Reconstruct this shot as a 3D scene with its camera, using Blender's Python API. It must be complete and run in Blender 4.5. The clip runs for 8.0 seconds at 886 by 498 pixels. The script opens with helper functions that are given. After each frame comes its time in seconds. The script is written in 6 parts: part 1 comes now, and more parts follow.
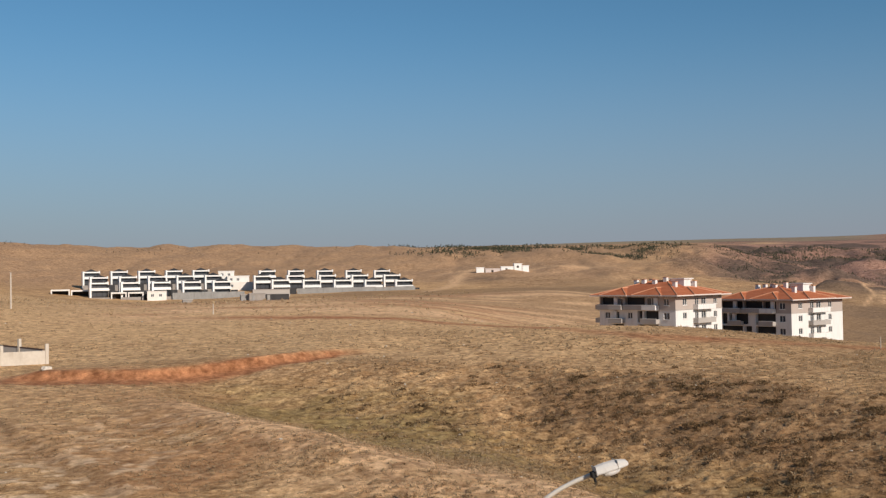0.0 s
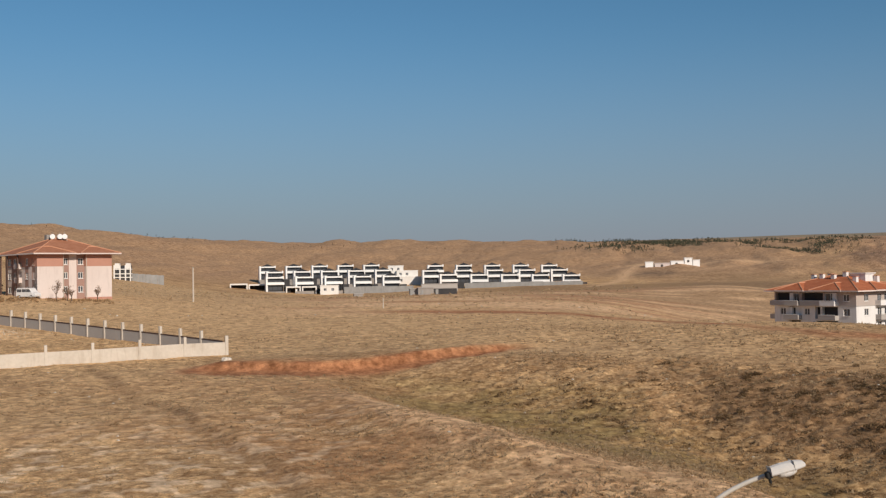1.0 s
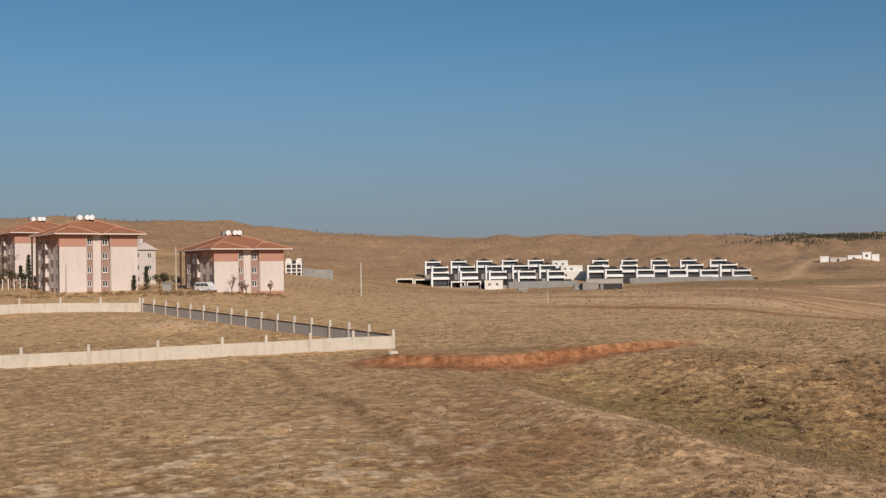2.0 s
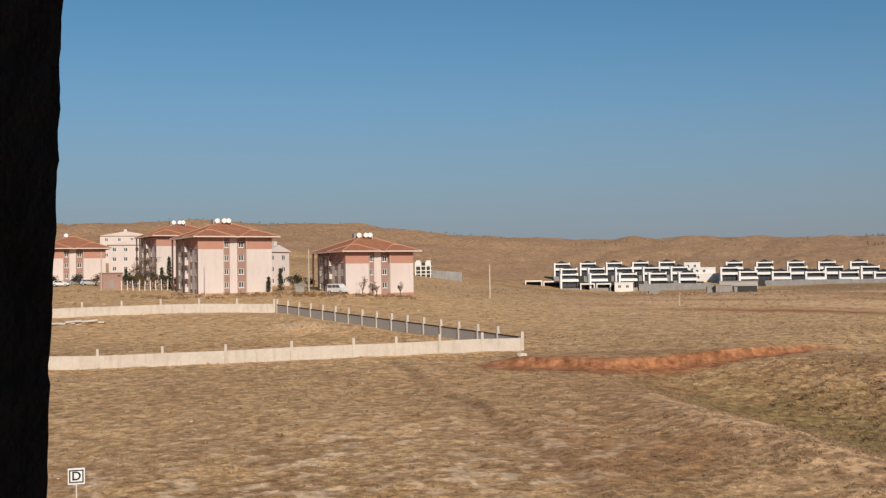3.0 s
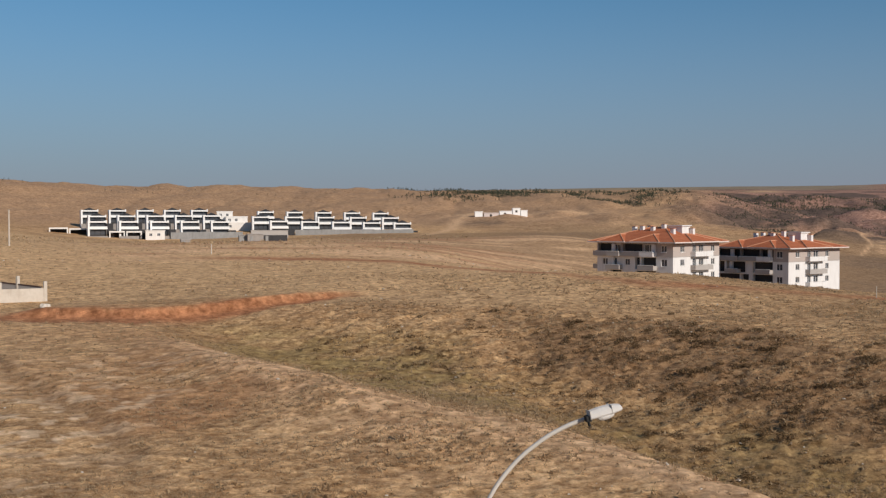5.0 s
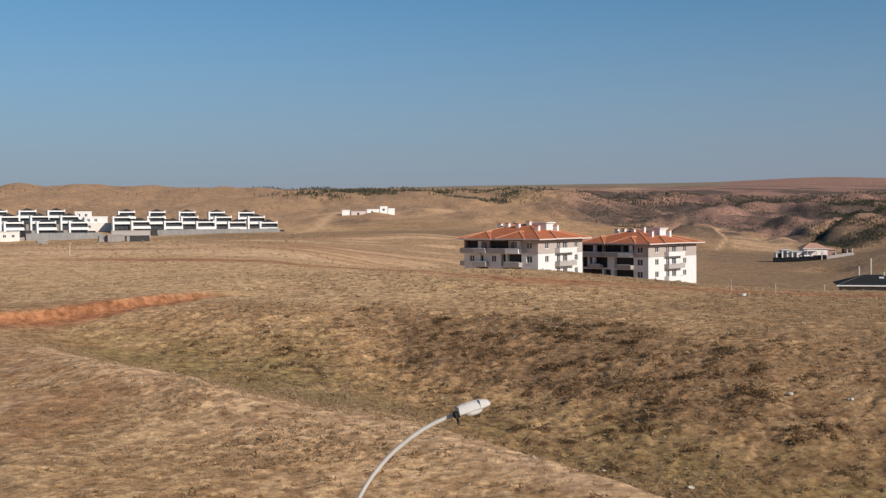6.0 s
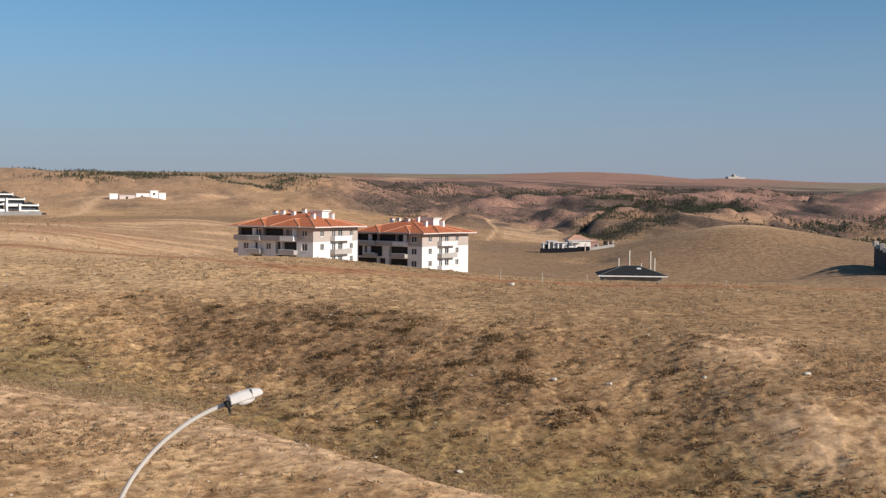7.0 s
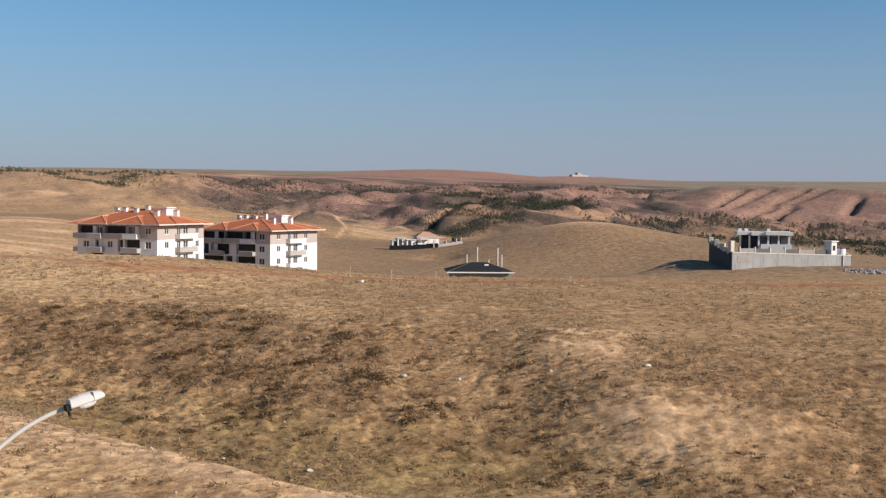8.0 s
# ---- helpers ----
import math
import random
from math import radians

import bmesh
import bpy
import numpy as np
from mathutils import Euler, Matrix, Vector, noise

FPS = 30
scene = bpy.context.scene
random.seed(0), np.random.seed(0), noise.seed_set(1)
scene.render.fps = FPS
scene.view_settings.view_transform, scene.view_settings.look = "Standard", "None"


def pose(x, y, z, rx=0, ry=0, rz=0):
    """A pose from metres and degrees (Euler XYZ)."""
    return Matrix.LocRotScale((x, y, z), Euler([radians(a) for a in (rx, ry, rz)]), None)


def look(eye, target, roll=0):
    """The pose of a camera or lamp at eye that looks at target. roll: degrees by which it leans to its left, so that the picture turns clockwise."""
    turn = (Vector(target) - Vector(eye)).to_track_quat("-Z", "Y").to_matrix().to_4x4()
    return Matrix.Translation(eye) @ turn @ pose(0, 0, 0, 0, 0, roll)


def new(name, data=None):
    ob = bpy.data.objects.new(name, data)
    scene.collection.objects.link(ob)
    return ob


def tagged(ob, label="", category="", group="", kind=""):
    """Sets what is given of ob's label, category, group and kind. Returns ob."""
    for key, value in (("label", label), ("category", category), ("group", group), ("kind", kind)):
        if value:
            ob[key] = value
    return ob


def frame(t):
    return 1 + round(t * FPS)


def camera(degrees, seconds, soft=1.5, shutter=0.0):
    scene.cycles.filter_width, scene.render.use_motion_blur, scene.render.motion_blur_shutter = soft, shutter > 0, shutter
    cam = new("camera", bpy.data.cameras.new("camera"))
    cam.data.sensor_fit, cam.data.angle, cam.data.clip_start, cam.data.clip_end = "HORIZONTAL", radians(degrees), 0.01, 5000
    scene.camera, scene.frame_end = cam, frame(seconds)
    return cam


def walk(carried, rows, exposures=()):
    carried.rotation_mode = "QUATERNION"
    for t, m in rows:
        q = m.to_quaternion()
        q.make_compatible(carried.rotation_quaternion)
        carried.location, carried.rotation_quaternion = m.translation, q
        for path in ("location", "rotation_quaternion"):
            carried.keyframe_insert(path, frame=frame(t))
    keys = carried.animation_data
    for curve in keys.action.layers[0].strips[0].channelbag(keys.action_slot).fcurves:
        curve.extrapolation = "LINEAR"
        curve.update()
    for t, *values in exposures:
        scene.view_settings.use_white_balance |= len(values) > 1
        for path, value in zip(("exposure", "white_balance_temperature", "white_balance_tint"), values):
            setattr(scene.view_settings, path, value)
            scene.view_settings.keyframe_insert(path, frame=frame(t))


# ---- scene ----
# ---------------------------------------------------------------- camera: a hand-held phone that turns at a window
EYE = 13.0
cam = camera(42.82, 8.0, soft=1.3)
# seconds, yaw (left is positive), pitch, roll in degrees
TURNS = [
    (0, -1.76, 1.46, 0.99), (0.5, 1.22, 1.27, 0.88), (1, 6.70, 1.33, 0.97), (1.5, 8.86, 1.13, 0.92),
    (2, 15.01, 1.21, 0.92), (2.2, 17.41, 1.54, 0.97), (3.3, 21.74, 1.15, 0.86), (3.5, 18.85, 0.30, 0.80),
    (4, 10.49, -0.84, 0.74), (4.5, 5.48, -1.18, 0.54), (4.7, 2.25, -1.34, 0.25), (5.8, -7.36, -1.55, 0.66),
    (6, -8.56, -1.53, 0.56), (6.5, -17.33, -1.92, -0.07), (7, -19.89, -2.13, -0.56), (7.5, -22.48, -2.12, -0.59),
    (8, -27.53, -2.20, -0.59),
]
walk(cam, [(t, pose(0, 0, EYE, 90 + p, r, y)) for t, y, p, r in TURNS], [(0.0, 0.01, 6720, 10), (1.0, -0.15, 6720, 10), (2.0, -0.27, 6720, 10), (3.3, -0.01, 6720, 10), (3.5, 0.07, 6720, 10), (4.0, -0.03, 6720, 10), (4.5, -0.2, 6500, 10), (6.5, 0.14, 6380, 10), (7.0, 0.26, 6430, 10), (8.0, 0.36, 6400, 10)])

# ---------------------------------------------------------------- light: low autumn sun from behind and the right
SUN_AZ, SUN_EL = 143.0, 27.0
world = bpy.data.worlds.new("sky")
scene.world = world
world.use_nodes = True
wn = world.node_tree
wn.nodes.clear()
sky = wn.nodes.new("ShaderNodeTexSky")
sky.sky_type, sky.sun_disc = "NISHITA", False
sky.sun_elevation, sky.sun_rotation = radians(SUN_EL), radians(SUN_AZ)
sky.altitude, sky.air_density, sky.dust_density, sky.ozone_density = 1100, 1.0, 0.6, 4.0
back = wn.nodes.new("ShaderNodeBackground")
back.inputs["Strength"].default_value = 0.079
wout = wn.nodes.new("ShaderNodeOutputWorld")
tint = wn.nodes.new("ShaderNodeMix")
tint.data_type, tint.blend_type = "RGBA", "MULTIPLY"
tint.inputs[0].default_value, tint.inputs[7].default_value = 1.0, (0.69, 1.0, 1.03, 1)
wn.links.new(sky.outputs[0], tint.inputs[6])
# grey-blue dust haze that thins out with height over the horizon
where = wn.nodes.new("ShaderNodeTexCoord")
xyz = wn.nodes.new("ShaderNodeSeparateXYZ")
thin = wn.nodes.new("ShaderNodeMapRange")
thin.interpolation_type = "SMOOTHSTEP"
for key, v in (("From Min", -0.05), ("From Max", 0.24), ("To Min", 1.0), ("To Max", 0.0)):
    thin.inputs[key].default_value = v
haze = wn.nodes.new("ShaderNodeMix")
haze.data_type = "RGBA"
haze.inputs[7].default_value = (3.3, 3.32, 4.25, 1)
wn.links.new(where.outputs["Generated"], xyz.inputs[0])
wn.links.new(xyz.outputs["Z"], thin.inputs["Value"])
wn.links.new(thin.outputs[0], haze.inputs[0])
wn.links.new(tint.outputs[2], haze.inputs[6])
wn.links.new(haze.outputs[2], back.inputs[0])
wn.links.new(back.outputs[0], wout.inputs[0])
sun = new("sun", bpy.data.lights.new("sun", "SUN"))
sun.data.energy, sun.data.angle, sun.data.color = 4.6, radians(0.6), (1.0, 0.895, 0.78)
a, e = radians(SUN_AZ), radians(SUN_EL)
sun.matrix_world = look((0, 0, 60), Vector((0, 0, 60)) - Vector((math.sin(a) * math.cos(e), math.cos(a) * math.cos(e), math.sin(e))))


# ---------------------------------------------------------------- materials
def nodes_of(name):
    m = bpy.data.materials.new(name)
    m.use_nodes = True
    nt = m.node_tree
    return m, nt, nt.nodes["Principled BSDF"]


def add(nt, kind, **sockets):
    n = nt.nodes.new("ShaderNode" + kind)
    for k, v in sockets.items():
        n.inputs[k.replace("_", " ")].default_value = v
    return n


def ramp_node(nt, stops):
    n = nt.nodes.new("ShaderNodeValToRGB")
    while len(n.color_ramp.elements) < len(stops):
        n.color_ramp.elements.new(0.5)
    for el, (pos, col) in zip(n.color_ramp.elements, stops):
        el.position, el.color = pos, (*col, 1)
    return n


def mixed(nt, fac, a, b, kind="MIX"):
    n = nt.nodes.new("ShaderNodeMix")
    n.data_type, n.blend_type = "RGBA", kind
    for sock, v in ((n.inputs[0], fac), (n.inputs[6], a), (n.inputs[7], b)):
        if isinstance(v, (int, float)):
            sock.default_value = v
        elif isinstance(v, tuple):
            sock.default_value = (*v, 1)
        else:
            nt.links.new(v, sock)
    return n.outputs[2]


def noise_of(nt, coord, scale, detail=4.0, rough=0.6):
    n = add(nt, "TexNoise", Scale=scale, Detail=detail, Roughness=rough)
    nt.links.new(coord, n.inputs["Vector"])
    return n.outputs["Fac"]


def worn(name, c1, c2, rough=0.8, fine=6.0, coarse=0.5, bump=0.15, spread=0.35, metal=0.0, stain=None, each=0.0):
    """A surface of two tones: coarse patches, fine grain, a little relief; stain: a third tone in streaks; each: how much copies differ."""
    m, nt, p = nodes_of(name)
    tc = add(nt, "TexCoord").outputs["Object"]
    big, small = noise_of(nt, tc, coarse), noise_of(nt, tc, fine, 6)
    r = ramp_node(nt, [(0.5 - spread / 2, c1), (0.5 + spread / 2, c2)])
    f = add(nt, "Math")
    f.operation = "ADD"
    h1, h2 = add(nt, "Math"), add(nt, "Math")
    h1.operation = h2.operation = "MULTIPLY"
    h1.inputs[1].default_value, h2.inputs[1].default_value = 0.6, 0.4
    nt.links.new(big, h1.inputs[0]), nt.links.new(small, h2.inputs[0])
    nt.links.new(h1.outputs[0], f.inputs[0]), nt.links.new(h2.outputs[0], f.inputs[1])
    nt.links.new(f.outputs[0], r.inputs[0])
    col = r.outputs[0]
    if stain:
        s = add(nt, "Mapping")
        s.inputs["Scale"].default_value = (1.3, 1.3, 0.22)
        nt.links.new(tc, s.inputs["Vector"])
        sr = ramp_node(nt, [(0.52, (0, 0, 0)), (0.78, (1, 1, 1))])
        nt.links.new(noise_of(nt, s.outputs[0], 1.1, 5), sr.inputs[0])
        col = mixed(nt, sr.outputs[0], col, stain)
    if each:
        oi = add(nt, "ObjectInfo").outputs["Random"]
        mr = add(nt, "MapRange")
        mr.inputs["To Min"].default_value, mr.inputs["To Max"].default_value = 1 - each, 1 + each
        nt.links.new(oi, mr.inputs["Value"])
        hsv = add(nt, "HueSaturation")
        nt.links.new(mr.outputs[0], hsv.inputs["Value"]), nt.links.new(col, hsv.inputs["Color"])
        col = hsv.outputs[0]
    nt.links.new(col, p.inputs["Base Color"])
    p.inputs["Roughness"].default_value, p.inputs["Metallic"].default_value = rough, metal
    if rough >= 0.6:
        p.inputs["Specular IOR Level"].default_value = 0.15
    if bump:
        b = add(nt, "Bump", Strength=bump, Distance=0.03)
        nt.links.new(small, b.inputs["Height"]), nt.links.new(b.outputs[0], p.inputs["Normal"])
    return m


def glassy(name, col, rough=0.08):
    m, nt, p = nodes_of(name)
    p.inputs["Base Color"].default_value, p.inputs["Roughness"].default_value = (*col, 1), rough
    return m


CONCRETE = worn("pale_concrete", (0.49, 0.43, 0.36), (0.61, 0.55, 0.475), 0.9, 3, 0.4, 0.2, stain=(0.42, 0.355, 0.285))
GREY_WALL = worn("grey_concrete", (0.24, 0.236, 0.23), (0.34, 0.335, 0.325), 0.9, 3, 0.3, 0.2, stain=(0.20, 0.19, 0.18))
DARK_CON = worn("dark_precast", (0.25, 0.225, 0.205), (0.34, 0.31, 0.285), 0.9, 4, 0.6, 0.2)
CREAM = worn("cream_plaster", (0.585, 0.505, 0.47), (0.665, 0.58, 0.54), 0.85, 5, 0.15, 0.05, stain=(0.54, 0.465, 0.43))
SALMON = worn("salmon_plaster", (0.41, 0.215, 0.16), (0.47, 0.255, 0.195), 0.85, 5, 0.2, 0.05)
MAUVE = worn("dull_pink_plaster", (0.31, 0.195, 0.16), (0.37, 0.24, 0.20), 0.85, 5, 0.2, 0.05)
WHITE = worn("white_plaster", (0.68, 0.65, 0.61), (0.77, 0.74, 0.70), 0.8, 5, 0.2, 0.05, stain=(0.66, 0.62, 0.57))
PALE = worn("off_white_plaster", (0.66, 0.645, 0.63), (0.75, 0.735, 0.72), 0.85, 5, 0.2, 0.05, stain=(0.60, 0.575, 0.55))
VILLA_WHITE = worn("bright_white_paint", (0.78, 0.77, 0.75), (0.86, 0.85, 0.83), 0.7, 5, 0.2, 0.0)
GREY_PL = worn("grey_plaster", (0.36, 0.33, 0.31), (0.43, 0.40, 0.37), 0.85, 5, 0.2, 0.05)
TAUPE = worn("taupe_plaster", (0.40, 0.34, 0.305), (0.46, 0.395, 0.36), 0.85, 5, 0.2, 0.05)
ROOF_TILE = worn("red_roof_tile", (0.36, 0.105, 0.045), (0.52, 0.18, 0.085), 0.75, 14, 0.8, 0.3)
RIDGE_TILE = worn("pale_ridge_tile", (0.50, 0.24, 0.14), (0.62, 0.32, 0.20), 0.75, 10, 0.8, 0.2)
OLD_TILE = worn("brown_roof_tile", (0.32, 0.13, 0.07), (0.44, 0.20, 0.12), 0.8, 14, 0.6, 0.3)
FADED_TILE = worn("faded_pink_tile", (0.40, 0.23, 0.165), (0.52, 0.32, 0.235), 0.8, 12, 0.8, 0.2)
GLASS = glassy("window_glass", (0.07, 0.075, 0.085), 0.15)
FRAME = worn("white_frame", (0.72, 0.70, 0.67), (0.80, 0.78, 0.75), 0.5, 8, 1, 0.0)
CHARCOAL = worn("charcoal_cladding_and_shade", (0.035, 0.034, 0.036), (0.06, 0.058, 0.06), 0.7, 6, 0.5, 0.1)
VOID = worn("unlit_recess", (0.05, 0.045, 0.042), (0.08, 0.07, 0.065), 0.9, 6, 0.5, 0.0)
STEEL = worn("galvanised_steel", (0.55, 0.51, 0.46), (0.66, 0.62, 0.56), 0.65, 20, 2, 0.05)
ENAMEL = worn("white_enamel", (0.68, 0.68, 0.68), (0.78, 0.78, 0.77), 0.35, 20, 3, 0.0)
LAMP_GREY = worn("weathered_lamp_paint", (0.50, 0.48, 0.46), (0.62, 0.60, 0.575), 0.6, 20, 4, 0.05)
RUBBER = worn("black_rubber", (0.02, 0.02, 0.02), (0.035, 0.035, 0.035), 0.8, 20, 3, 0.0)
POLE_CON = worn("weathered_pole", (0.42, 0.37, 0.31), (0.55, 0.49, 0.42), 0.9, 10, 1, 0.1)
# near black: the shade of the unlit room is put into the mortar colour
JAMB = worn("unlit_mortar", (0.022, 0.021, 0.020), (0.045, 0.043, 0.04), 0.95, 30, 3, 0.5)
STONE = worn("pale_limestone", (0.46, 0.40, 0.33), (0.64, 0.58, 0.50), 0.9, 8, 1.5, 0.4, each=0.15)
RUBBLE = worn("tan_rubble", (0.34, 0.255, 0.175), (0.52, 0.41, 0.29), 0.95, 8, 1.2, 0.3)
DARK_PAINT_AND_SHADOW = worn("dark_brown_paint_and_shadow", (0.07, 0.045, 0.038), (0.11, 0.07, 0.058), 0.8, 6, 0.5, 0.05)
BARK = worn("bark", (0.10, 0.07, 0.05), (0.17, 0.12, 0.09), 0.9, 20, 2, 0.3)


def leafy(name, c1, c2, thin=0.0):
    m, nt, p = nodes_of(name)
    g = add(nt, "NewGeometry")
    r = ramp_node(nt, [(0.0, c1), (1.0, c2)])
    nt.links.new(g.outputs["Random Per Island"], r.inputs[0]), nt.links.new(r.outputs[0], p.inputs["Base Color"])
    p.inputs["Roughness"].default_value = 0.9
    p.inputs["Specular IOR Level"].default_value = 0.08
    if thin:
        tl, mx = add(nt, "BsdfTranslucent"), add(nt, "MixShader")
        mx.inputs[0].default_value = thin
        nt.links.new(r.outputs[0], tl.inputs["Color"])
        nt.links.new(p.outputs[0], mx.inputs[1]), nt.links.new(tl.outputs[0], mx.inputs[2])
        nt.links.new(mx.outputs[0], nt.nodes["Material Output"].inputs["Surface"])
    return m


CONIFER = leafy("conifer_needles", (0.030, 0.034, 0.020), (0.075, 0.076, 0.044))
BROADLEAF = leafy("autumn_leaves", (0.10, 0.065, 0.03), (0.19, 0.12, 0.055))
# lighter than the near needles: distance haze is put into the colour
FAR_GREEN = leafy("hazed_far_conifers", (0.042, 0.048, 0.032), (0.105, 0.105, 0.07))
TWIGS = leafy("bare_twigs", (0.20, 0.13, 0.09), (0.32, 0.22, 0.16))
DRY_GRASS = leafy("dry_grass", (0.38, 0.265, 0.155), (0.56, 0.41, 0.25), 0.45)
SCRUB = leafy("dark_scrub", (0.135, 0.085, 0.045), (0.31, 0.20, 0.105), 0.45)
THORN = leafy("thorn_bush", (0.095, 0.063, 0.033), (0.24, 0.155, 0.082), 0.4)
TUSSOCK = leafy("tussock_grass", (0.32, 0.225, 0.13), (0.58, 0.425, 0.26), 0.5)
WEEDS = leafy("brown_weeds", (0.30, 0.19, 0.10), (0.50, 0.34, 0.19), 0.5)
DARK_WALL = worn("dark_render", (0.10, 0.095, 0.092), (0.15, 0.142, 0.138), 0.85, 6, 0.5, 0.05)


# ---------------------------------------------------------------- ground: one sheet from the house to the horizon
def lattice(ix, iy, seed):
    h = (ix.astype(np.int64) * 374761393 + iy.astype(np.int64) * 668265263 + seed * 974711) & 0xFFFFFFFF
    h = ((h ^ (h >> 13)) * 1274126177) & 0xFFFFFFFF
    return ((h ^ (h >> 16)) & 0xFFFF) / 65535.0


def vnoise(x, y, seed=0):
    """Smooth value noise, 0 to 1."""
    fx, fy = np.floor(x), np.floor(y)
    ux, uy = x - fx, y - fy
    ux, uy = ux * ux * (3 - 2 * ux), uy * uy * (3 - 2 * uy)
    ix, iy = fx.astype(np.int64), fy.astype(np.int64)
    p, q = lattice(ix, iy, seed), lattice(ix + 1, iy, seed)
    r, s = lattice(ix, iy + 1, seed), lattice(ix + 1, iy + 1, seed)
    return (p * (1 - ux) + q * ux) * (1 - uy) + (r * (1 - ux) + s * ux) * uy


def fbm(x, y, seed=0, octaves=4):
    v, amp, tot = 0.0, 1.0, 0.0
    for k in range(octaves):
        v, tot = v + amp * vnoise(x * 2**k, y * 2**k, seed + 17 * k), tot + amp
        amp *= 0.5
    return v / tot


def smooth(lo, hi, v):
    t = np.clip((v - lo) / (hi - lo), 0, 1)
    return t * t * (3 - 2 * t)


def hermite(t, a, b, c, d):
    """Catmull-Rom between b and c."""
    return b + 0.5 * t * (c - a + t * (2 * a - 5 * b + 4 * c - d + t * (3 * (b - c) + d - a)))


# heights of the land: a row for each distance from the house, a column for each bearing
BEARING = np.array([-42.0, -28, -15, 0, 12, 24, 36, 50])
REACH = np.log(np.array([20.0, 60, 110, 170, 250, 340, 450, 560, 680, 850, 1300, 2600, 6000]))
LAND = np.zeros((13, 8))
LAND[3] = 1.0, 0.7, 0.0, 0.0, -0.3, -3.0, -3.2, -2.6
LAND[4] = 6.3, 4.7, 0.8, -1.2, -11, -12, -11.5, -6.6
LAND[5] = 9.0, 4.6, -2.4, -4.0, -10, -18, -19, -13
LAND[6] = 14, 7.5, -6.6, -7.0, -10, -20, -11, -20
LAND[7] = 19, 12, -8.6, -9.4, -10, -22, -20, -24
LAND[8] = 27, 20, 1.0, -2.5, -3.0, -19, -13, -20
LAND[9] = 40, 33, 15, 8.5, 3.0, -10, -8.5, -12
LAND[10] = 38, 29, 12, 5.0, 3.5, -1.5, -6.0, -6.0
LAND[11] = 20, 18, 10, 0.0, 1.0, 0.0, -8.0, -1.0
LAND[12] = -40, -40, -40, -40, -40, -40, -40, -40


def rim_near(x):
    """How far ahead the near shoulder of the dip runs."""
    return np.interp(x, [-60, -21, -12, -6, -1, 3, 8, 10, 12, 14, 16, 26, 60], [122, 98, 83.5, 75.5, 68.3, 63.3, 58.6, 55.6, 52, 48, 43.8, 31, 0])


def rim_far(x):
    """How far ahead the scrub slope meets the upper field."""
    return np.interp(x, [-60, -20, 0, 17.7, 29, 46, 60, 90], [135, 128, 122, 112, 101, 77, 58, 20])


CUT = [(-39.5, 119.5), (-27.5, 119.0), (-17.0, 126.0), (-7.0, 137.0)]


def cut_line(x):
    return np.interp(x, [c[0] for c in CUT], [c[1] for c in CUT])


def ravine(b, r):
    """Steep slanting ravines in the far eastern scarp; also masks their painted shade and bushes."""
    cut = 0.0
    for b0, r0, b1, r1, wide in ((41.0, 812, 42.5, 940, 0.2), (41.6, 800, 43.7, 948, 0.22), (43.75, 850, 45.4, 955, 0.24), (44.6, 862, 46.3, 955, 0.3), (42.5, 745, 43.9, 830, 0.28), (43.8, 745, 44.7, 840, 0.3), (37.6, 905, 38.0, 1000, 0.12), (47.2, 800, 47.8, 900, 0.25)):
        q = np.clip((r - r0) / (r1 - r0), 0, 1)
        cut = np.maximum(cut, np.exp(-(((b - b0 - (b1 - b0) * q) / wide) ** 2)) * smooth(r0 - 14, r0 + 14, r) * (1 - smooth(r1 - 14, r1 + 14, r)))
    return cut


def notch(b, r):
    """Steep gullies cut into the eastern hills; also masks their painted shade."""
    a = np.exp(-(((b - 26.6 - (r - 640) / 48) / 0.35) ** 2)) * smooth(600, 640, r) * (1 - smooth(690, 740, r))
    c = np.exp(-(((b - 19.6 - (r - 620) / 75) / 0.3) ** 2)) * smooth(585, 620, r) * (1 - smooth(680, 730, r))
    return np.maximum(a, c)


def bowl(b, r):
    """The hollow in the red hills, striped by rows of dark bushes."""
    return np.exp(-(((b - 17.6) / 2.4) ** 2) - ((r - 700) / 85) ** 2)


def thicket(x, y):
    """Where the dark thorny scrub stands thick on the slope."""
    r, b = np.hypot(x, y), np.degrees(np.arctan2(x, y))
    wob = 7 * (fbm(x / 8, y / 8, 117, 3) - 0.5)
    top = np.interp(b, [5.5, 6, 12.7, 15.5, 20.7, 26, 31, 37], [109, 112, 108, 105, 94, 82, 73, 66])
    foot = np.interp(b, [5.5, 8, 12, 15, 21, 26, 32, 36], [92, 91, 84, 79, 72, 67, 61, 57])
    return smooth(5.4, 7.0, b + 0.25 * wob) * (1 - smooth(33.5, 37.0, b)) * (1 - 0.55 * smooth(22, 27, b)) * smooth(foot - 1, foot + 7, r + wob) * (1 - smooth(top - 3, top + 1, r + 0.5 * wob))


def patches(x, y):
    """Trodden bare patches in the western field."""
    return smooth(0.60, 0.64, fbm(x / 1.0, y / 1.0, 81, 2)) * (1 - smooth(72, 100, np.hypot(x, y))) * (1 - smooth(-20, -10, x)) * (0.6 + 0.4 * smooth(0.42, 0.58, fbm(x / 11, y / 11, 82)))


def spur_off(x, y):
    """How far east of the spur's back."""
    return x - np.interp(y, [44, 53, 64, 74], [43.5, 42.8, 45.5, 48.0])


def mound(x, y):
    """Sandy ground on the spur where nothing grows."""
    return 1.2 * np.exp(-(((x - 42.6) / 3.8) ** 2) - ((y - 51.5) / 4.6) ** 2) + 0.8 * np.exp(-((spur_off(x, y) / 3.2) ** 2) - ((y - 66) / 5) ** 2)


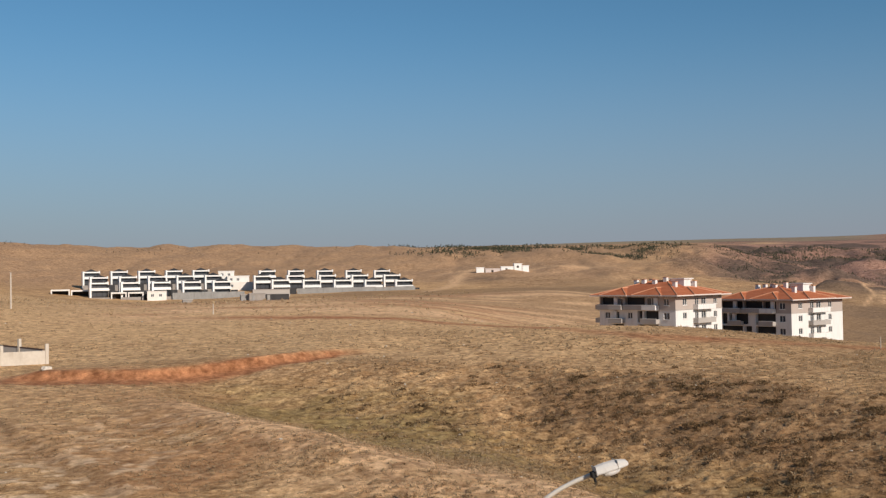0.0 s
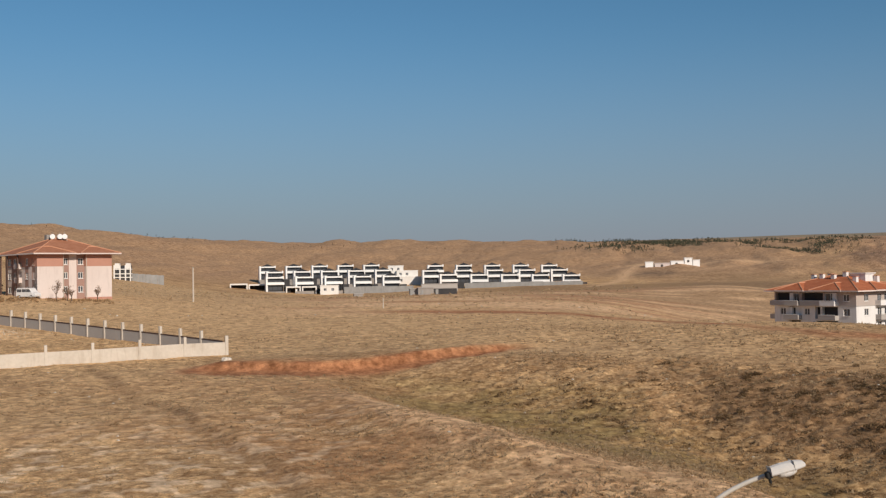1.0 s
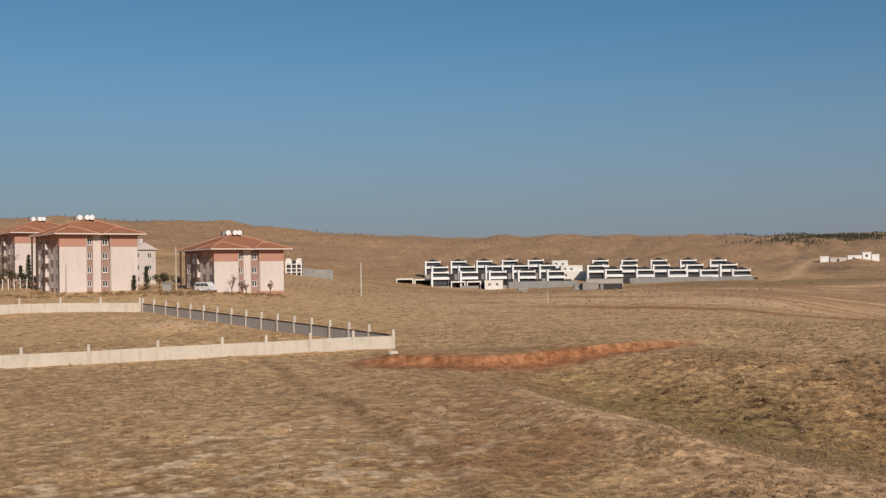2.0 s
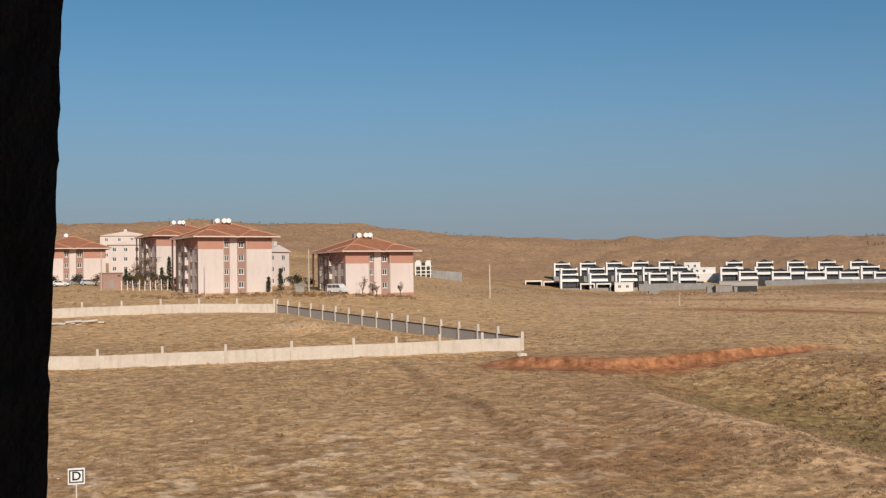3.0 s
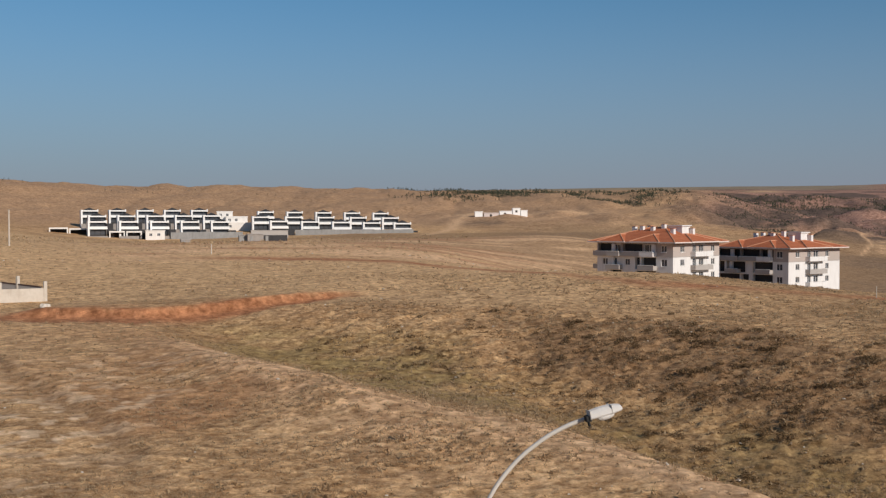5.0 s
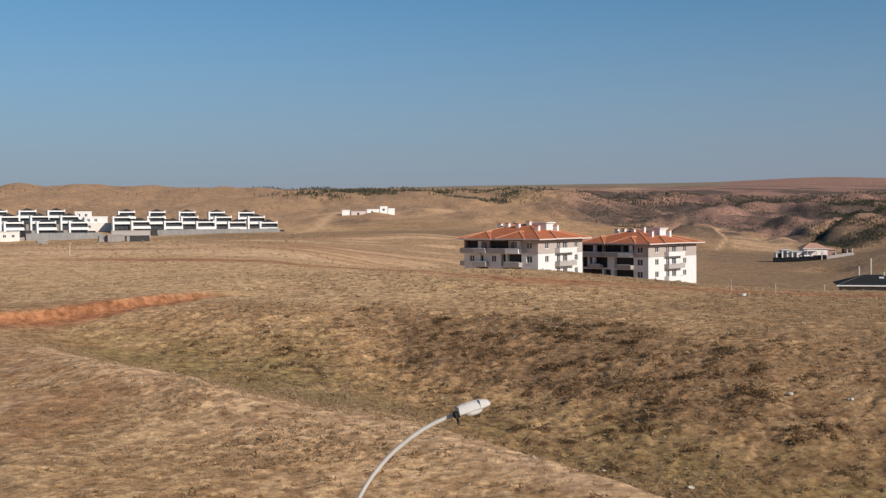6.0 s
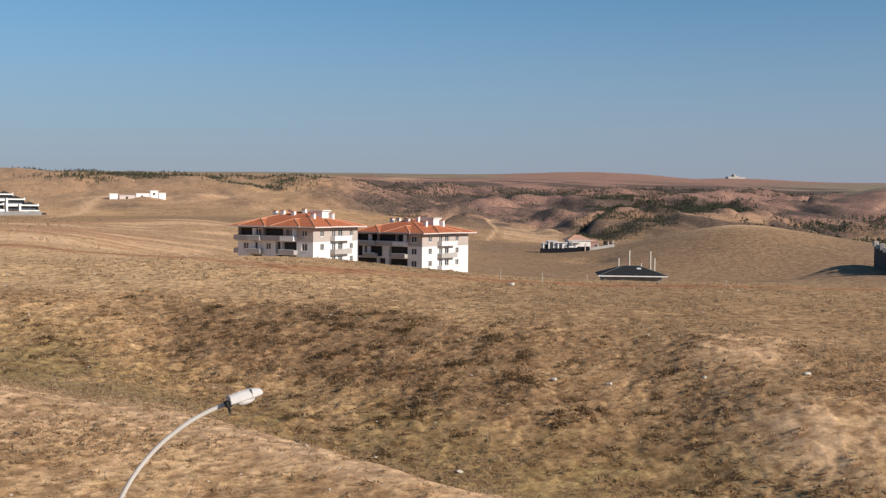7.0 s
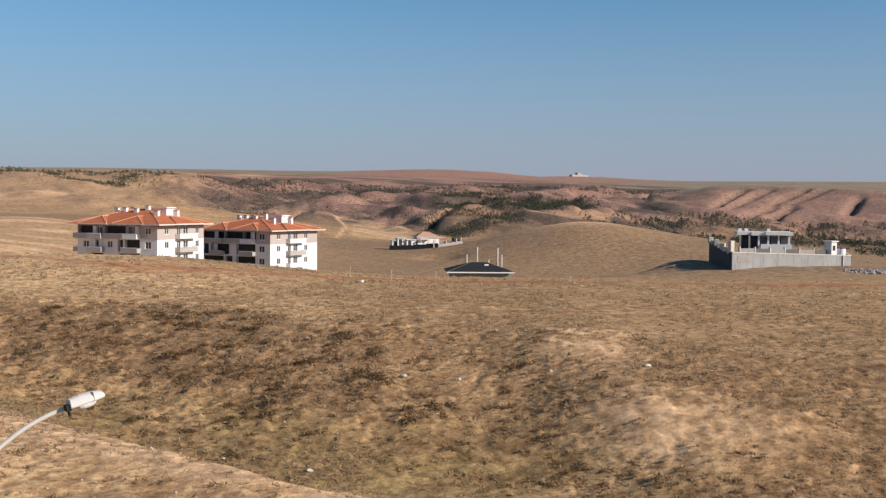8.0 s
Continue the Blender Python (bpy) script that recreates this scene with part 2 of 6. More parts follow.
def crest_track(b):
    """The distance of the red-earth track along the brow of the field."""
    return np.interp(b, [-12, 0, 1.5, 3.6, 6.3, 9, 12, 18, 24, 29, 34, 44, 52], [214, 196, 187, 181, 166, 151, 141, 143, 148, 147, 152, 162, 178])


def tussock(x, y):
    return fbm(x / 0.55, y / 0.55, 47, 3)


def rut_off(x, y):
    """How far east of the old wheel track across the western field."""
    return x - np.interp(y, [40, 62.3, 69.4, 74.4, 88.2, 102.3, 125], [-6, -16.1, -20.5, -23.7, -32.1, -42.2, -56]) + 1.2 * (fbm(x / 12, y / 12, 83) - 0.5)


GRADE = (2.55, 0.05)


def rise(x, y):
    """The whole plain climbs gently away from the house."""
    return 0.0314 * y + 0.0105 * x


def ground_z(x, y):
    x, y = np.asarray(x, float), np.asarray(y, float)
    r, az = np.maximum(np.hypot(x, y), 1.0), np.degrees(np.arctan2(x, y))
    u, v = np.clip(np.log(r), REACH[0], REACH[-1] - 1e-6), np.clip(az, BEARING[0], BEARING[-1] - 1e-6)
    i, j = np.searchsorted(REACH, u, "right") - 1, np.searchsorted(BEARING, v, "right") - 1
    s, t = (u - REACH[i]) / (REACH[i + 1] - REACH[i]), (v - BEARING[j]) / (BEARING[j + 1] - BEARING[j])

    def row(k):
        k = np.clip(k, 0, 12)
        g = lambda m: LAND[k, np.clip(m, 0, 7)]
        return hermite(t, g(j - 1), g(j), g(j + 1), g(j + 2))

    z = hermite(s, row(i - 1), row(i), row(i + 1), row(i + 2))
    # the dip between the near shoulder and the scrub slope
    n, f = rim_near(x), rim_far(x)
    w = (y - n + 1.6 * (fbm(x / 9, y / 9, 3) - 0.5) + 2.2 * (fbm(x / 2.6, y / 2.6, 4, 3) - 0.5)) / np.maximum(f - n, 5)
    depth = (2.3 + 2.0 * smooth(5, 15, x)) * smooth(-30, -10, x) * (1 - 0.4 * smooth(25, 60, x))
    steep = smooth(9, 14, x)
    z = z - depth * ((1 - steep) * smooth(-0.10, 0.42, w) * (1 - smooth(0.45, 1.0, w)) + steep * smooth(-0.06, 0.24, w) * (1 - smooth(0.3, 1.0, w)))
    # a spur of bare earth that runs down into the dip, a hollow on its western side
    sp = spur_off(x, y)
    along_spur = smooth(40, 49, y) * (1 - smooth(70, 84, y))
    z = z + along_spur * (0.75 * np.exp(-((np.where(sp < 0, sp / 4.5, sp / 9.0)) ** 2)) - 0.35 * np.exp(-(((sp + 9) / 5.0) ** 2)))
    # hummocks of old tussocks on the scrub slope
    hum = smooth(0.52, 0.74, fbm(x / 0.8, y / 0.8, 201, 2))
    z = z + (0.17 - 0.08 * smooth(20, 32, x)) * hum * np.clip(1 - 1.5 * mound(x, y), 0, 1) * smooth(0.2, 0.45, w) * (1 - smooth(0.95, 1.1, w)) * smooth(-22, -8, x) * (1 - smooth(150, 180, r))
    # a lip along the shoulder, a bare mound, a cut bank of red earth, a spoil heap
    z = z + 1.0 * np.exp(-(((y - n + 4) / 7) ** 2)) * smooth(-26, -10, x) * (1 - 0.6 * smooth(-6, 4, x)) * (1 - 0.5 * smooth(12, 20, x))
    c = y - cut_line(x) + 1.0 * (fbm(x / 5, y / 5, 5) - 0.5) + 0.5 * (fbm(x / 0.9, y / 0.9, 6) - 0.5)
    along = smooth(-43, -38, x) * (1 - smooth(-14, -2, x))
    z = z + along * (0.85 * smooth(-0.9, 0.8, c) * np.exp(-np.maximum(c, 0) / 18) - 0.3 * np.exp(-((c + 3) / 4) ** 2))
    z = z + 0.16 * np.tanh(rut_off(x, y) / 0.7) * np.exp(-((rut_off(x, y) / 2.5) ** 2)) * smooth(50, 58, r) * (1 - smooth(115, 130, r))
    z = z + 1.1 * np.exp(-(((x + 93) / 9) ** 2) - ((y - 170) / 5) ** 2) * (0.6 + 0.8 * fbm(x / 2, y / 2, 9))
    # the ground along the side of the walled plot is graded
    q = np.clip(((x + 102.2) * 58.8 + (y - 177.7) * -42.0) / (58.8**2 + 42.0**2), -0.05, 1)
    off = np.hypot(x + 102.2 - q * 58.8, y - 177.7 + q * 42.0)
    k = np.exp(-((off / 9) ** 2))
    z = z * (1 - k) + k * (GRADE[0] + (GRADE[1] - GRADE[0]) * q)
    z = z + 0.8 * np.exp(-(((x + 84.5) / 5.5) ** 2) - ((y - 154.4) / 3.5) ** 2) * (0.6 + 0.8 * fbm(x / 1.5, y / 1.5, 11))
    # the levelled plot of the walled villa
    z = z + 2.5 * np.exp(-(((x - 166) / 44) ** 2) - ((y - 190) / 22) ** 2)
    z = z + 3.6 * np.exp(-(((x - 171) / 11) ** 2) - ((y - 207) / 11) ** 2)
    # a red dome and a pointed hill far away
    z = z + 11.0 * np.exp(-(((x - 905) / 125) ** 2) - ((y - 1690) / 260) ** 2) + 9 * np.exp(-(((x - 1640) / 130) ** 2) - ((y - 2400) / 200) ** 2)
    # gullies in the far hills, soft swells and tussocks near by
    far = smooth(420, 750, r) * (1 - 0.9 * smooth(900, 1350, r))
    warp = 0.5 * fbm(x / 60, y / 60, 2)
    gully = np.abs(fbm(x / 120 + warp, y / 190, 21, 4) - 0.5) * 2
    rill = np.abs(fbm(x / 30 + warp, y / 75, 23, 4) - 0.5) * 2
    east = smooth(8, 18, az)
    far = far * (1 - 0.75 * smooth(37, 41, az) * smooth(720, 790, r))
    z = z + far * ((7 + 10 * east) * (gully - 0.25) + (5.0 + 4.5 * east) * (rill - 0.25) * smooth(560, 640, r) * (1 - 0.8 * smooth(1000, 1500, r)))
    z = z + 10.0 * smooth(38.5, 41.5, az) * smooth(815, 950, r) * (1 - smooth(965, 1350, r))
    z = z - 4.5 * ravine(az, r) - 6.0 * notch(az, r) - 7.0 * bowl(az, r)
    z = z - 3.0 * np.exp(-(((az - 27.4) / 1.2) ** 2) - ((r - 414) / 11) ** 2)
    # the smooth low hill before the farm, and the farm's knoll
    z = z + 2.6 * np.exp(-(((az - 7.5) / 4.5) ** 2) - ((r - 395) / 38) ** 2) + 2.2 * np.exp(-(((az - 4.2) / 2.6) ** 2) - ((r - 648) / 32) ** 2)
    z = z + 4.5 * np.exp(-(((az - 34.5) / 4.0) ** 2) - ((u - np.log(470)) / 0.11) ** 2)
    z = z + smooth(120, 400, r) * 1.6 * (fbm(x / 70, y / 70, 31) - 0.5) * (1 - smooth(1500, 3000, r))
    near = 1 - smooth(200, 600, r)
    z = z + near * (0.55 * (fbm(x / 14, y / 14, 41) - 0.5) + 0.18 * (fbm(x / 2.6, y / 2.6, 43, 3) - 0.5)) * smooth(22, 34, r)
    z = z + (1 - smooth(130, 240, r)) * smooth(30, 36, r) * (0.16 + 0.10 * smooth(0.25, 0.6, w) * smooth(-20, 5, x)) * np.maximum(tussock(x, y) - 0.42, 0)
    return z + rise(x, y)


def gz(x, y):
    return float(ground_z(np.array([x]), np.array([y]))[0])


def at(az, r, up=0.0):
    """A point on the ground by bearing and distance from the house."""
    x, y = r * math.sin(radians(az)), r * math.cos(radians(az))
    return Vector((x, y, gz(x, y) + up))


def ground_mesh():
    fine = np.arange(-46, 54, 0.14)
    az = np.radians(np.concatenate([np.arange(-180, -46, 3.0), fine, np.arange(54, 180, 3.0)]))
    rr = np.concatenate([[0.05, 6, 12, 20, 28], np.geomspace(34, 260, 480), np.geomspace(262, 4800, 320)])
    A, R = np.meshgrid(az, rr)
    X, Y = R * np.sin(A), R * np.cos(A)
    Z = ground_z(X.ravel(), Y.ravel())
    co = np.stack([X.ravel(), Y.ravel(), Z], 1)
    nr, na = len(rr), len(az)
    i, j = np.meshgrid(np.arange(nr - 1), np.arange(na), indexing="ij")
    k = (j + 1) % na
    quad = np.stack([i * na + j, i * na + k, (i + 1) * na + k, (i + 1) * na + j], -1).reshape(-1, 4)[:, ::-1]
    me = bpy.data.meshes.new("ground")
    me.vertices.add(len(co)), me.loops.add(quad.size), me.polygons.add(len(quad))
    me.vertices.foreach_set("co", co.ravel()), me.loops.foreach_set("vertex_index", quad.ravel().astype(np.int32))
    me.polygons.foreach_set("loop_start", np.arange(0, quad.size, 4, dtype=np.int32))
    me.update(calc_edges=True), me.validate()
    me.shade_smooth()
    x, y = co[:, 0], co[:, 1]
    r, b = np.hypot(x, y), np.degrees(np.arctan2(x, y))
    one = np.ones_like(x)
    n, f = rim_near(x), rim_far(x)
    w = (y - n) / np.maximum(f - n, 5)
    c = y - cut_line(x) + 1.0 * (fbm(x / 5, y / 5, 5) - 0.5)
    low = c + 0.6 + 2.6 * (fbm(x / 3, y / 3, 67, 3) - 0.5) + 0.05 * (x + 25)
    apron = np.interp(x, [-42, -25, -14, -6], [6.0, 5.0, 3.0, 1.8]) * (0.6 + 0.8 * fbm(x / 2.5, y / 2.5, 68, 3))
    red = np.exp(-((np.where(low < 0, low / apron, low / 2.3)) ** 2)) * (1.05 + 0.4 * smooth(0.36, 0.6, fbm(x / 1.6, y / 1.6, 63))) * smooth(-45, -40, x) * (1 - smooth(-11, -3, x))
    red = red + 0.6 * smooth(0.42, 0.60, fbm(x / 34, y / 10, 61)) * smooth(200, 225, r) * (1 - smooth(330, 480, r)) * smooth(-17, -11, b) * (1 - smooth(2, 9, b))
    lush = 0.45 + 0.55 * smooth(0.36, 0.58, fbm(x / 6, y / 6, 119, 3))
    green = smooth(0.10, 0.22, w) * np.where(x < 6, 1 - smooth(0.55, 0.85, w), 1 - smooth(0.4, 0.7, w)) * (r < 140) * smooth(-26, -12, x) * (1 - smooth(36, 44, x)) * lush
    slope = smooth(0.12, 0.3, w + 0.14 * (fbm(x / 10, y / 10, 71) - 0.5)) * (1 - smooth(0.94, 1.08, w)) * smooth(-27, -12, x) * (1 - 0.4 * smooth(60, 80, x))
    scrub = np.clip(slope * (0.28 + 0.3 * smooth(0.42, 0.6, fbm(x / 3, y / 3, 113, 3))) * (0.4 + 0.6 * smooth(-5, 12, x)) + thicket(x, y) * (0.40 + 0.60 * smooth(0.38, 0.54, fbm(x / 2.6, y / 2.6, 115, 3))), 0, 1) * np.clip(1 - mound(x, y), 0, 1)
    scrub = np.maximum(scrub, (0.35 + 0.5 * smooth(0.42, 0.58, fbm(x / 4, y / 4, 118, 3))) * np.clip(1 - 1.2 * mound(x, y), 0, 1) * smooth(40, 47, x) * smooth(38, 46, r) * (1 - smooth(76, 90, r)))
    bare = 1.15 * mound(x, y) * (0.4 + 0.6 * smooth(0.36, 0.54, fbm(x / 3, y / 3, 87))) + 0.6 * np.exp(-(((x - 50) / 7) ** 2) - ((y - 70) / 4) ** 2) * smooth(0.4, 0.55, fbm(x / 3, y / 3, 88))
    bare = bare + 2.0 * np.exp(-(((y - n + 2.2) / 5.0) ** 2)) * smooth(4, 9, x) * (r < 90) * (0.35 + 0.65 * smooth(0.36, 0.58, fbm(x / 2.0, y / 2.0, 85)))
    bare = bare + 0.8 * np.exp(-(((x + 84.5) / 6) ** 2) - ((y - 154.4) / 4) ** 2) + 0.85 * np.exp(-(((w + 0.03) / 0.12) ** 2)) * smooth(-26, -16, x) * (1 - smooth(2, 8, x)) * (0.3 + 0.7 * smooth(0.34, 0.58, fbm(x / 2.2, y / 2.2, 86)))
    bare = bare + 0.7 * smooth(-0.12, 0.0, w) * (1 - smooth(0.10, 0.20, w + 0.1 * (fbm(x / 3, y / 3, 94) - 0.5))) * smooth(-12, -2, x) * (1 - smooth(18, 26, x)) * (0.45 + 0.55 * smooth(0.36, 0.56, fbm(x / 1.4, y / 1.4, 95)))
    flank = x - np.interp(y, [50, 60, 72, 84], [-5.5, -7.5, -10.5, -16])
    bare = bare + 0.75 * smooth(-1.0, 1.5, flank + 2.0 * (fbm(x / 3, y / 3, 92) - 0.5)) * (1 - smooth(6, 16, flank)) * smooth(-0.45, -0.1, w) * (1 - smooth(0.0, 0.06, w)) * (r < 95) * (0.3 + 0.7 * smooth(0.36, 0.56, fbm(x / 1.6, y / 1.6, 93)))
    tread = 0.5 + 0.5 * np.sin(2 * np.pi * (r + 6 * fbm(x / 30, y / 30, 89)) / 15)
    bare = bare + 0.9 * smooth(22.6, 23.1, b) * (1 - smooth(25.4, 26.4, b)) * smooth(545, 560, r) * (1 - smooth(620, 650, r)) * (0.35 + 0.65 * smooth(0.3, 0.7, tread))
    bare = bare + 0.9 * np.exp(-(((b - 22.35 - 0.25 * np.sin(r / 22)) / 0.11) ** 2)) * smooth(525, 540, r) * (1 - smooth(690, 740, r))
    bare = bare + 0.9 * np.exp(-(((b - 34.2) / 2.6) ** 2) - ((r - 462) / 16) ** 2)
    bare = bare + 0.9 * np.exp(-(((b - 17.6) / 0.9) ** 2) - ((r - 1340) / 70) ** 2)
    # the dirt road up to the farm and pale worn slopes beside it
    road = np.interp(r, [470, 484, 570, 625, 665], [-0.6, 0.4, 2.3, 2.6, 3.4])
    bare = bare + 0.9 * np.exp(-(((b - road) / 0.35) ** 2)) * smooth(475, 490, r) * (1 - smooth(650, 670, r))
    for b0, wide, r0, deep in ((8.9, 1.3, 668, 12), (10.8, 1.0, 602, 9), (2.6, 0.9, 655, 8), (7.4, 1.6, 628, 7), (6.2, 1.0, 655, 10)):
        bare = bare + 0.85 * np.exp(-(((b - b0) / wide) ** 2) - ((r - r0 - 8 * (b - b0)) / deep) ** 2) * (0.4 + 0.6 * smooth(0.35, 0.6, fbm(x / 15, y / 15, 90)))
    track = np.exp(-(((r - crest_track(b) + 3 * (fbm(x / 25, y / 25, 69) - 0.5)) / 4.2) ** 2)) * (0.65 + 0.35 * smooth(0.35, 0.6, fbm(x / 12, y / 12, 65))) * smooth(-14, -6, b)
    bare = bare + (0.3 + 0.7 * smooth(0.42, 0.58, fbm(x / 30, y / 8, 64, 3))) * smooth(198, 215, r) * (1 - smooth(380, 430, r)) * smooth(-19, -11, b) * (1 - smooth(8, 13, b))
    rut = np.exp(-(((rut_off(x, y) + 0.5) / 0.9) ** 2)) * (0.35 + 0.75 * fbm(x / 5, y / 5, 84)) * (r < 135) * (x < 0)
    rust = smooth(0.50, 0.66, fbm(x / 13, y / 13, 131, 4)) * (1 - smooth(-12, 2, x)) * smooth(50, 60, r) * (1 - smooth(118, 135, r))
    bare = np.clip(bare, 0, 1)
    red = np.clip(np.maximum(red, track), 0, 1)
    tilled = smooth(-6, -2, b) * smooth(250, 300, r) * (1 - smooth(500, 560, r)) + smooth(30, 34, b) * smooth(1100, 1300, r) * (1 - smooth(2000, 2300, r))
    tilled = np.maximum(tilled, 0.85 * smooth(28, 52, x) * smooth(40, 75, r) * (1 - smooth(200, 240, r)))
    pink = smooth(10, 18, b + 8 * (fbm(x / 200, y / 200, 91) - 0.5)) * smooth(560, 760, r) * (1 - 0.3 * smooth(2600, 4000, r))
    dark = smooth(0.46, 0.60, fbm(x / 45, y / 70, 95)) * smooth(10, 18, b) * smooth(520, 650, r) * (1 - smooth(1300, 1800, r))
    field = smooth(0.95, 1.15, w) * smooth(-40, -12, x + 0.2 * y) * (1 - smooth(300, 380, r)) * smooth(95, 125, r) * (1 - 0.75 * smooth(15, 55, x)) + smooth(-45, -38, b) * (1 - smooth(-16, -8, b)) * smooth(145, 175, r) * (1 - smooth(420, 520, r)) + 0.85 * (1 - smooth(-19, -9, b)) * smooth(60, 95, r) * (1 - smooth(140, 150, r))
    plateau = smooth(34, 40, b + 5 * (fbm(x / 300, y / 300, 97) - 0.5)) * np.where(b > 39.5, smooth(945, 975, r), smooth(1050, 1150, r)) * (1 - smooth(1900, 2400, r)) + smooth(3, 8, b) * (1 - smooth(21, 24, b)) * smooth(1450, 1650, r)
    tuss = smooth(0.36, 0.62, tussock(x, y)) * (1 - smooth(140, 230, r)) + 0.5 * smooth(140, 230, r)
    hatch = np.clip(1.5 * bowl(b, r), 0, 1) * (0.35 + 0.65 * smooth(0.45, 0.55, fbm((x + 0.5 * y) / 26, (y - 0.5 * x) / 7, 103, 3)))
    hatch = np.maximum(hatch, 0.7 * np.exp(-(((b - 4.0) / 2.2) ** 2) - ((r - 605) / 14) ** 2) * (0.4 + 0.6 * smooth(0.4, 0.6, fbm(x / 8, y / 8, 104))))
    thick = 0.8 * smooth(37, 43, b) * smooth(540, 600, r) * (1 - smooth(700, 790, r)) * (0.45 + 0.55 * smooth(0.4, 0.58, fbm(x / 30, y / 30, 106)))
    # dark bushes and trees, plus painted shade in ravines, gullies and on the scarp
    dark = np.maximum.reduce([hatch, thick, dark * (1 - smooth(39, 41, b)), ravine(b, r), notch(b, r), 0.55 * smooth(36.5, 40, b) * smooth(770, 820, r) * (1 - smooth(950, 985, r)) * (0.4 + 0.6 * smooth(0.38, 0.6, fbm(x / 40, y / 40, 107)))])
    hill = smooth(540, 640, r) * (1 - smooth(9, 16, b)) * (1 - smooth(2500, 3500, r))
    valley = np.maximum(smooth(17, 23, b), 0.5 * smooth(3, 7, b)) * smooth(190, 250, r) * (1 - smooth(540, 620, r)) * (0.6 + 0.4 * smooth(0.35, 0.6, fbm(x / 50, y / 50, 99)))
    for name, rgb in (("soil", (red, green, bare)), ("cover", (scrub, np.clip(tilled, 0, 1), pink)), ("growth_shade", (dark, rut, np.clip(field, 0, 1))), ("turf", (tuss, plateau, rust)), ("slopes", (hill, valley, patches(x, y)))):
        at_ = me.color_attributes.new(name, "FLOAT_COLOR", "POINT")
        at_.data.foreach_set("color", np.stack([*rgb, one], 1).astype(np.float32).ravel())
    return me


def ground_material():
    m, nt, p = nodes_of("dry_steppe")
    tc = add(nt, "TexCoord").outputs["Object"]
    soil, cover, growth_shade, turf, slopes = (add(nt, "Attribute") for _ in range(5))
    soil.attribute_name, cover.attribute_name, growth_shade.attribute_name, turf.attribute_name, slopes.attribute_name = "soil", "cover", "growth_shade", "turf", "slopes"

    def split(n):
        s = add(nt, "SeparateColor")
        nt.links.new(n.outputs["Color"], s.inputs[0])
        return s.outputs

    red, green, bare = split(soil)[:3]
    scrub, tilled, pink = split(cover)[:3]
    dark, rut, field = split(growth_shade)[:3]
    tuss, plateau, rust = split(turf)[:3]
    hill, valley, pan = split(slopes)[:3]
    mottle = noise_of(nt, tc, 0.42, 9, 0.72)
    tuft = noise_of(nt, tc, 2.3, 10, 0.82)
    patch, wide = noise_of(nt, tc, 0.11, 6, 0.62), noise_of(nt, tc, 0.017, 6, 0.6)
    g = ramp_node(nt, [(0.34, (0.16, 0.092, 0.048)), (0.45, (0.42, 0.268, 0.144)), (0.55, (0.60, 0.415, 0.248)), (0.66, (0.80, 0.61, 0.40))])
    nt.links.new(tuft, g.inputs[0])
    h = ramp_node(nt, [(0.34, (0.74, 0.70, 0.66)), (0.50, (1, 0.98, 0.94)), (0.66, (1.14, 1.15, 1.14))])
    nt.links.new(patch, h.inputs[0])
    col = mixed(nt, 1.0, g.outputs[0], h.outputs[0], "MULTIPLY")
    k = ramp_node(nt, [(0.38, (0.80, 0.76, 0.72)), (0.62, (1.12, 1.08, 1.0))])
    nt.links.new(wide, k.inputs[0])
    col = mixed(nt, 1.0, col, k.outputs[0], "MULTIPLY")

    def layer(col, mask, tone1, tone2, noise, amount=1.0, lo=0.35, hi=0.65):
        r = ramp_node(nt, [(lo, tone1), (hi, tone2)])
        nt.links.new(noise, r.inputs[0])
        mul = add(nt, "Math")
        mul.operation, mul.use_clamp = "MULTIPLY", True
        nt.links.new(mask, mul.inputs[0])
        mul.inputs[1].default_value = amount
        return mixed(nt, mul.outputs[0], col, r.outputs[0])

    clump = noise_of(nt, tc, 0.95, 5, 0.62)
    col = layer(col, rust, (0.29, 0.152, 0.072), (0.48, 0.27, 0.138), tuft, 0.75)
    col = layer(col, field, (0.43, 0.27, 0.14), (0.71, 0.49, 0.28), tuft, 0.75)
    col = layer(col, tilled, (0.25, 0.152, 0.08), (0.40, 0.258, 0.137), tuft, 0.85)
    col = layer(col, pink, (0.20, 0.112, 0.09), (0.415, 0.245, 0.195), mottle, 0.9)
    col = layer(col, hill, (0.275, 0.17, 0.104), (0.44, 0.285, 0.178), mottle, 0.78)
    col = layer(col, valley, (0.178, 0.116, 0.072), (0.297, 0.20, 0.125), mottle, 0.92)
    col = layer(col, plateau, (0.20, 0.175, 0.125), (0.30, 0.25, 0.17), wide, 0.85)
    # one dark tone for bushes and for the shade painted into the ravines
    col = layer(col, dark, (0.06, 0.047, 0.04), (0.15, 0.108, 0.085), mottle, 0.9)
    col = layer(col, green, (0.16, 0.115, 0.044), (0.39, 0.288, 0.122), tuft, 0.85)
    col = layer(col, scrub, (0.125, 0.073, 0.041), (0.37, 0.228, 0.122), tuft, 0.85, 0.38, 0.64)
    col = layer(col, bare, (0.54, 0.335, 0.19), (0.76, 0.52, 0.32), tuft, 0.85)
    col = layer(col, pan, (0.60, 0.43, 0.28), (0.80, 0.62, 0.44), tuft, 0.75)
    col = layer(col, rut, (0.20, 0.115, 0.06), (0.36, 0.225, 0.125), tuft, 0.7)
    col = layer(col, red, (0.22, 0.088, 0.042), (0.45, 0.20, 0.10), tuft, 0.92)
    mo = ramp_node(nt, [(0.36, (0.82, 0.79, 0.76)), (0.5, (1, 1, 1)), (0.64, (1.13, 1.12, 1.10))])
    nt.links.new(mottle, mo.inputs[0])
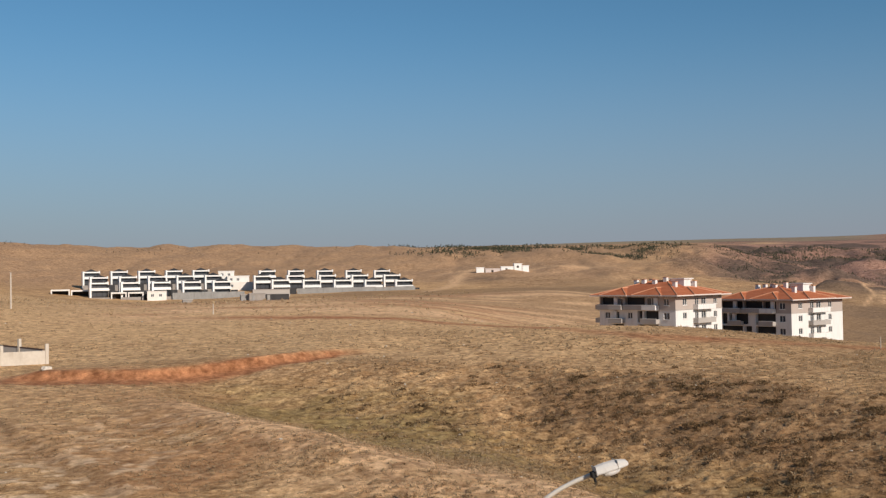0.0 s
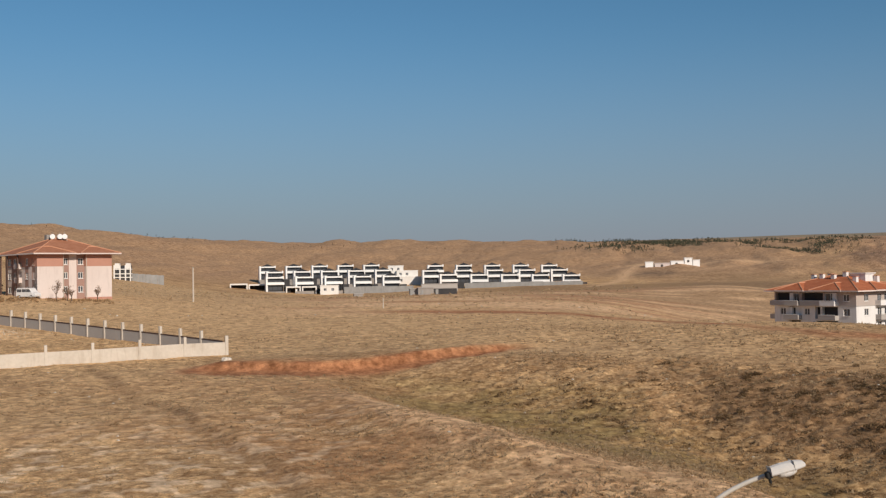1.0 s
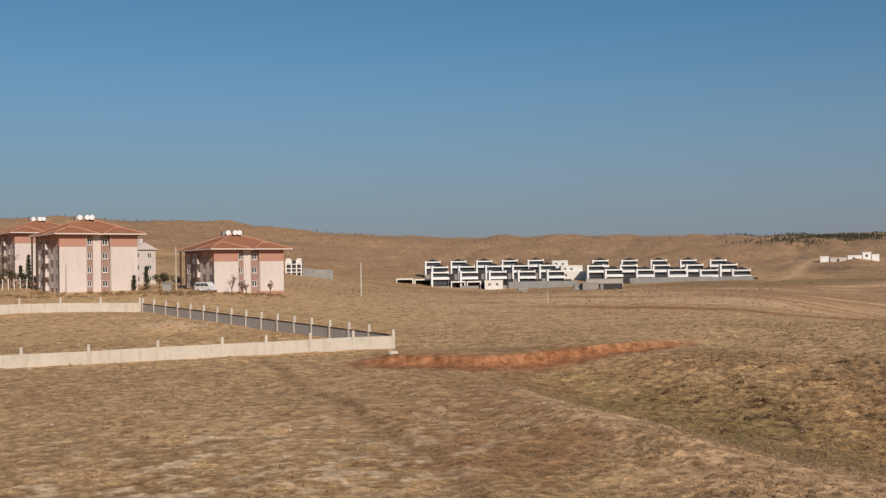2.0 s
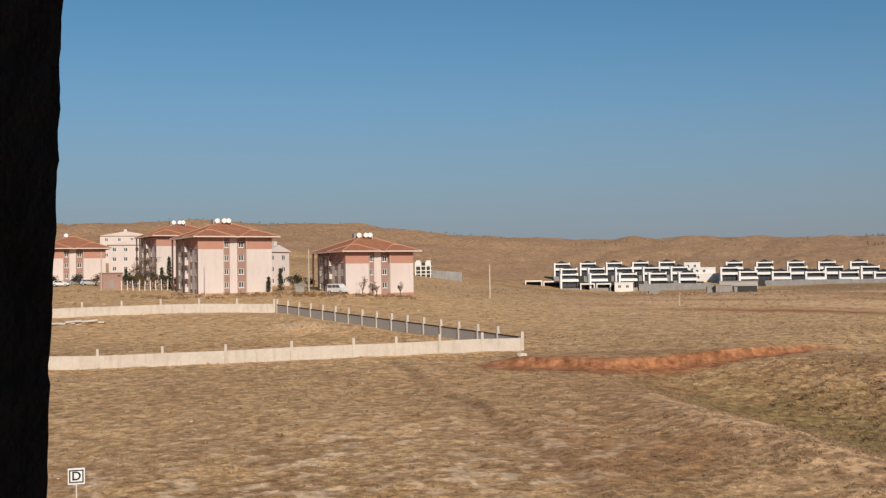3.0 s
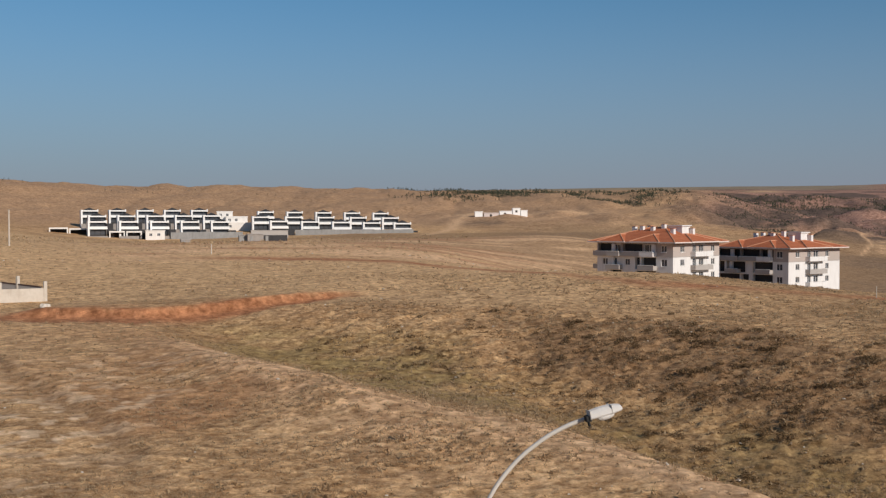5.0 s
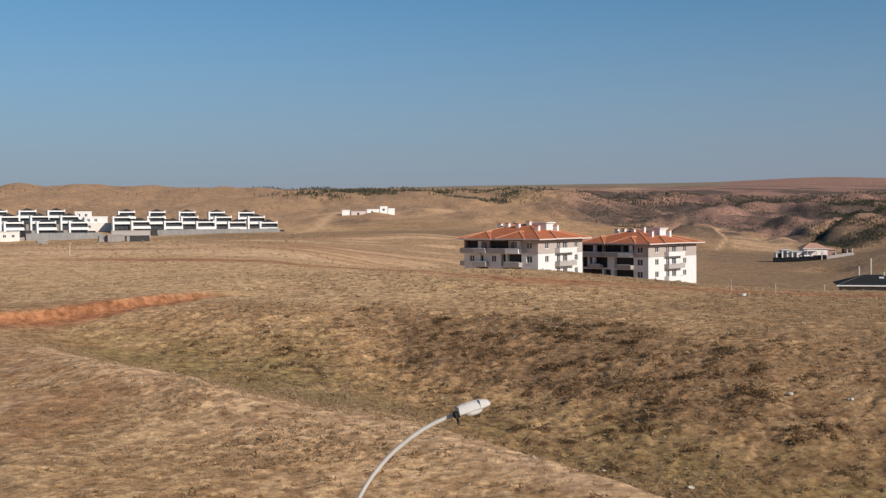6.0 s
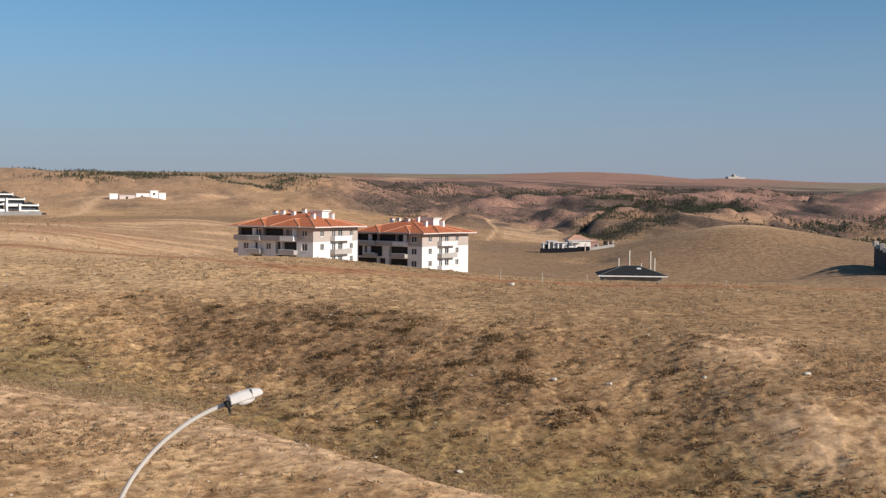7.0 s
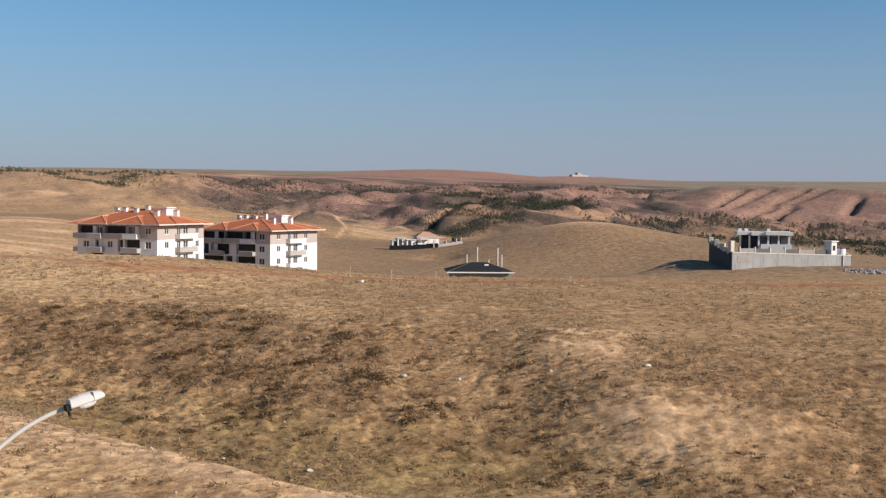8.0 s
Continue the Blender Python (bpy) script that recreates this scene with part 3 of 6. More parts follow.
    col = mixed(nt, 1.0, col, mo.outputs[0], "MULTIPLY")
    cl = ramp_node(nt, [(0.34, (0.66, 0.60, 0.54)), (0.47, (0.97, 0.95, 0.93)), (0.60, (1.16, 1.16, 1.14))])
    nt.links.new(clump, cl.inputs[0])
    col = mixed(nt, 1.0, col, cl.outputs[0], "MULTIPLY")
    tr = ramp_node(nt, [(0.0, (0.89, 0.86, 0.825)), (0.5, (1.09, 1.08, 1.07)), (1.0, (1.23, 1.22, 1.195))])
    nt.links.new(tuss, tr.inputs[0])
    col = mixed(nt, 1.0, col, tr.outputs[0], "MULTIPLY")
    col = mixed(nt, 1.0, col, (0.99, 0.985, 0.975), "MULTIPLY")
    nt.links.new(col, p.inputs["Base Color"])
    p.inputs["Roughness"].default_value = 0.95
    p.inputs["Specular IOR Level"].default_value = 0.15
    b = add(nt, "Bump", Strength=0.8, Distance=0.1)
    nt.links.new(tuft, b.inputs["Height"]), nt.links.new(b.outputs[0], p.inputs["Normal"])
    return m


ground = tagged(new("ground", ground_mesh()), "dry tan steppe grassland rolling to far hills", "ground", kind="structure")
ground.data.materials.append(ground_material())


# ---------------------------------------------------------------- mesh helpers
def part(name, bm, material, parent, label=""):
    me = bpy.data.meshes.new(name)
    bm.to_mesh(me)
    bm.free()
    me.materials.append(material)
    ob = new(name, me)
    ob.parent = parent
    return tagged(ob, label)


def thing(name, m, label, category, group="", kind=""):
    ob = new(name)
    ob.matrix_world = m
    return tagged(ob, label, category, group, kind)


def box(bm, x0, x1, y0, y1, z0, z1, bevel=0.0):
    vs = bmesh.ops.create_cube(bm, size=1.0)["verts"]
    for v in vs:
        v.co = Vector((x0 + (v.co.x + 0.5) * (x1 - x0), y0 + (v.co.y + 0.5) * (y1 - y0), z0 + (v.co.z + 0.5) * (z1 - z0)))
    if bevel:
        es = list({e for v in vs for e in v.link_edges})
        bmesh.ops.bevel(bm, geom=es, offset=bevel, segments=1, affect="EDGES")
    return bm


def boxes(*spans, bevel=0.0):
    bm = bmesh.new()
    for s in spans:
        box(bm, *s, bevel=bevel)
    return bm


def tube(bm, p, q, r1, r2=None, n=8):
    p, q = Vector(p), Vector(q)
    m = Matrix.Translation((p + q) / 2) @ (q - p).to_track_quat("Z", "Y").to_matrix().to_4x4()
    bmesh.ops.create_cone(bm, cap_ends=True, segments=n, radius1=r1, radius2=r1 if r2 is None else r2, depth=(q - p).length, matrix=m)
    return bm


def hip_roof(bm, x0, x1, y0, y1, z, rise, over, slab=0.22):
    """A hipped roof with thick eaves over the box x0..x1, y0..y1."""
    a, b, c, d = x0 - over, x1 + over, y0 - over, y1 + over
    s = min(b - a, d - c) / 2 * 0.94
    if b - a > d - c:
        top = [(a + s, (c + d) / 2), (b - s, (c + d) / 2)]
    else:
        top = [((a + b) / 2, c + s), ((a + b) / 2, d - s)]
    lo = [bm.verts.new((p[0], p[1], z)) for p in ((a, c), (b, c), (b, d), (a, d))]
    up = [bm.verts.new((p[0], p[1], z + slab)) for p in ((a, c), (b, c), (b, d), (a, d))]
    r = [bm.verts.new((p[0], p[1], z + slab + rise)) for p in top]
    bm.faces.new(lo[::-1])
    for k in range(4):
        bm.faces.new((lo[k], lo[(k + 1) % 4], up[(k + 1) % 4], up[k]))
    if b - a > d - c:
        fs = ((up[0], up[1], r[1], r[0]), (up[1], up[2], r[1]), (up[2], up[3], r[0], r[1]), (up[3], up[0], r[0]))
    else:
        fs = ((up[0], up[1], r[0]), (up[1], up[2], r[1], r[0]), (up[2], up[3], r[1]), (up[3], up[0], r[0], r[1]))
    for q in fs:
        bm.faces.new(q)
    return [v.co.copy() for v in up], [v.co.copy() for v in r]


def polar(az, el, r):
    """A point seen from the window on a bearing and an elevation, at a level distance."""
    return Vector((r * math.sin(radians(az)), r * math.cos(radians(az)), EYE + r * math.tan(radians(el)) + rise(r * math.sin(radians(az)), r * math.cos(radians(az)))))


def cornered(az, r, z, turn, cx, cy):
    """The pose of a house of which the local corner (cx, cy) stands on a bearing."""
    m = pose(0, 0, 0, 0, 0, turn)
    c = Vector((r * math.sin(radians(az)), r * math.cos(radians(az)), z + rise(r * math.sin(radians(az)), r * math.cos(radians(az)))))
    return Matrix.Translation(c - m @ Vector((cx, cy, 0))) @ m


# ---------------------------------------------------------------- the house with the window
def camera_house():
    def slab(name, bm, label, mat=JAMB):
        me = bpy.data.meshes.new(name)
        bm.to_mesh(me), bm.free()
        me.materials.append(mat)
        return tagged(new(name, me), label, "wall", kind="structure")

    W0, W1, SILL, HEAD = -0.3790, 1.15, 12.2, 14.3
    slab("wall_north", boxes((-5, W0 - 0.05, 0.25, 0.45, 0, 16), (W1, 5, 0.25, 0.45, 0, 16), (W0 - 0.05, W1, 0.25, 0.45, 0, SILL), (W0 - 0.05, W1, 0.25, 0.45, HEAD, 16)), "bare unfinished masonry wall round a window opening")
    # rough mortar along the jamb, out of plumb
    bm = bmesh.new()
    n = 420
    rows = []
    for k in range(n + 1):
        z = SILL + (HEAD - SILL) * k / n
        lean = 0.050 * (z - EYE)
        rag = 0.0016 * (noise.noise((0, 0, z * 14)) + 0.9 * noise.noise((3, 0, z * 60))) + 0.002 * max(0, noise.noise((7, 0, z * 90)))
        e = W0 - 0.002 + lean + rag
        rows.append([bm.verts.new(p) for p in ((W0 - 0.25, 0.243, z), (e - 0.02, 0.243, z), (e, 0.26, z), (e + 0.004 * noise.noise((1, 5, z * 30)), 0.35, z), (e, 0.445, z), (e - 0.015, 0.457, z), (W0 - 0.25, 0.457, z))])
    for p, q in zip(rows, rows[1:]):
        for k in range(6):
            bm.faces.new((p[k], p[k + 1], q[k + 1], q[k]))
    bm.faces.new(rows[0]), bm.faces.new(rows[-1][::-1])
    bmesh.ops.recalc_face_normals(bm, faces=bm.faces)
    slab("jamb", bm, "rough mortar on the window jamb, coloured as unlit")
    slab("wall_south", boxes((-5, 5, -6.2, -6, 0, 16)), "plain back wall of the room")
    slab("wall_west", boxes((-5.2, -5, -6.2, 0.45, 0, 16)), "plain side wall of the room")
    slab("wall_east", boxes((5, 5.2, -6.2, 0.45, 0, 16)), "plain side wall of the room")
    slab("floor", boxes((-5, 5, -6, 0.25, 11.2, 11.4)), "bare concrete floor of the room")
    slab("ceiling", boxes((-5, 5, -6, 0.25, 14.5, 14.7)), "bare concrete ceiling of the room")
    slab("roof", boxes((-5.4, 5.4, -6.4, 0.65, 16, 16.2)), "flat concrete roof over the room")


camera_house()


# ---------------------------------------------------------------- facades
def facade(house, m, width, bands, holes, trim=0.16):
    """One side of a house. m: from (along, out, up) to the house. bands: (low, high, material, label). holes: (u0, u1, z0, z1, kind),
    kind 'w' a window, 'r' a deep recess, 'd' a glazed door."""
    for lo, hi, mat, label in bands:
        inside = [h for h in holes if h[2] >= lo - 0.01 and h[3] <= hi + 0.01]
        us = sorted({0.0, width, *(u for h in inside for u in h[:2])})
        zs = sorted({lo, hi, *(z for h in inside for z in h[2:4])})
        bm = bmesh.new()

        def quad(*ps):
            bm.faces.new([bm.verts.new(m @ Vector(p)) for p in ps])

        for u0, u1 in zip(us, us[1:]):
            for z0, z1 in zip(zs, zs[1:]):
                cu, cz = (u0 + u1) / 2, (z0 + z1) / 2
                if not any(h[0] < cu < h[1] and h[2] < cz < h[3] for h in inside):
                    quad((u0, 0, z0), (u1, 0, z0), (u1, 0, z1), (u0, 0, z1))
        for u0, u1, z0, z1, kind in inside:
            d = -1.5 if kind == "r" else -trim
            quad((u0, 0, z0), (u0, d, z0), (u0, d, z1), (u0, 0, z1)), quad((u1, d, z0), (u1, 0, z0), (u1, 0, z1), (u1, d, z1))
            quad((u0, 0, z0), (u1, 0, z0), (u1, d, z0), (u0, d, z0)), quad((u0, d, z1), (u1, d, z1), (u1, 0, z1), (u0, 0, z1))
            quad((u0, d, z0), (u1, d, z0), (u1, d, z1), (u0, d, z1))
        part("wall", bm, mat, house, label)
    for u0, u1, z0, z1, kind in holes:
        if kind == "r":
            # a dark sheet across the recess puts its shade into the colour
            bm = boxes((u0 + 0.03, u1 - 0.03, -0.95, -0.9, z0 + 0.03, z1 - 0.03))
            bm.transform(m)
            part("recess_shade", bm, CHARCOAL, house, "dark sheet for the shade and glazing of a recess")
            continue
        window(house, m @ Matrix.Translation((u0, -trim, z0)), u1 - u0, z1 - z0, sill=kind == "w")


def window(house, m, w, h, sill=True):
    f, c = 0.09, 0.05
    us, zs = (0, f, w / 2 - c, w / 2 + c, w - f, w), (0, f, h - f, h)
    bm = bmesh.new()
    grid = [[bm.verts.new((u, 0.07, z)) for u in us] for z in zs]
    fs = [bm.faces.new((grid[j][i], grid[j][i + 1], grid[j + 1][i + 1], grid[j + 1][i])) for j in range(3) for i in range(5) if not (j == 1 and i in (1, 3))]
    got = bmesh.ops.extrude_face_region(bm, geom=fs)["geom"]
    bmesh.ops.translate(bm, verts=[g for g in got if isinstance(g, bmesh.types.BMVert)], vec=(0, -0.06, 0))
    bmesh.ops.recalc_face_normals(bm, faces=bm.faces)
    bm.transform(m)
    wn_ = part("window", bm, FRAME, house, "white framed window")
    for u0, u1 in ((f, w / 2 - c), (w / 2 + c, w - f)):
        bm = boxes((u0 + 0.002, u1 - 0.002, 0.02, 0.03, f + 0.002, h - f - 0.002))
        bm.transform(m)
        part("pane", bm, GLASS, wn_)
    if sill:
        bm = boxes((-0.08, w + 0.08, 0.01, 0.28, -0.07, -0.002))
        bm.transform(m)
        part("sill", bm, FRAME, wn_)
    return wn_


def balcony(house, m, u0, u1, z, out, mat, height=1.0, label=""):
    """A slab with a parapet round it."""
    bm = boxes((u0, u1, 0.004, out, z - 0.16, z), (u0, u1, out - 0.1, out, z, z + height), (u0, u0 + 0.1, 0.004, out - 0.1, z, z + height), (u1 - 0.1, u1, 0.004, out - 0.1, z, z + height))
    bm.transform(m)
    b = part("balcony", bm, mat, house, label)
    bm = bmesh.new()
    tube(bm, (u0, out - 0.05, z + height + 0.12), (u1, out - 0.05, z + height + 0.12), 0.035, n=6)
    bm.transform(m)
    part("handrail", bm, STEEL, b)
    return b


def sides(w, d):
    """Matrices from (along, out, up) to the four walls of a house w by d: front (-y), right (+x), back (+y), left (-x)."""
    def f(o, u, out):
        return Matrix(((u[0], out[0], 0, o[0]), (u[1], out[1], 0, o[1]), (0, 0, 1, 0), (0, 0, 0, 1)))
    return (f((-w / 2, -d / 2), (1, 0), (0, -1)), f((w / 2, -d / 2), (0, 1), (1, 0)), f((w / 2, d / 2), (-1, 0), (0, 1)), f((-w / 2, d / 2), (0, -1), (-1, 0)))


def ridges(bm, pairs, r=0.13):
    for p, q in pairs:
        tube(bm, p, q, r, n=6)
    return bm


def tiled_roof(house, x0, x1, y0, y1, z, rise, over, mat, ridge_mat, label):
    bm = bmesh.new()
    up, top = hip_roof(bm, x0, x1, y0, y1, z, rise, over)
    roof = part("roof", bm, mat, house, label)
    a, b = top
    near = [(c, min(top, key=lambda t: (t - c).length)) for c in up]
    part("ridge_tiles", ridges(bmesh.new(), [(a, b), *near]), ridge_mat, roof)
    e = over
    bm = boxes((x0 - e - 0.06, x1 + e + 0.06, y0 - e - 0.06, y0 - e, z - 0.05, z + 0.2), (x0 - e - 0.06, x1 + e + 0.06, y1 + e, y1 + e + 0.06, z - 0.05, z + 0.2),
               (x0 - e - 0.06, x0 - e, y0 - e, y1 + e, z - 0.05, z + 0.2), (x1 + e, x1 + e + 0.06, y0 - e, y1 + e, z - 0.05, z + 0.2))
    part("gutter", bm, CREAM, roof)
    return roof


# ---------------------------------------------------------------- two white flats with red hipped roofs
def white_flats(m, D, shady=False):
    W, S = 20.0, 2.9
    h = thing("apartment_building", m, "white and taupe apartment block with red hipped roof", "apartment building", "apartment blocks beyond the field")
    fr, ri, ba, le = sides(W, D)
    top = 4 * S
    bands = [(-3.0, 3 * S, PALE, "white plaster wall"), (3 * S, top, TAUPE, "taupe plaster wall")]
    holes = []
    for k in range(1, 4):
        z = k * S
        hi = z + S - 0.28
        if k == 3:
            holes += [(0.3, 4.2, z + 0.1, hi, "r"), (4.6, 6.4, z + 0.35, hi - 0.2, "d"), (7.0, 12.2, z + 0.1, hi, "r"), (12.7, 15.2, z + 0.4, hi - 0.1, "d"), (17.0, 18.4, z + 0.9, z + 2.3, "w")]
        elif k == 2:
            holes += [(1.5, 2.9, z + 0.9, z + 2.3, "w"), (3.6, 5.4, z + 0.3, hi - 0.2, "d"), (7.6, 8.9, z + 0.9, z + 2.3, "w"), (10.2, 11.5, z + 0.1, hi, "r"), (11.9, 15.7, z + 0.1, hi, "r"), (17.0, 18.5, z + 0.8, z + 2.3, "w")]
        else:
            holes += [(1.5, 2.9, z + 0.9, z + 2.3, "w"), (3.6, 6.6, z + 0.1, hi, "r"), (7.6, 8.9, z + 0.9, z + 2.3, "w"), (10.2, 15.7, z + 0.1, hi, "r"), (17.0, 18.5, z + 0.8, z + 2.3, "w")]
    if shady:
        holes = [(16.8, 18.4, k * S + 0.8, k * S + 2.3, "w") for k in (1, 2, 3)]
        for k, spans in ((3, ((0.3, 4.2), (4.5, 6.7), (7.0, 12.2), (12.5, 16.0))), (2, ((0.3, 2.2), (2.8, 8.2), (10.3, 15.8))), (1, ((0.3, 6.6), (7.0, 9.2), (10.3, 15.8)))):
            holes += [(u0, u1, k * S + 0.1, k * S + S - 0.28, "r") for u0, u1 in spans]
    facade(h, fr, W, bands, holes)
    # balconies with plastered parapets, in front of the dark recesses
    for u0, u1, k, out, mat in ((0.0, 3.6, 3, 0.9, GREY_PL), (3.65, 6.95, 3, 1.5, GREY_PL), (7.0, 12.3, 3, 0.9, GREY_PL), (12.35, 15.9, 3, 1.5, PALE), (3.2, 6.9, 2, 1.3, GREY_PL), (11.8, 15.9, 2, 1.3, GREY_PL), (3.2, 6.9, 1, 1.3, GREY_PL), (10.1, 15.9, 1, 0.9, GREY_PL)):
        balcony(h, fr, u0, u1, k * S + 0.1, out, mat, 0.8, "plastered balcony")
        part("coping", boxes((-W / 2 + u0, -W / 2 + u1, -D / 2 - out - 0.03, -D / 2 - out + 0.14, k * S + 0.904, k * S + 0.98)), PALE, h, "pale parapet coping")
    for k in (2, 3):
        balcony(h, le, D - 3.2, D - 0.2, k * S + 0.1, 1.4, GREY_PL, 0.8, "plastered corner balcony")
    for u0, u1, k in ((4.3, 6.7, 3), (14.8, 15.9, 3), (4.0, 6.7, 2)):
        part("bay_wall", boxes((-W / 2 + u0, -W / 2 + u0 + 0.9, -D / 2 - 0.5, -D / 2 - 0.006, k * S + 0.2, k * S + S - 0.3), bevel=0.02), PALE, h, "white bay wall")
    holes = []
    for k in range(0, 4):
        z = k * S
        holes += [(2.7, 4.2, z + 0.9, z + 2.3, "w"), (7.2, 8.6, z + 0.3, z + 2.4, "d"), (9.6, 11.4, z + 0.3, z + 2.4, "d"), (14.3, 15.7, z + 0.9, z + 2.3, "w")]
    facade(h, ri, D, bands, holes)
    for k in range(1, 4):
        balcony(h, ri, 6.4, 13.2, k * S + 0.1, 1.3, PALE if k != 2 else GREY_PL, 0.9, "plastered balcony with handrail")
    for s, w in ((ba, W), (le, D)):
        facade(h, s, w, bands, [(u, u + 1.5, k * S + 0.9, k * S + 2.3, "w") for k in range(0, 4) for u in (2.5, w - 4.0)])
    part("string_course", boxes((-W / 2 - 0.08, W / 2 + 0.08, -D / 2 - 0.08, D / 2 + 0.08, 3 * S - 0.12, 3 * S + 0.02)), GREY_PL, h)
    part("soffit", boxes((-W / 2, W / 2, -D / 2, D / 2, top - 0.3, top - 0.02)), PALE, h)
    tiled_roof(h, -W / 2, W / 2, -D / 2, D / 2, top, 3.0, 1.5, ROOF_TILE, RIDGE_TILE, "red tiled hipped roof")
    # small hips over the bays
    for x0, x1, y0, y1 in ((-W / 2 + 2.5, -W / 2 + 7.2, -D / 2 - 0.3, -D / 2 + 6), (-W / 2 + 11.2, -W / 2 + 16.2, -D / 2 - 0.3, -D / 2 + 6), (W / 2 - 6, W / 2 + 0.3, -D / 2 + 6.0, -D / 2 + 13.6)):
        tiled_roof(h, x0, x1, y0, y1, top + 0.06, 1.5, 1.3, ROOF_TILE, RIDGE_TILE, "small red tiled hip over a bay")
    for x, y, t in ((-5.2, -1.5, 0.7), (-2.9, -1.8, 0.8), (0.2, -2.2, 0.7), (2.0, -0.6, 1.2), (6.0, -3.0, 0.2), (6.6, 3.4, 0.3), (-4.0, 2.6, 0.8)):
        c = part("chimney", boxes((x - 0.45, x + 0.45, y - 0.4, y + 0.4, top + 1.0, top + 2.7 + t), bevel=0.03), PALE, h, "white plastered chimney")
        part("chimney_cap", boxes((x - 0.55, x + 0.55, y - 0.5, y + 0.5, top + 2.7 + t + 0.004, top + 2.82 + t)), RIDGE_TILE, c)
    part("stair_head", boxes((2.4, 6.0, 0.4, 3.4, top + 1.5, top + 3.5), (2.1, 6.3, 0.1, 3.7, top + 3.5, top + 3.7)), PALE, h, "white stair head on the roof")
    return h


white_flats(cornered(13.35, 241, -11.2, -48, 10.0, -8.75), 17.5)
white_flats(cornered(18.85, 266, -13.8, -54, 10.0, -10.0), 20.0, True)


# ---------------------------------------------------------------- salmon and cream blocks of flats
def pink_flats(m, storeys, label, plinth=1.2, tanks=((-0.6, -1.35), (0.1, -0.05), (0.5, 0.8))):
    W, D, S = 15.0, 16.2, 2.85
    h = thing("apartment_building", m, label, "apartment building", "cream and salmon apartment blocks")
    fr, ri, ba, le = sides(W, D)
    top = plinth + storeys * S
    cream_top = top - S + 0.4
    z_of = [plinth + k * S for k in range(storeys)]
    part("core", boxes((-W / 2 + 0.3, W / 2 - 1.8, -D / 2 + 0.3, D / 2 - 0.3, -2, top - 0.1)), CREAM, h)
    # lit side: two cream panels under a salmon band, with a window bay set back between them
    for y0, y1 in ((0, 5.6), (10.4, D)):
        part("wall", boxes((W / 2 - 1.8, W / 2, y0 - D / 2, y1 - D / 2, plinth - 0.3, cream_top)), CREAM, h, "cream plaster wall panel")
        part("wall", boxes((W / 2 - 1.8, W / 2 + 0.03, y0 - D / 2 - 0.02, y1 - D / 2 + 0.02, cream_top, top - 0.02)), SALMON, h, "salmon plaster band")
        part("plinth", boxes((W / 2 - 1.8, W / 2 + 0.06, y0 - D / 2, y1 - D / 2, -2, plinth - 0.3)), SALMON, h, "salmon plinth")
    bay = ri @ Matrix.Translation((5.6, -0.7, 0))
    for u0, u1, mat, win in ((0, 1.45, MAUVE, True), (1.45, 3.1, CREAM, False), (3.1, 4.8, MAUVE, True)):
        holes = [(0.3, u1 - u0 - 0.25, z + 0.75, z + 2.05, "w") for z in z_of] if win else []
        facade(h, bay @ Matrix.Translation((u0, 0, 0)), u1 - u0, [(-2, top - 0.02, mat, "window strip in dull pink plaster" if win else "cream plaster pier")], holes)
    for u in (5.5, 10.5):
        part("downpipe", tube(bmesh.new(), ri @ Vector((u, 0.12, 0)), ri @ Vector((u, 0.12, top)), 0.08, n=6), POLE_CON, h, "rainwater pipe")
    # shaded side: pilasters, window strips and open balconies
    for u0, u1, mat, kind in ((0, 0.9, MAUVE, "n"), (0.9, 3.1, CREAM, "w"), (3.1, 3.7, MAUVE, "n"), (3.7, 5.5, MAUVE, "w"), (5.5, 8.1, CREAM, "r"), (8.1, 9.4, CREAM, "n"), (9.4, 11.0, MAUVE, "w"), (11.0, 12.6, CREAM, "n"), (12.6, 14.0, MAUVE, "w"), (14.0, W, CREAM, "n")):
        w = u1 - u0
        holes = []
        if kind == "w":
            holes = [(0.25, w - 0.25, z + 0.7, z + 2.1, "w") for z in z_of]
        elif kind == "r":
            holes = [(0.3, w - 0.3, z + 0.15, z + 2.35, "r") for z in z_of]
        facade(h, fr @ Matrix.Translation((u0, 0, 0)), w, [(-2, cream_top, mat, ""), (cream_top, top - 0.02, SALMON, "salmon plaster band")], [q for q in holes if q[3] <= cream_top or q[2] >= cream_top])
        if kind == "r":
            for z in z_of:
                balcony(h, fr, u0 + 0.2, u1 - 0.2, z + 0.15, 0.7, CREAM, 0.95, "cream balcony")
    for u in (3.3, 8.4, 0.15):
        part("column", boxes((u - W / 2 - 0.15, u - W / 2 + 0.15, -D / 2 - 1.25, -D / 2 - 0.95, 0, top)), DARK_PAINT_AND_SHADOW, h, "roof-high dark column")
    for s, w in ((ba, W), (le, D)):
        facade(h, s, w, [(-2, cream_top, CREAM, "cream plaster wall"), (cream_top, top - 0.02, SALMON, "salmon plaster band")], [(u, u + 1.4, z + 0.8, z + 2.1, "w") for z in z_of[:-1] for u in (2.5, w - 4)])
    tiled_roof(h, -W / 2, W / 2, -D / 2, D / 2, top, 3.3, 1.3, OLD_TILE, RIDGE_TILE, "weathered red tiled hipped roof")
    tiled_roof(h, W / 2 - 5, W / 2 + 0.2, D / 2 - 6.2, D / 2, top + 0.05, 1.4, 1.35, OLD_TILE, RIDGE_TILE, "small tiled hip over a bay")
    tiled_roof(h, W / 2 - 5, W / 2 + 0.2, -D / 2, -D / 2 + 6.2, top + 0.05, 1.4, 1.35, OLD_TILE, RIDGE_TILE, "small tiled hip over a bay")
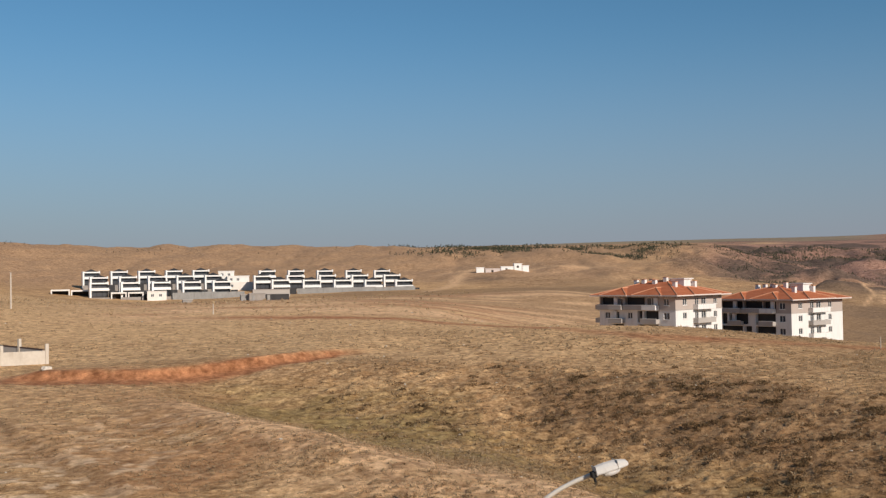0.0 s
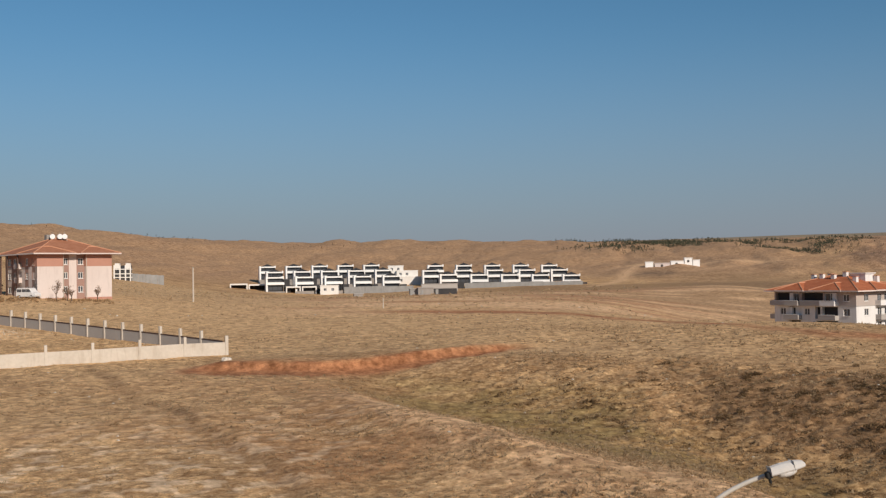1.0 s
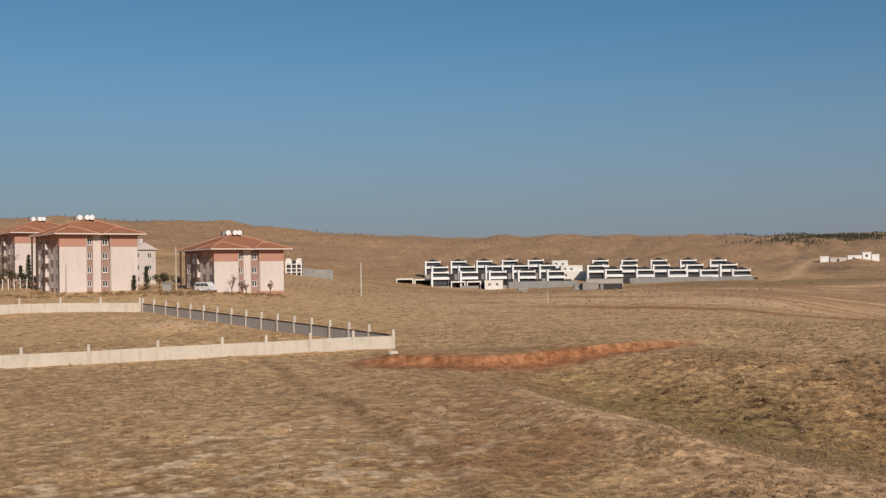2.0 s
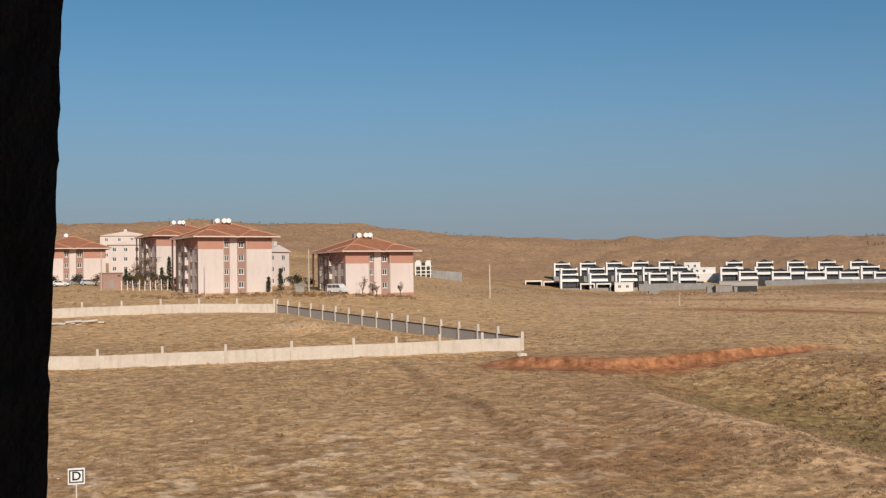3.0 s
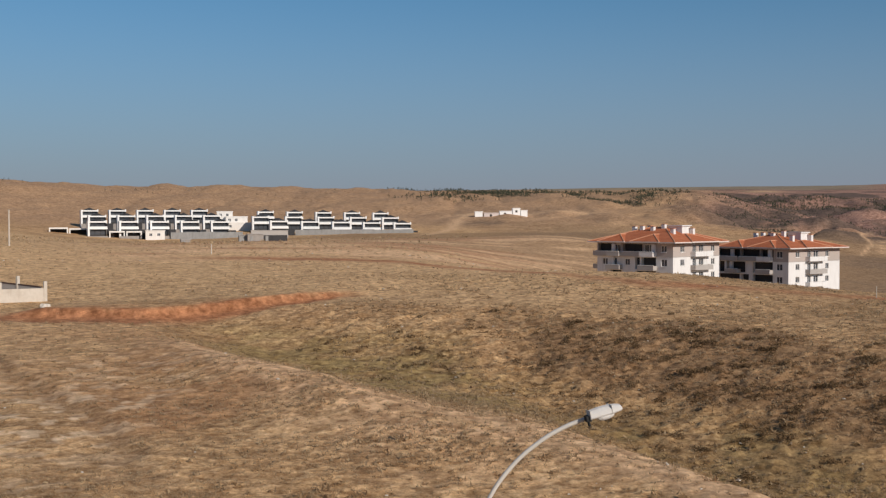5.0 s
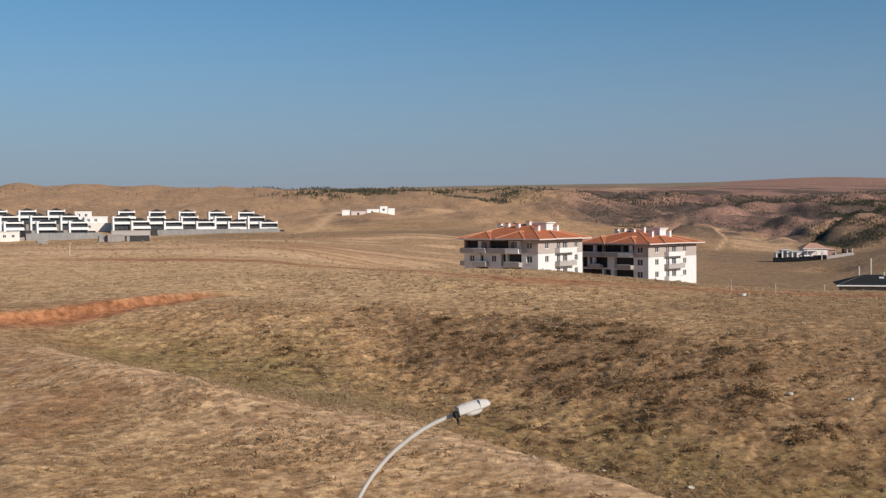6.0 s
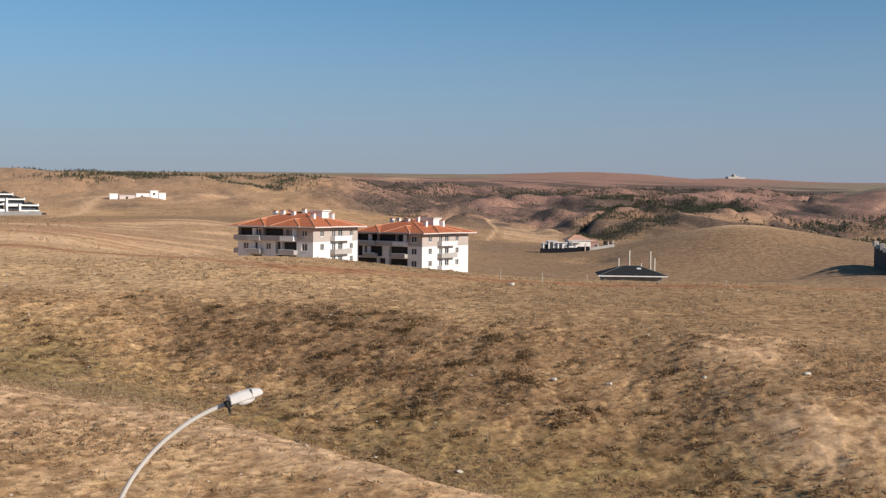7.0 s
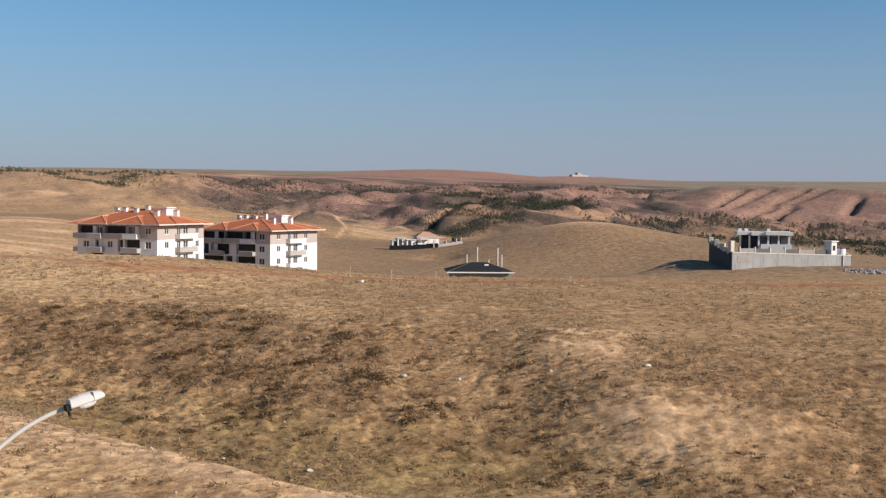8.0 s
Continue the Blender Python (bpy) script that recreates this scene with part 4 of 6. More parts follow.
    part("chimney", boxes((-2.3, -1.2, -2.0, -0.9, top + 1.5, top + 4.3)), DARK_CON, h, "dark chimney stack")
    # solar water tanks on the ridge
    axis = m.inverted().to_3x3() @ Vector((0.5, -0.866, 0))
    for x, y in tanks:
        c = Vector((x + 0.6, y, top + 3.85))
        bm = bmesh.new()
        tube(bm, c - axis * 0.9, c + axis * 0.9, 0.53, n=20)
        t = part("water_tank", bm, ENAMEL, h, "white drum of a solar water heater")
        for dx, dy in ((-0.46, -0.46), (0.46, 0.34)):
            part("stand", boxes((c.x + dx - 0.04, c.x + dx + 0.04, c.y + dy - 0.04, c.y + dy + 0.04, top + 2.0, c.z - 0.3)), STEEL, t)
        bm = bmesh.new()
        tube(bm, c + Vector((0, 0, 0.6)), c + Vector((0, 0, 0.95)), 0.05, n=6)
        part("vent_pipe", bm, DARK_CON, t)
    return h


pink_flats(cornered(-26.45, 240, 3.6, -39, 7.5, -8.1), 3, "three-storey cream and salmon block with solar tanks", 0.8)
pink_flats(cornered(-33.75, 240, 4.9, -39, 7.5, -8.1), 4, "four-storey cream and salmon block with solar tanks", 0.8)
pink_flats(cornered(-35.75, 292, 6.4, -39, 7.5, -8.1), 4, "cream and salmon block behind autumn trees", 0.8)
pink_flats(cornered(-41.1, 312, 7.2, -45, 7.5, -8.1), 3, "cream and salmon block by parked cars", 0.8, ((-1.0, -1.0),))


def gable_block(m, w, d, floors, label, cols):
    """A plain cream block with a low gabled roof and rows of small windows."""
    h = thing("apartment_building", m, label, "apartment building", "plain cream apartment blocks")
    top = floors * 2.8 + 0.6
    for s, wide in zip(sides(w, d), (w, d, w, d)):
        n = max(2, int(wide / cols))
        hs = [((k + 0.5) * wide / n - 0.55, (k + 0.5) * wide / n + 0.55, f * 2.8 + 1.4, f * 2.8 + 2.6, "w") for k in range(n) for f in range(floors)]
        facade(h, s, wide, [(-3, top, CREAM, "cream plaster wall")], hs)
    bm = bmesh.new()
    vs = [bm.verts.new(p) for p in ((-w / 2 - 0.5, -d / 2 - 0.5, top), (w / 2 + 0.5, -d / 2 - 0.5, top), (w / 2 + 0.5, d / 2 + 0.5, top), (-w / 2 - 0.5, d / 2 + 0.5, top))]
    rd = [bm.verts.new(p) for p in ((-w / 2 - 0.5, 0, top + 1.7), (w / 2 + 0.5, 0, top + 1.7))]
    for f in ((vs[0], vs[1], rd[1], rd[0]), (vs[2], vs[3], rd[0], rd[1]), (vs[1], vs[2], rd[1]), (vs[3], vs[0], rd[0]), vs[::-1]):
        bm.faces.new(f)
    part("roof", bm, CREAM, h, "pale low gabled roof")
    for x in (-w / 4, w / 5):
        part("chimney", boxes((x - 0.4, x + 0.4, -0.5, 0.5, top + 1.0, top + 2.6)), CREAM, h)
    return h


gable_block(cornered(-38.0, 345, 8.5, -52, 5.0, -8), 10, 16, 3, "plain cream block with small square windows", 3.2)
gable_block(cornered(-36.6, 372, 9.5, -52, 5.0, -7), 10, 14, 3, "plain cream block with open balconies", 3.5)
gable_block(cornered(-38.4, 430, 13.0, -52, 7.0, -9), 14, 18, 3, "pale block on higher ground", 4)
gable_block(cornered(-30.1, 275, 4.6, -20, 2.5, -2), 4.4, 7, 3, "cream block with grey window strips", 3)


# ---------------------------------------------------------------- terraced villas
def villa(m, seed, storeys=2):
    rnd = random.Random(seed)
    h = thing("villa", m, "white-framed modern villa with dark glazed front", "villa", "terraced villas on the hillside")
    w, d, s = 8.2, 9.0, 3.1
    top = storeys * s
    part("body", boxes((-w / 2 + 0.5, w / 2 - 0.3, -d / 2 + 1.6, d / 2, -3.5, top - 0.05)), CHARCOAL, h, "dark rendered walls")
    part("fin", boxes((-w / 2 - 0.1, -w / 2 + 0.75, -d / 2, d / 2 - 0.5, -3.5, top + 0.5), bevel=0.04), VILLA_WHITE, h, "white side wall")
    part("roof_slab", boxes((-w / 2 + 0.75, w / 2, -d / 2, d / 2, top - 0.35, top + 0.3)), VILLA_WHITE, h, "white fascia")
    part("roof_upstand", boxes((w / 2 - 0.5, w / 2 + 0.15, -d / 2 - 0.15, -d / 2 + 1.2, top - 0.5, top + 0.75), bevel=0.03), VILLA_WHITE, h, "white upstand at the fascia end")
    part("party_wall", boxes((w / 2 - 0.35, w / 2 - 0.05, -d / 2 + 0.4, d / 2 - 0.5, -3.5, top - 0.36)), CHARCOAL, h, "dark side wall")
    for k in range(storeys):
        z = k * s
        if k:
            part("balcony", boxes((-w / 2 + 0.75, w / 2 + 0.4, -d / 2 - 0.2, -d / 2 + 1.6, z - 0.3, z + 0.45)), VILLA_WHITE, h, "white balcony front")
            part("railing", boxes((-w / 2 + 0.8, w / 2 + 0.3, -d / 2 - 0.1, -d / 2 - 0.06, z + 0.454, z + 1.0)), ENAMEL, h, "pale glass railing")
        for u0, u1 in ((-3.3, -1.2), (-0.9, 1.3), (1.6, 3.8)):
            part("glass_door", boxes((u0, u1, -d / 2 + 1.5, -d / 2 + 1.59, z + 0.3, z + 2.5)), GLASS, h, "dark sliding glass door")
    part("terrace_wall", boxes((-w / 2 - 0.1, w / 2 + 0.4, -d / 2 - 2.6, -d / 2 - 2.3, -3.5, -0.3)), DARK_CON, h, "low terrace wall")
    bm = bmesh.new()
    hip_roof(bm, -w / 2 + 1.6, w / 2 - 1.2, -d / 2 + 1.6, d / 2 - 0.5, top + 0.3, 1.3, 0.2, 0.1)
    part("roof", bm, CHARCOAL, h, "dark low hipped roof")
    # added dark box: fills the gap to the next villa with shade
    part("gap_shade", boxes((w / 2 + 0.45, w / 2 + 3.4, -d / 2 + 1, -d / 2 + 5, -3, 2.2 + rnd.random())), CHARCOAL, h, "dark box for the shade between villas")
    return h


def settlement():
    n = 0
    # bearing of the first and last of five, distance, roof elevation left and right
    rows = ((-15.55, -10.35, 602, -0.93, -1.02, 2), (-15.2, -9.75, 576, -1.20, -1.28, 2), (-15.2, -9.35, 548, -1.46, -1.58, 2),
            (-7.1, -1.35, 602, -1.14, -1.29, 2), (-7.35, -0.85, 576, -1.38, -1.52, 2), (-6.45, -0.25, 548, -1.60, -1.80, 2))
    for a0, a1, r, e0, e1, st in rows:
        for k in range(5):
            az = a0 + (a1 - a0) * k / 4
            z = EYE + r * math.tan(radians(e0 + (e1 - e0) * k / 4)) - st * 3.1 - 1.0
            p = polar(az, 0, r)
            z += p.z - EYE
            villa(Matrix.Translation((p.x, p.y, z)) @ pose(0, 0, 0, 0, 0, -az + 4), n, st)
            n += 1

    def low(name, az, r, el, w, hgt, d, mat, label, cat, turn=0):
        p = polar(az, el, r)
        t = thing(name, Matrix.Translation(p) @ pose(0, 0, 0, 0, 0, -az + turn), label, cat)
        return t, w, hgt, d

    for az, r, el, w in ((-16.95, 560, -2.12, 8.5), (-15.9, 560, -2.18, 11.0), (-14.25, 545, -2.36, 7.0), (-13.45, 545, -2.38, 7.0)):
        t, w, hh, d = low("carport", az, r, el, w, 3.0, 6, WHITE, "white-framed flat carport, open front", "carport")
        part("roof", boxes((-w / 2, w / 2, -3, 3, 2.5, 3.2)), WHITE, t, "white flat roof")
        for x in (-w / 2 + 0.3, w / 2 - 0.3):
            part("pier", boxes((x - 0.3, x + 0.3, -2.9, -2.3, -2, 2.5)), WHITE, t)
        part("back_wall", boxes((-w / 2, w / 2, 2.4, 2.9, -2, 2.5)), CHARCOAL, t)
    t, *_ = low("gatehouse", -12.45, 540, -2.42, 0, 0, 0, WHITE, "small white gatehouse with two dark windows", "gatehouse")
    facade(t, sides(8.6, 5)[0], 8.6, [(-2, 3.4, WHITE, "white plaster wall")], [(1.6, 3.0, 1.0, 2.3, "w"), (5.2, 6.6, 1.0, 2.3, "w")])
    part("body", boxes((-4.3, 4.3, -2.25, 2.5, -2, 3.4)), WHITE, t)
    part("roof_slab", boxes((-4.5, 4.5, -2.7, 2.7, 3.4, 3.7)), WHITE, t)
    t, *_ = low("clubhouse", -8.75, 590, -1.95, 0, 0, 0, WHITE, "stepped white clubhouse above the villas", "clubhouse")
    for x0, x1, y0, z1 in ((-7.5, 0.5, 0, 7.8), (-3, 8, -3, 5.2), (-6, 12, -6, 2.0)):
        facade(t, Matrix(((1, 0, 0, x0), (0, -1, 0, y0), (0, 0, 1, 0), (0, 0, 0, 1))), x1 - x0, [(-4, z1, WHITE, "white plaster wall")], [(q, q + 1.4, z1 - 2.2, z1 - 0.8, "w") for q in (1.2, 4.6)])
        part("body", boxes((x0, x1, y0 + 0.2, 8, -4, z1)), WHITE, t)
        part("parapet", boxes((x0 - 0.2, x1 + 0.2, y0 - 0.1, 8.2, z1, z1 + 0.4)), WHITE, t)
    # the site wall along the foot of the slope, in lengths
    for az0, az1, el in ((-11.7, -8.2, -2.42), (-5.6, 0.35, -2.42)):
        p, q = polar(az0, el, 540), polar(az1, el, 538)
        t = thing("boundary_wall", Matrix.Translation((p + q) / 2) @ pose(0, 0, 0, 0, 0, math.degrees(math.atan2(q.y - p.y, q.x - p.x))), "long pale grey concrete boundary wall below villas", "wall")
        L = (q - p).length
        k = int(L / 6)
        for i in range(k):
            part("panel", boxes((-L / 2 + i * L / k, -L / 2 + (i + 1) * L / k - 0.06, -0.15, 0.15, -2, 2.3 + 0.1 * (i % 3))), GREY_WALL, t)
    # low dark site sheds in front
    for az, r, w, hh, mat, lab in ((-7.6, 400, 5.5, 2.7, DARK_CON, "low dark site shed with flat roof"), (-6.7, 404, 9.5, 2.2, CHARCOAL, "long low dark site shed"), (-8.2, 402, 3.0, 2.5, GREY_WALL, "small grey site cabin"), (-6.9, 500, 16, 3.6, GREY_PL, "grey block under construction"), (-11.0, 420, 3.5, 1.3, DARK_CON, "dark heap of building material")):
        p = at(az, r)
        t = thing("site_shed", Matrix.Translation(p) @ pose(0, 0, 0, 0, 0, -az + 4), lab, "shed", "sheds at the building site")
        part("body", boxes((-w / 2, w / 2, -2, 2, -0.6, hh), bevel=0.05), mat, t)
        part("roof_slab", boxes((-w / 2 - 0.2, w / 2 + 0.2, -2.2, 2.2, hh + 0.004, hh + 0.2)), GREY_PL, t)
        part("door", boxes((-w / 4 - 0.5, -w / 4 + 0.5, -2.06, -2.01, 0, min(2.0, hh - 0.2))), GREY_WALL, t)


settlement()


# ---------------------------------------------------------------- street lamp in front of the window
def street_lamp():
    r = 20.0
    pts = [polar(a, e, r) for a, e in ((2.9, -19.0), (3.35, -17.4), (4.0, -15.85), (5.15, -14.2), (6.7, -12.85), (8.0, -12.1), (9.15, -11.66))]
    base = Vector((pts[0].x - 0.1, pts[0].y, gz(pts[0].x, pts[0].y)))
    t = thing("street_lamp", Matrix.Translation(base), "grey steel street lamp with curved arm and white head", "street lamp")
    bm = bmesh.new()
    tube(bm, (0, 0, 0), Vector(pts[0]) - base + Vector((0, 0, 0.1)), 0.09, 0.06, 12)
    part("pole", bm, STEEL, t)
    cu = bpy.data.curves.new("arm", "CURVE")
    cu.dimensions, cu.bevel_depth, cu.bevel_resolution, cu.resolution_u = "3D", 0.040, 3, 10
    sp = cu.splines.new("BEZIER")
    sp.bezier_points.add(len(pts) - 1)
    for b, p in zip(sp.bezier_points, pts):
        b.co, b.handle_left_type, b.handle_right_type = p - base, "AUTO", "AUTO"
    tmp = new("arm_curve", cu)
    me = bpy.data.meshes.new_from_object(tmp.evaluated_get(bpy.context.evaluated_depsgraph_get()))
    bpy.data.objects.remove(tmp)
    me.materials.append(STEEL)
    arm = new("arm", me)
    arm.parent = t
    # the head, lengthwise along x, tilted up a little
    c = polar(9.98, -11.40, r) - base
    m = Matrix.Translation(c) @ pose(0, 0, 0, 0, -13, 12) @ Matrix.Diagonal((1.12, 1.2, 1.45, 1))
    bm = bmesh.new()
    L = [(-0.27, 0.07, 0.07), (-0.25, 0.09, 0.088), (-0.1, 0.10, 0.098), (0.08, 0.105, 0.095), (0.2, 0.09, 0.078), (0.27, 0.07, 0.058), (0.295, 0.04, 0.03)]
    rings = []
    for x, hw, hh in L:
        rings.append([bm.verts.new((x, hw * math.cos(k * math.pi / 6) * (1.0 if abs(math.cos(k * math.pi / 6)) < 0.9 else 0.95), hh * math.sin(k * math.pi / 6) * (1.0 if math.sin(k * math.pi / 6) > 0 else 0.35))) for k in range(12)])
    for p, q in zip(rings, rings[1:]):
        for k in range(12):
            bm.faces.new((p[k], p[(k + 1) % 12], q[(k + 1) % 12], q[k]))
    bm.faces.new(rings[0][::-1]), bm.faces.new(rings[-1])
    bmesh.ops.recalc_face_normals(bm, faces=bm.faces)
    bm.transform(m)
    head = part("lamp_head", bm, LAMP_GREY, t, "weathered pale grey lamp head")
    bm = bmesh.new()
    bmesh.ops.create_uvsphere(bm, u_segments=14, v_segments=8, radius=0.1, matrix=Matrix.Translation((0.0, 0, -0.035)) @ Matrix.Diagonal((1.6, 0.8, 0.5, 1)))
    bm.transform(m)
    part("glass_cover", bm, LAMP_GREY, head, "pale glass bowl under the head")
    bm = boxes((-0.33, -0.24, -0.05, 0.05, -0.045, 0.03), (-0.30, -0.27, -0.03, 0.03, -0.11, -0.045), bevel=0.008)
    bm.transform(m)
    part("clamp", bm, RUBBER, head, "dark clamp with bolts")
    for b_ in ((-0.262, -0.255, -0.088, 0.088, -0.02, 0.088), (0.1, 0.104, -0.1035, 0.1035, -0.02, 0.0935)):
        bm = boxes(b_)
        bm.transform(m)
        part("seam", bm, STEEL, head)


street_lamp()


# ---------------------------------------------------------------- bus stop sign
def bus_sign():
    p = at(-39.57, 57)
    t = thing("bus_stop_sign", Matrix.Translation(p) @ pose(0, 0, 0, 0, 0, 39.57), "white square bus stop sign with black letter", "sign")
    z = EYE + 57 * math.tan(radians(-10.2)) + rise(p.x, p.y) - p.z
    bm = bmesh.new()
    tube(bm, (0, 0.03, -0.2), (0, 0.03, z - 0.3), 0.035, n=10)
    part("post", bm, STEEL, t)
    b = part("panel", boxes((-0.39, 0.39, -0.02, 0.02, z - 0.39, z + 0.39), bevel=0.012), ENAMEL, t, "white square panel")
    part("border", boxes((-0.33, 0.33, -0.027, -0.022, z + 0.25, z + 0.31), (-0.33, 0.33, -0.027, -0.022, z - 0.31, z - 0.25), (-0.33, -0.27, -0.027, -0.022, z - 0.25, z + 0.25), (0.27, 0.33, -0.027, -0.022, z - 0.25, z + 0.25)), RUBBER, b, "black square border")
    fc = bpy.data.curves.new("letter", "FONT")
    fc.body, fc.size, fc.align_x, fc.align_y, fc.extrude, fc.offset = "D", 0.58, "CENTER", "CENTER", 0.004, 0.012
    tmp = new("letter_curve", fc)
    me = bpy.data.meshes.new_from_object(tmp.evaluated_get(bpy.context.evaluated_depsgraph_get()))
    bpy.data.objects.remove(tmp)
    me.transform(Matrix.Translation((0, -0.03, z)) @ pose(0, 0, 0, 90, 0, 0))
    me.materials.clear()
    me.materials.append(RUBBER)
    o = new("letter", me)
    o.parent = b


bus_sign()


# ---------------------------------------------------------------- walls and fences of the empty plot
def run(name, a, b, n, label, build, straight=False, cuts=()):
    """A wall of n bays from a to b, even or cut at the given shares of its length: build() gets the span of each bay and its ground heights."""
    turn = math.degrees(math.atan2(b[1] - a[1], b[0] - a[0]))
    o = Vector((a[0], a[1], gz(*a)))
    m = Matrix.Translation(o) @ pose(0, 0, 0, 0, 0, turn)
    t = thing(name, m, label, "wall" if "wall" in name else "fence")
    L = math.hypot(b[0] - a[0], b[1] - a[1])
    cuts = cuts or [k / n for k in range(n + 1)]
    for k in range(n):
        u0, u1 = L * cuts[k], L * cuts[k + 1]
        z0, z1 = (gz(a[0] + (b[0] - a[0]) * u / L, a[1] + (b[1] - a[1]) * u / L) - o.z for u in (u0, u1))
        if straight:
            z0, z1 = (u / L * (gz(*b) - o.z) for u in (u0, u1))
        build(t, k, n, u0, u1, z0, z1)
    return t


def sloped(u0, u1, y0, y1, lo0, hi0, lo1, hi1):
    bm = bmesh.new()
    v = [bm.verts.new(p) for p in ((u0, y0, lo0), (u1, y0, lo1), (u1, y1, lo1), (u0, y1, lo0), (u0, y0, hi0), (u1, y0, hi1), (u1, y1, hi1), (u0, y1, hi0))]
    for f in ((0, 3, 2, 1), (4, 5, 6, 7), (0, 1, 5, 4), (1, 2, 6, 5), (2, 3, 7, 6), (3, 0, 4, 7)):
        bm.faces.new([v[i] for i in f])
    return bm


def pale_bay(height, post):
    def build(t, k, n, u0, u1, z0, z1):
        part("wall_panel", sloped(u0, u1 - 0.03, -0.12, 0.12, z0 - 1, z0 + height, z1 - 1, z1 + height), CONCRETE, t)
        part("post", boxes((u0 - 0.17, u0 + 0.17, -0.18, 0.18, z0 - 0.8, z0 + post), bevel=0.03), CONCRETE, t)
        if k == n - 1:
            part("post", boxes((u1 - 0.2, u1 + 0.2, -0.2, 0.2, z1 - 0.8, z1 + post), bevel=0.03), CONCRETE, t)
    return build


def dark_bay(t, k, n, u0, u1, z0, z1):
    part("wall_panel", sloped(u0, u1 - 0.03, -0.08, 0.08, z0 - 1, z0 + 1.35, z1 - 1, z1 + 1.35), GREY_PL, t, "grey precast infill panel")
    # coping coloured dark to carry the shadow line along the panel tops
    part("coping", sloped(u0, u1 - 0.03, -0.11, 0.11, z0 + 1.354, z0 + 1.5, z1 + 1.354, z1 + 1.5), DARK_PAINT_AND_SHADOW, t, "coping rail with its shadow put into the colour")
    part("post", boxes((u0 - 0.17, u0 + 0.17, -0.19, 0.19, z0 - 0.8, z0 + 2.45), bevel=0.03), CONCRETE, t, "pale concrete post")


def xy(az, r):
    return (r * math.sin(radians(az)), r * math.cos(radians(az)))


def share(az, a, b):
    """The share of the way from a to b at which the line crosses a bearing."""
    s_, c_ = math.sin(radians(az)), math.cos(radians(az))
    return (a[1] * s_ - a[0] * c_) / ((b[0] - a[0]) * c_ - (b[1] - a[1]) * s_)


FRONT = [-52, -49.4, -46.8, -44.1, -41.4, -38.55, -35.5, -32.45, -29.2, -26.1, -23.95, -21.75, -19.6, -17.58]
run("front_wall", xy(-52, 152), xy(-17.58, 140.5), 13, "pale concrete wall with posts round empty plot", pale_bay(1.55, 2.35), cuts=[share(az, xy(-52, 152), xy(-17.58, 140.5)) for az in FRONT])
run("side_fence", xy(-29.9, 205), xy(-17.75, 142.5), 16, "grey precast panel fence with pale concrete posts", dark_bay, True)
run("back_wall", xy(-50, 212), xy(-30.05, 206), 11, "pale concrete wall behind empty plot", pale_bay(1.55, 2.5))


# ---------------------------------------------------------------- poles and posts
def pole(az, r, height, rad, label, mat=POLE_CON, crown=False):
    t = thing("utility_pole", Matrix.Translation(at(az, r)), label, "pole", "poles in the field")
    bm = bmesh.new()
    tube(bm, (0, 0, -0.5), (0, 0, height), rad, rad * 0.75, 8)
    part("shaft", bm, mat, t)
    part("cap", boxes((-rad, rad, -rad, rad, height + 0.004, height + 0.06)), mat, t)
    if crown:
        part("crossarm", boxes((-0.9, 0.9, -0.06, 0.06, height - 0.6, height - 0.48)), mat, t)


pole(-19.17, 243, 7.2, 0.20, "lone weathered pole standing in the field")
pole(-28.3, 246, 9.2, 0.17, "tall weathered pole beside salmon flats")
pole(-33.4, 236, 8.0, 0.08, "thin lighting pole before cream panel", STEEL)
pole(-38.35, 262, 8.5, 0.13, "tall pole beside parked cars", POLE_CON, True)
pole(-9.75, 220, 1.9, 0.13, "short pale marker post in grass")
for az, r, h in ((22.85, 146, 1.3), (24.95, 145, 1.25), (27.2, 160, 0.9), (34.0, 150, 0.8)):
    pole(az, r, h, 0.06, "short pale marker post in grass")


def picket_row():
    t = thing("post_fence", Matrix.Translation(at(-35.6, 262)), "row of leaning white fence posts and wire", "fence")
    o = at(-35.6, 262)
    rnd = random.Random(4)
    tops = []
    for k in range(15):
        p = at(-37.4 + k * 0.27, 262 - k * 0.6) - o
        q = p + Vector((rnd.uniform(-0.25, 0.25), 0, 2.3 + rnd.uniform(-0.2, 0.2)))
        bm = bmesh.new()
        tube(bm, p - Vector((0, 0, 0.4)), q, 0.11, 0.09, 6)
        part("post", bm, FRAME, t)
        tops.append((p, q))
    for f in (0.35, 0.85):
        for (p, q), (a_, b_) in zip(tops, tops[1:]):
            part("wire", tube(bmesh.new(), p.lerp(q, f), a_.lerp(b_, f), 0.012, n=4), STEEL, t)


picket_row()


# ---------------------------------------------------------------- vehicles
PAINTS = [worn("white_car_paint", (0.62, 0.61, 0.60), (0.72, 0.71, 0.70), 0.3, 20, 2, 0.0), worn("silver_car_paint", (0.36, 0.37, 0.38), (0.44, 0.45, 0.46), 0.3, 20, 2, 0.0), worn("grey_car_paint", (0.20, 0.21, 0.22), (0.27, 0.28, 0.29), 0.3, 20, 2, 0.0)]


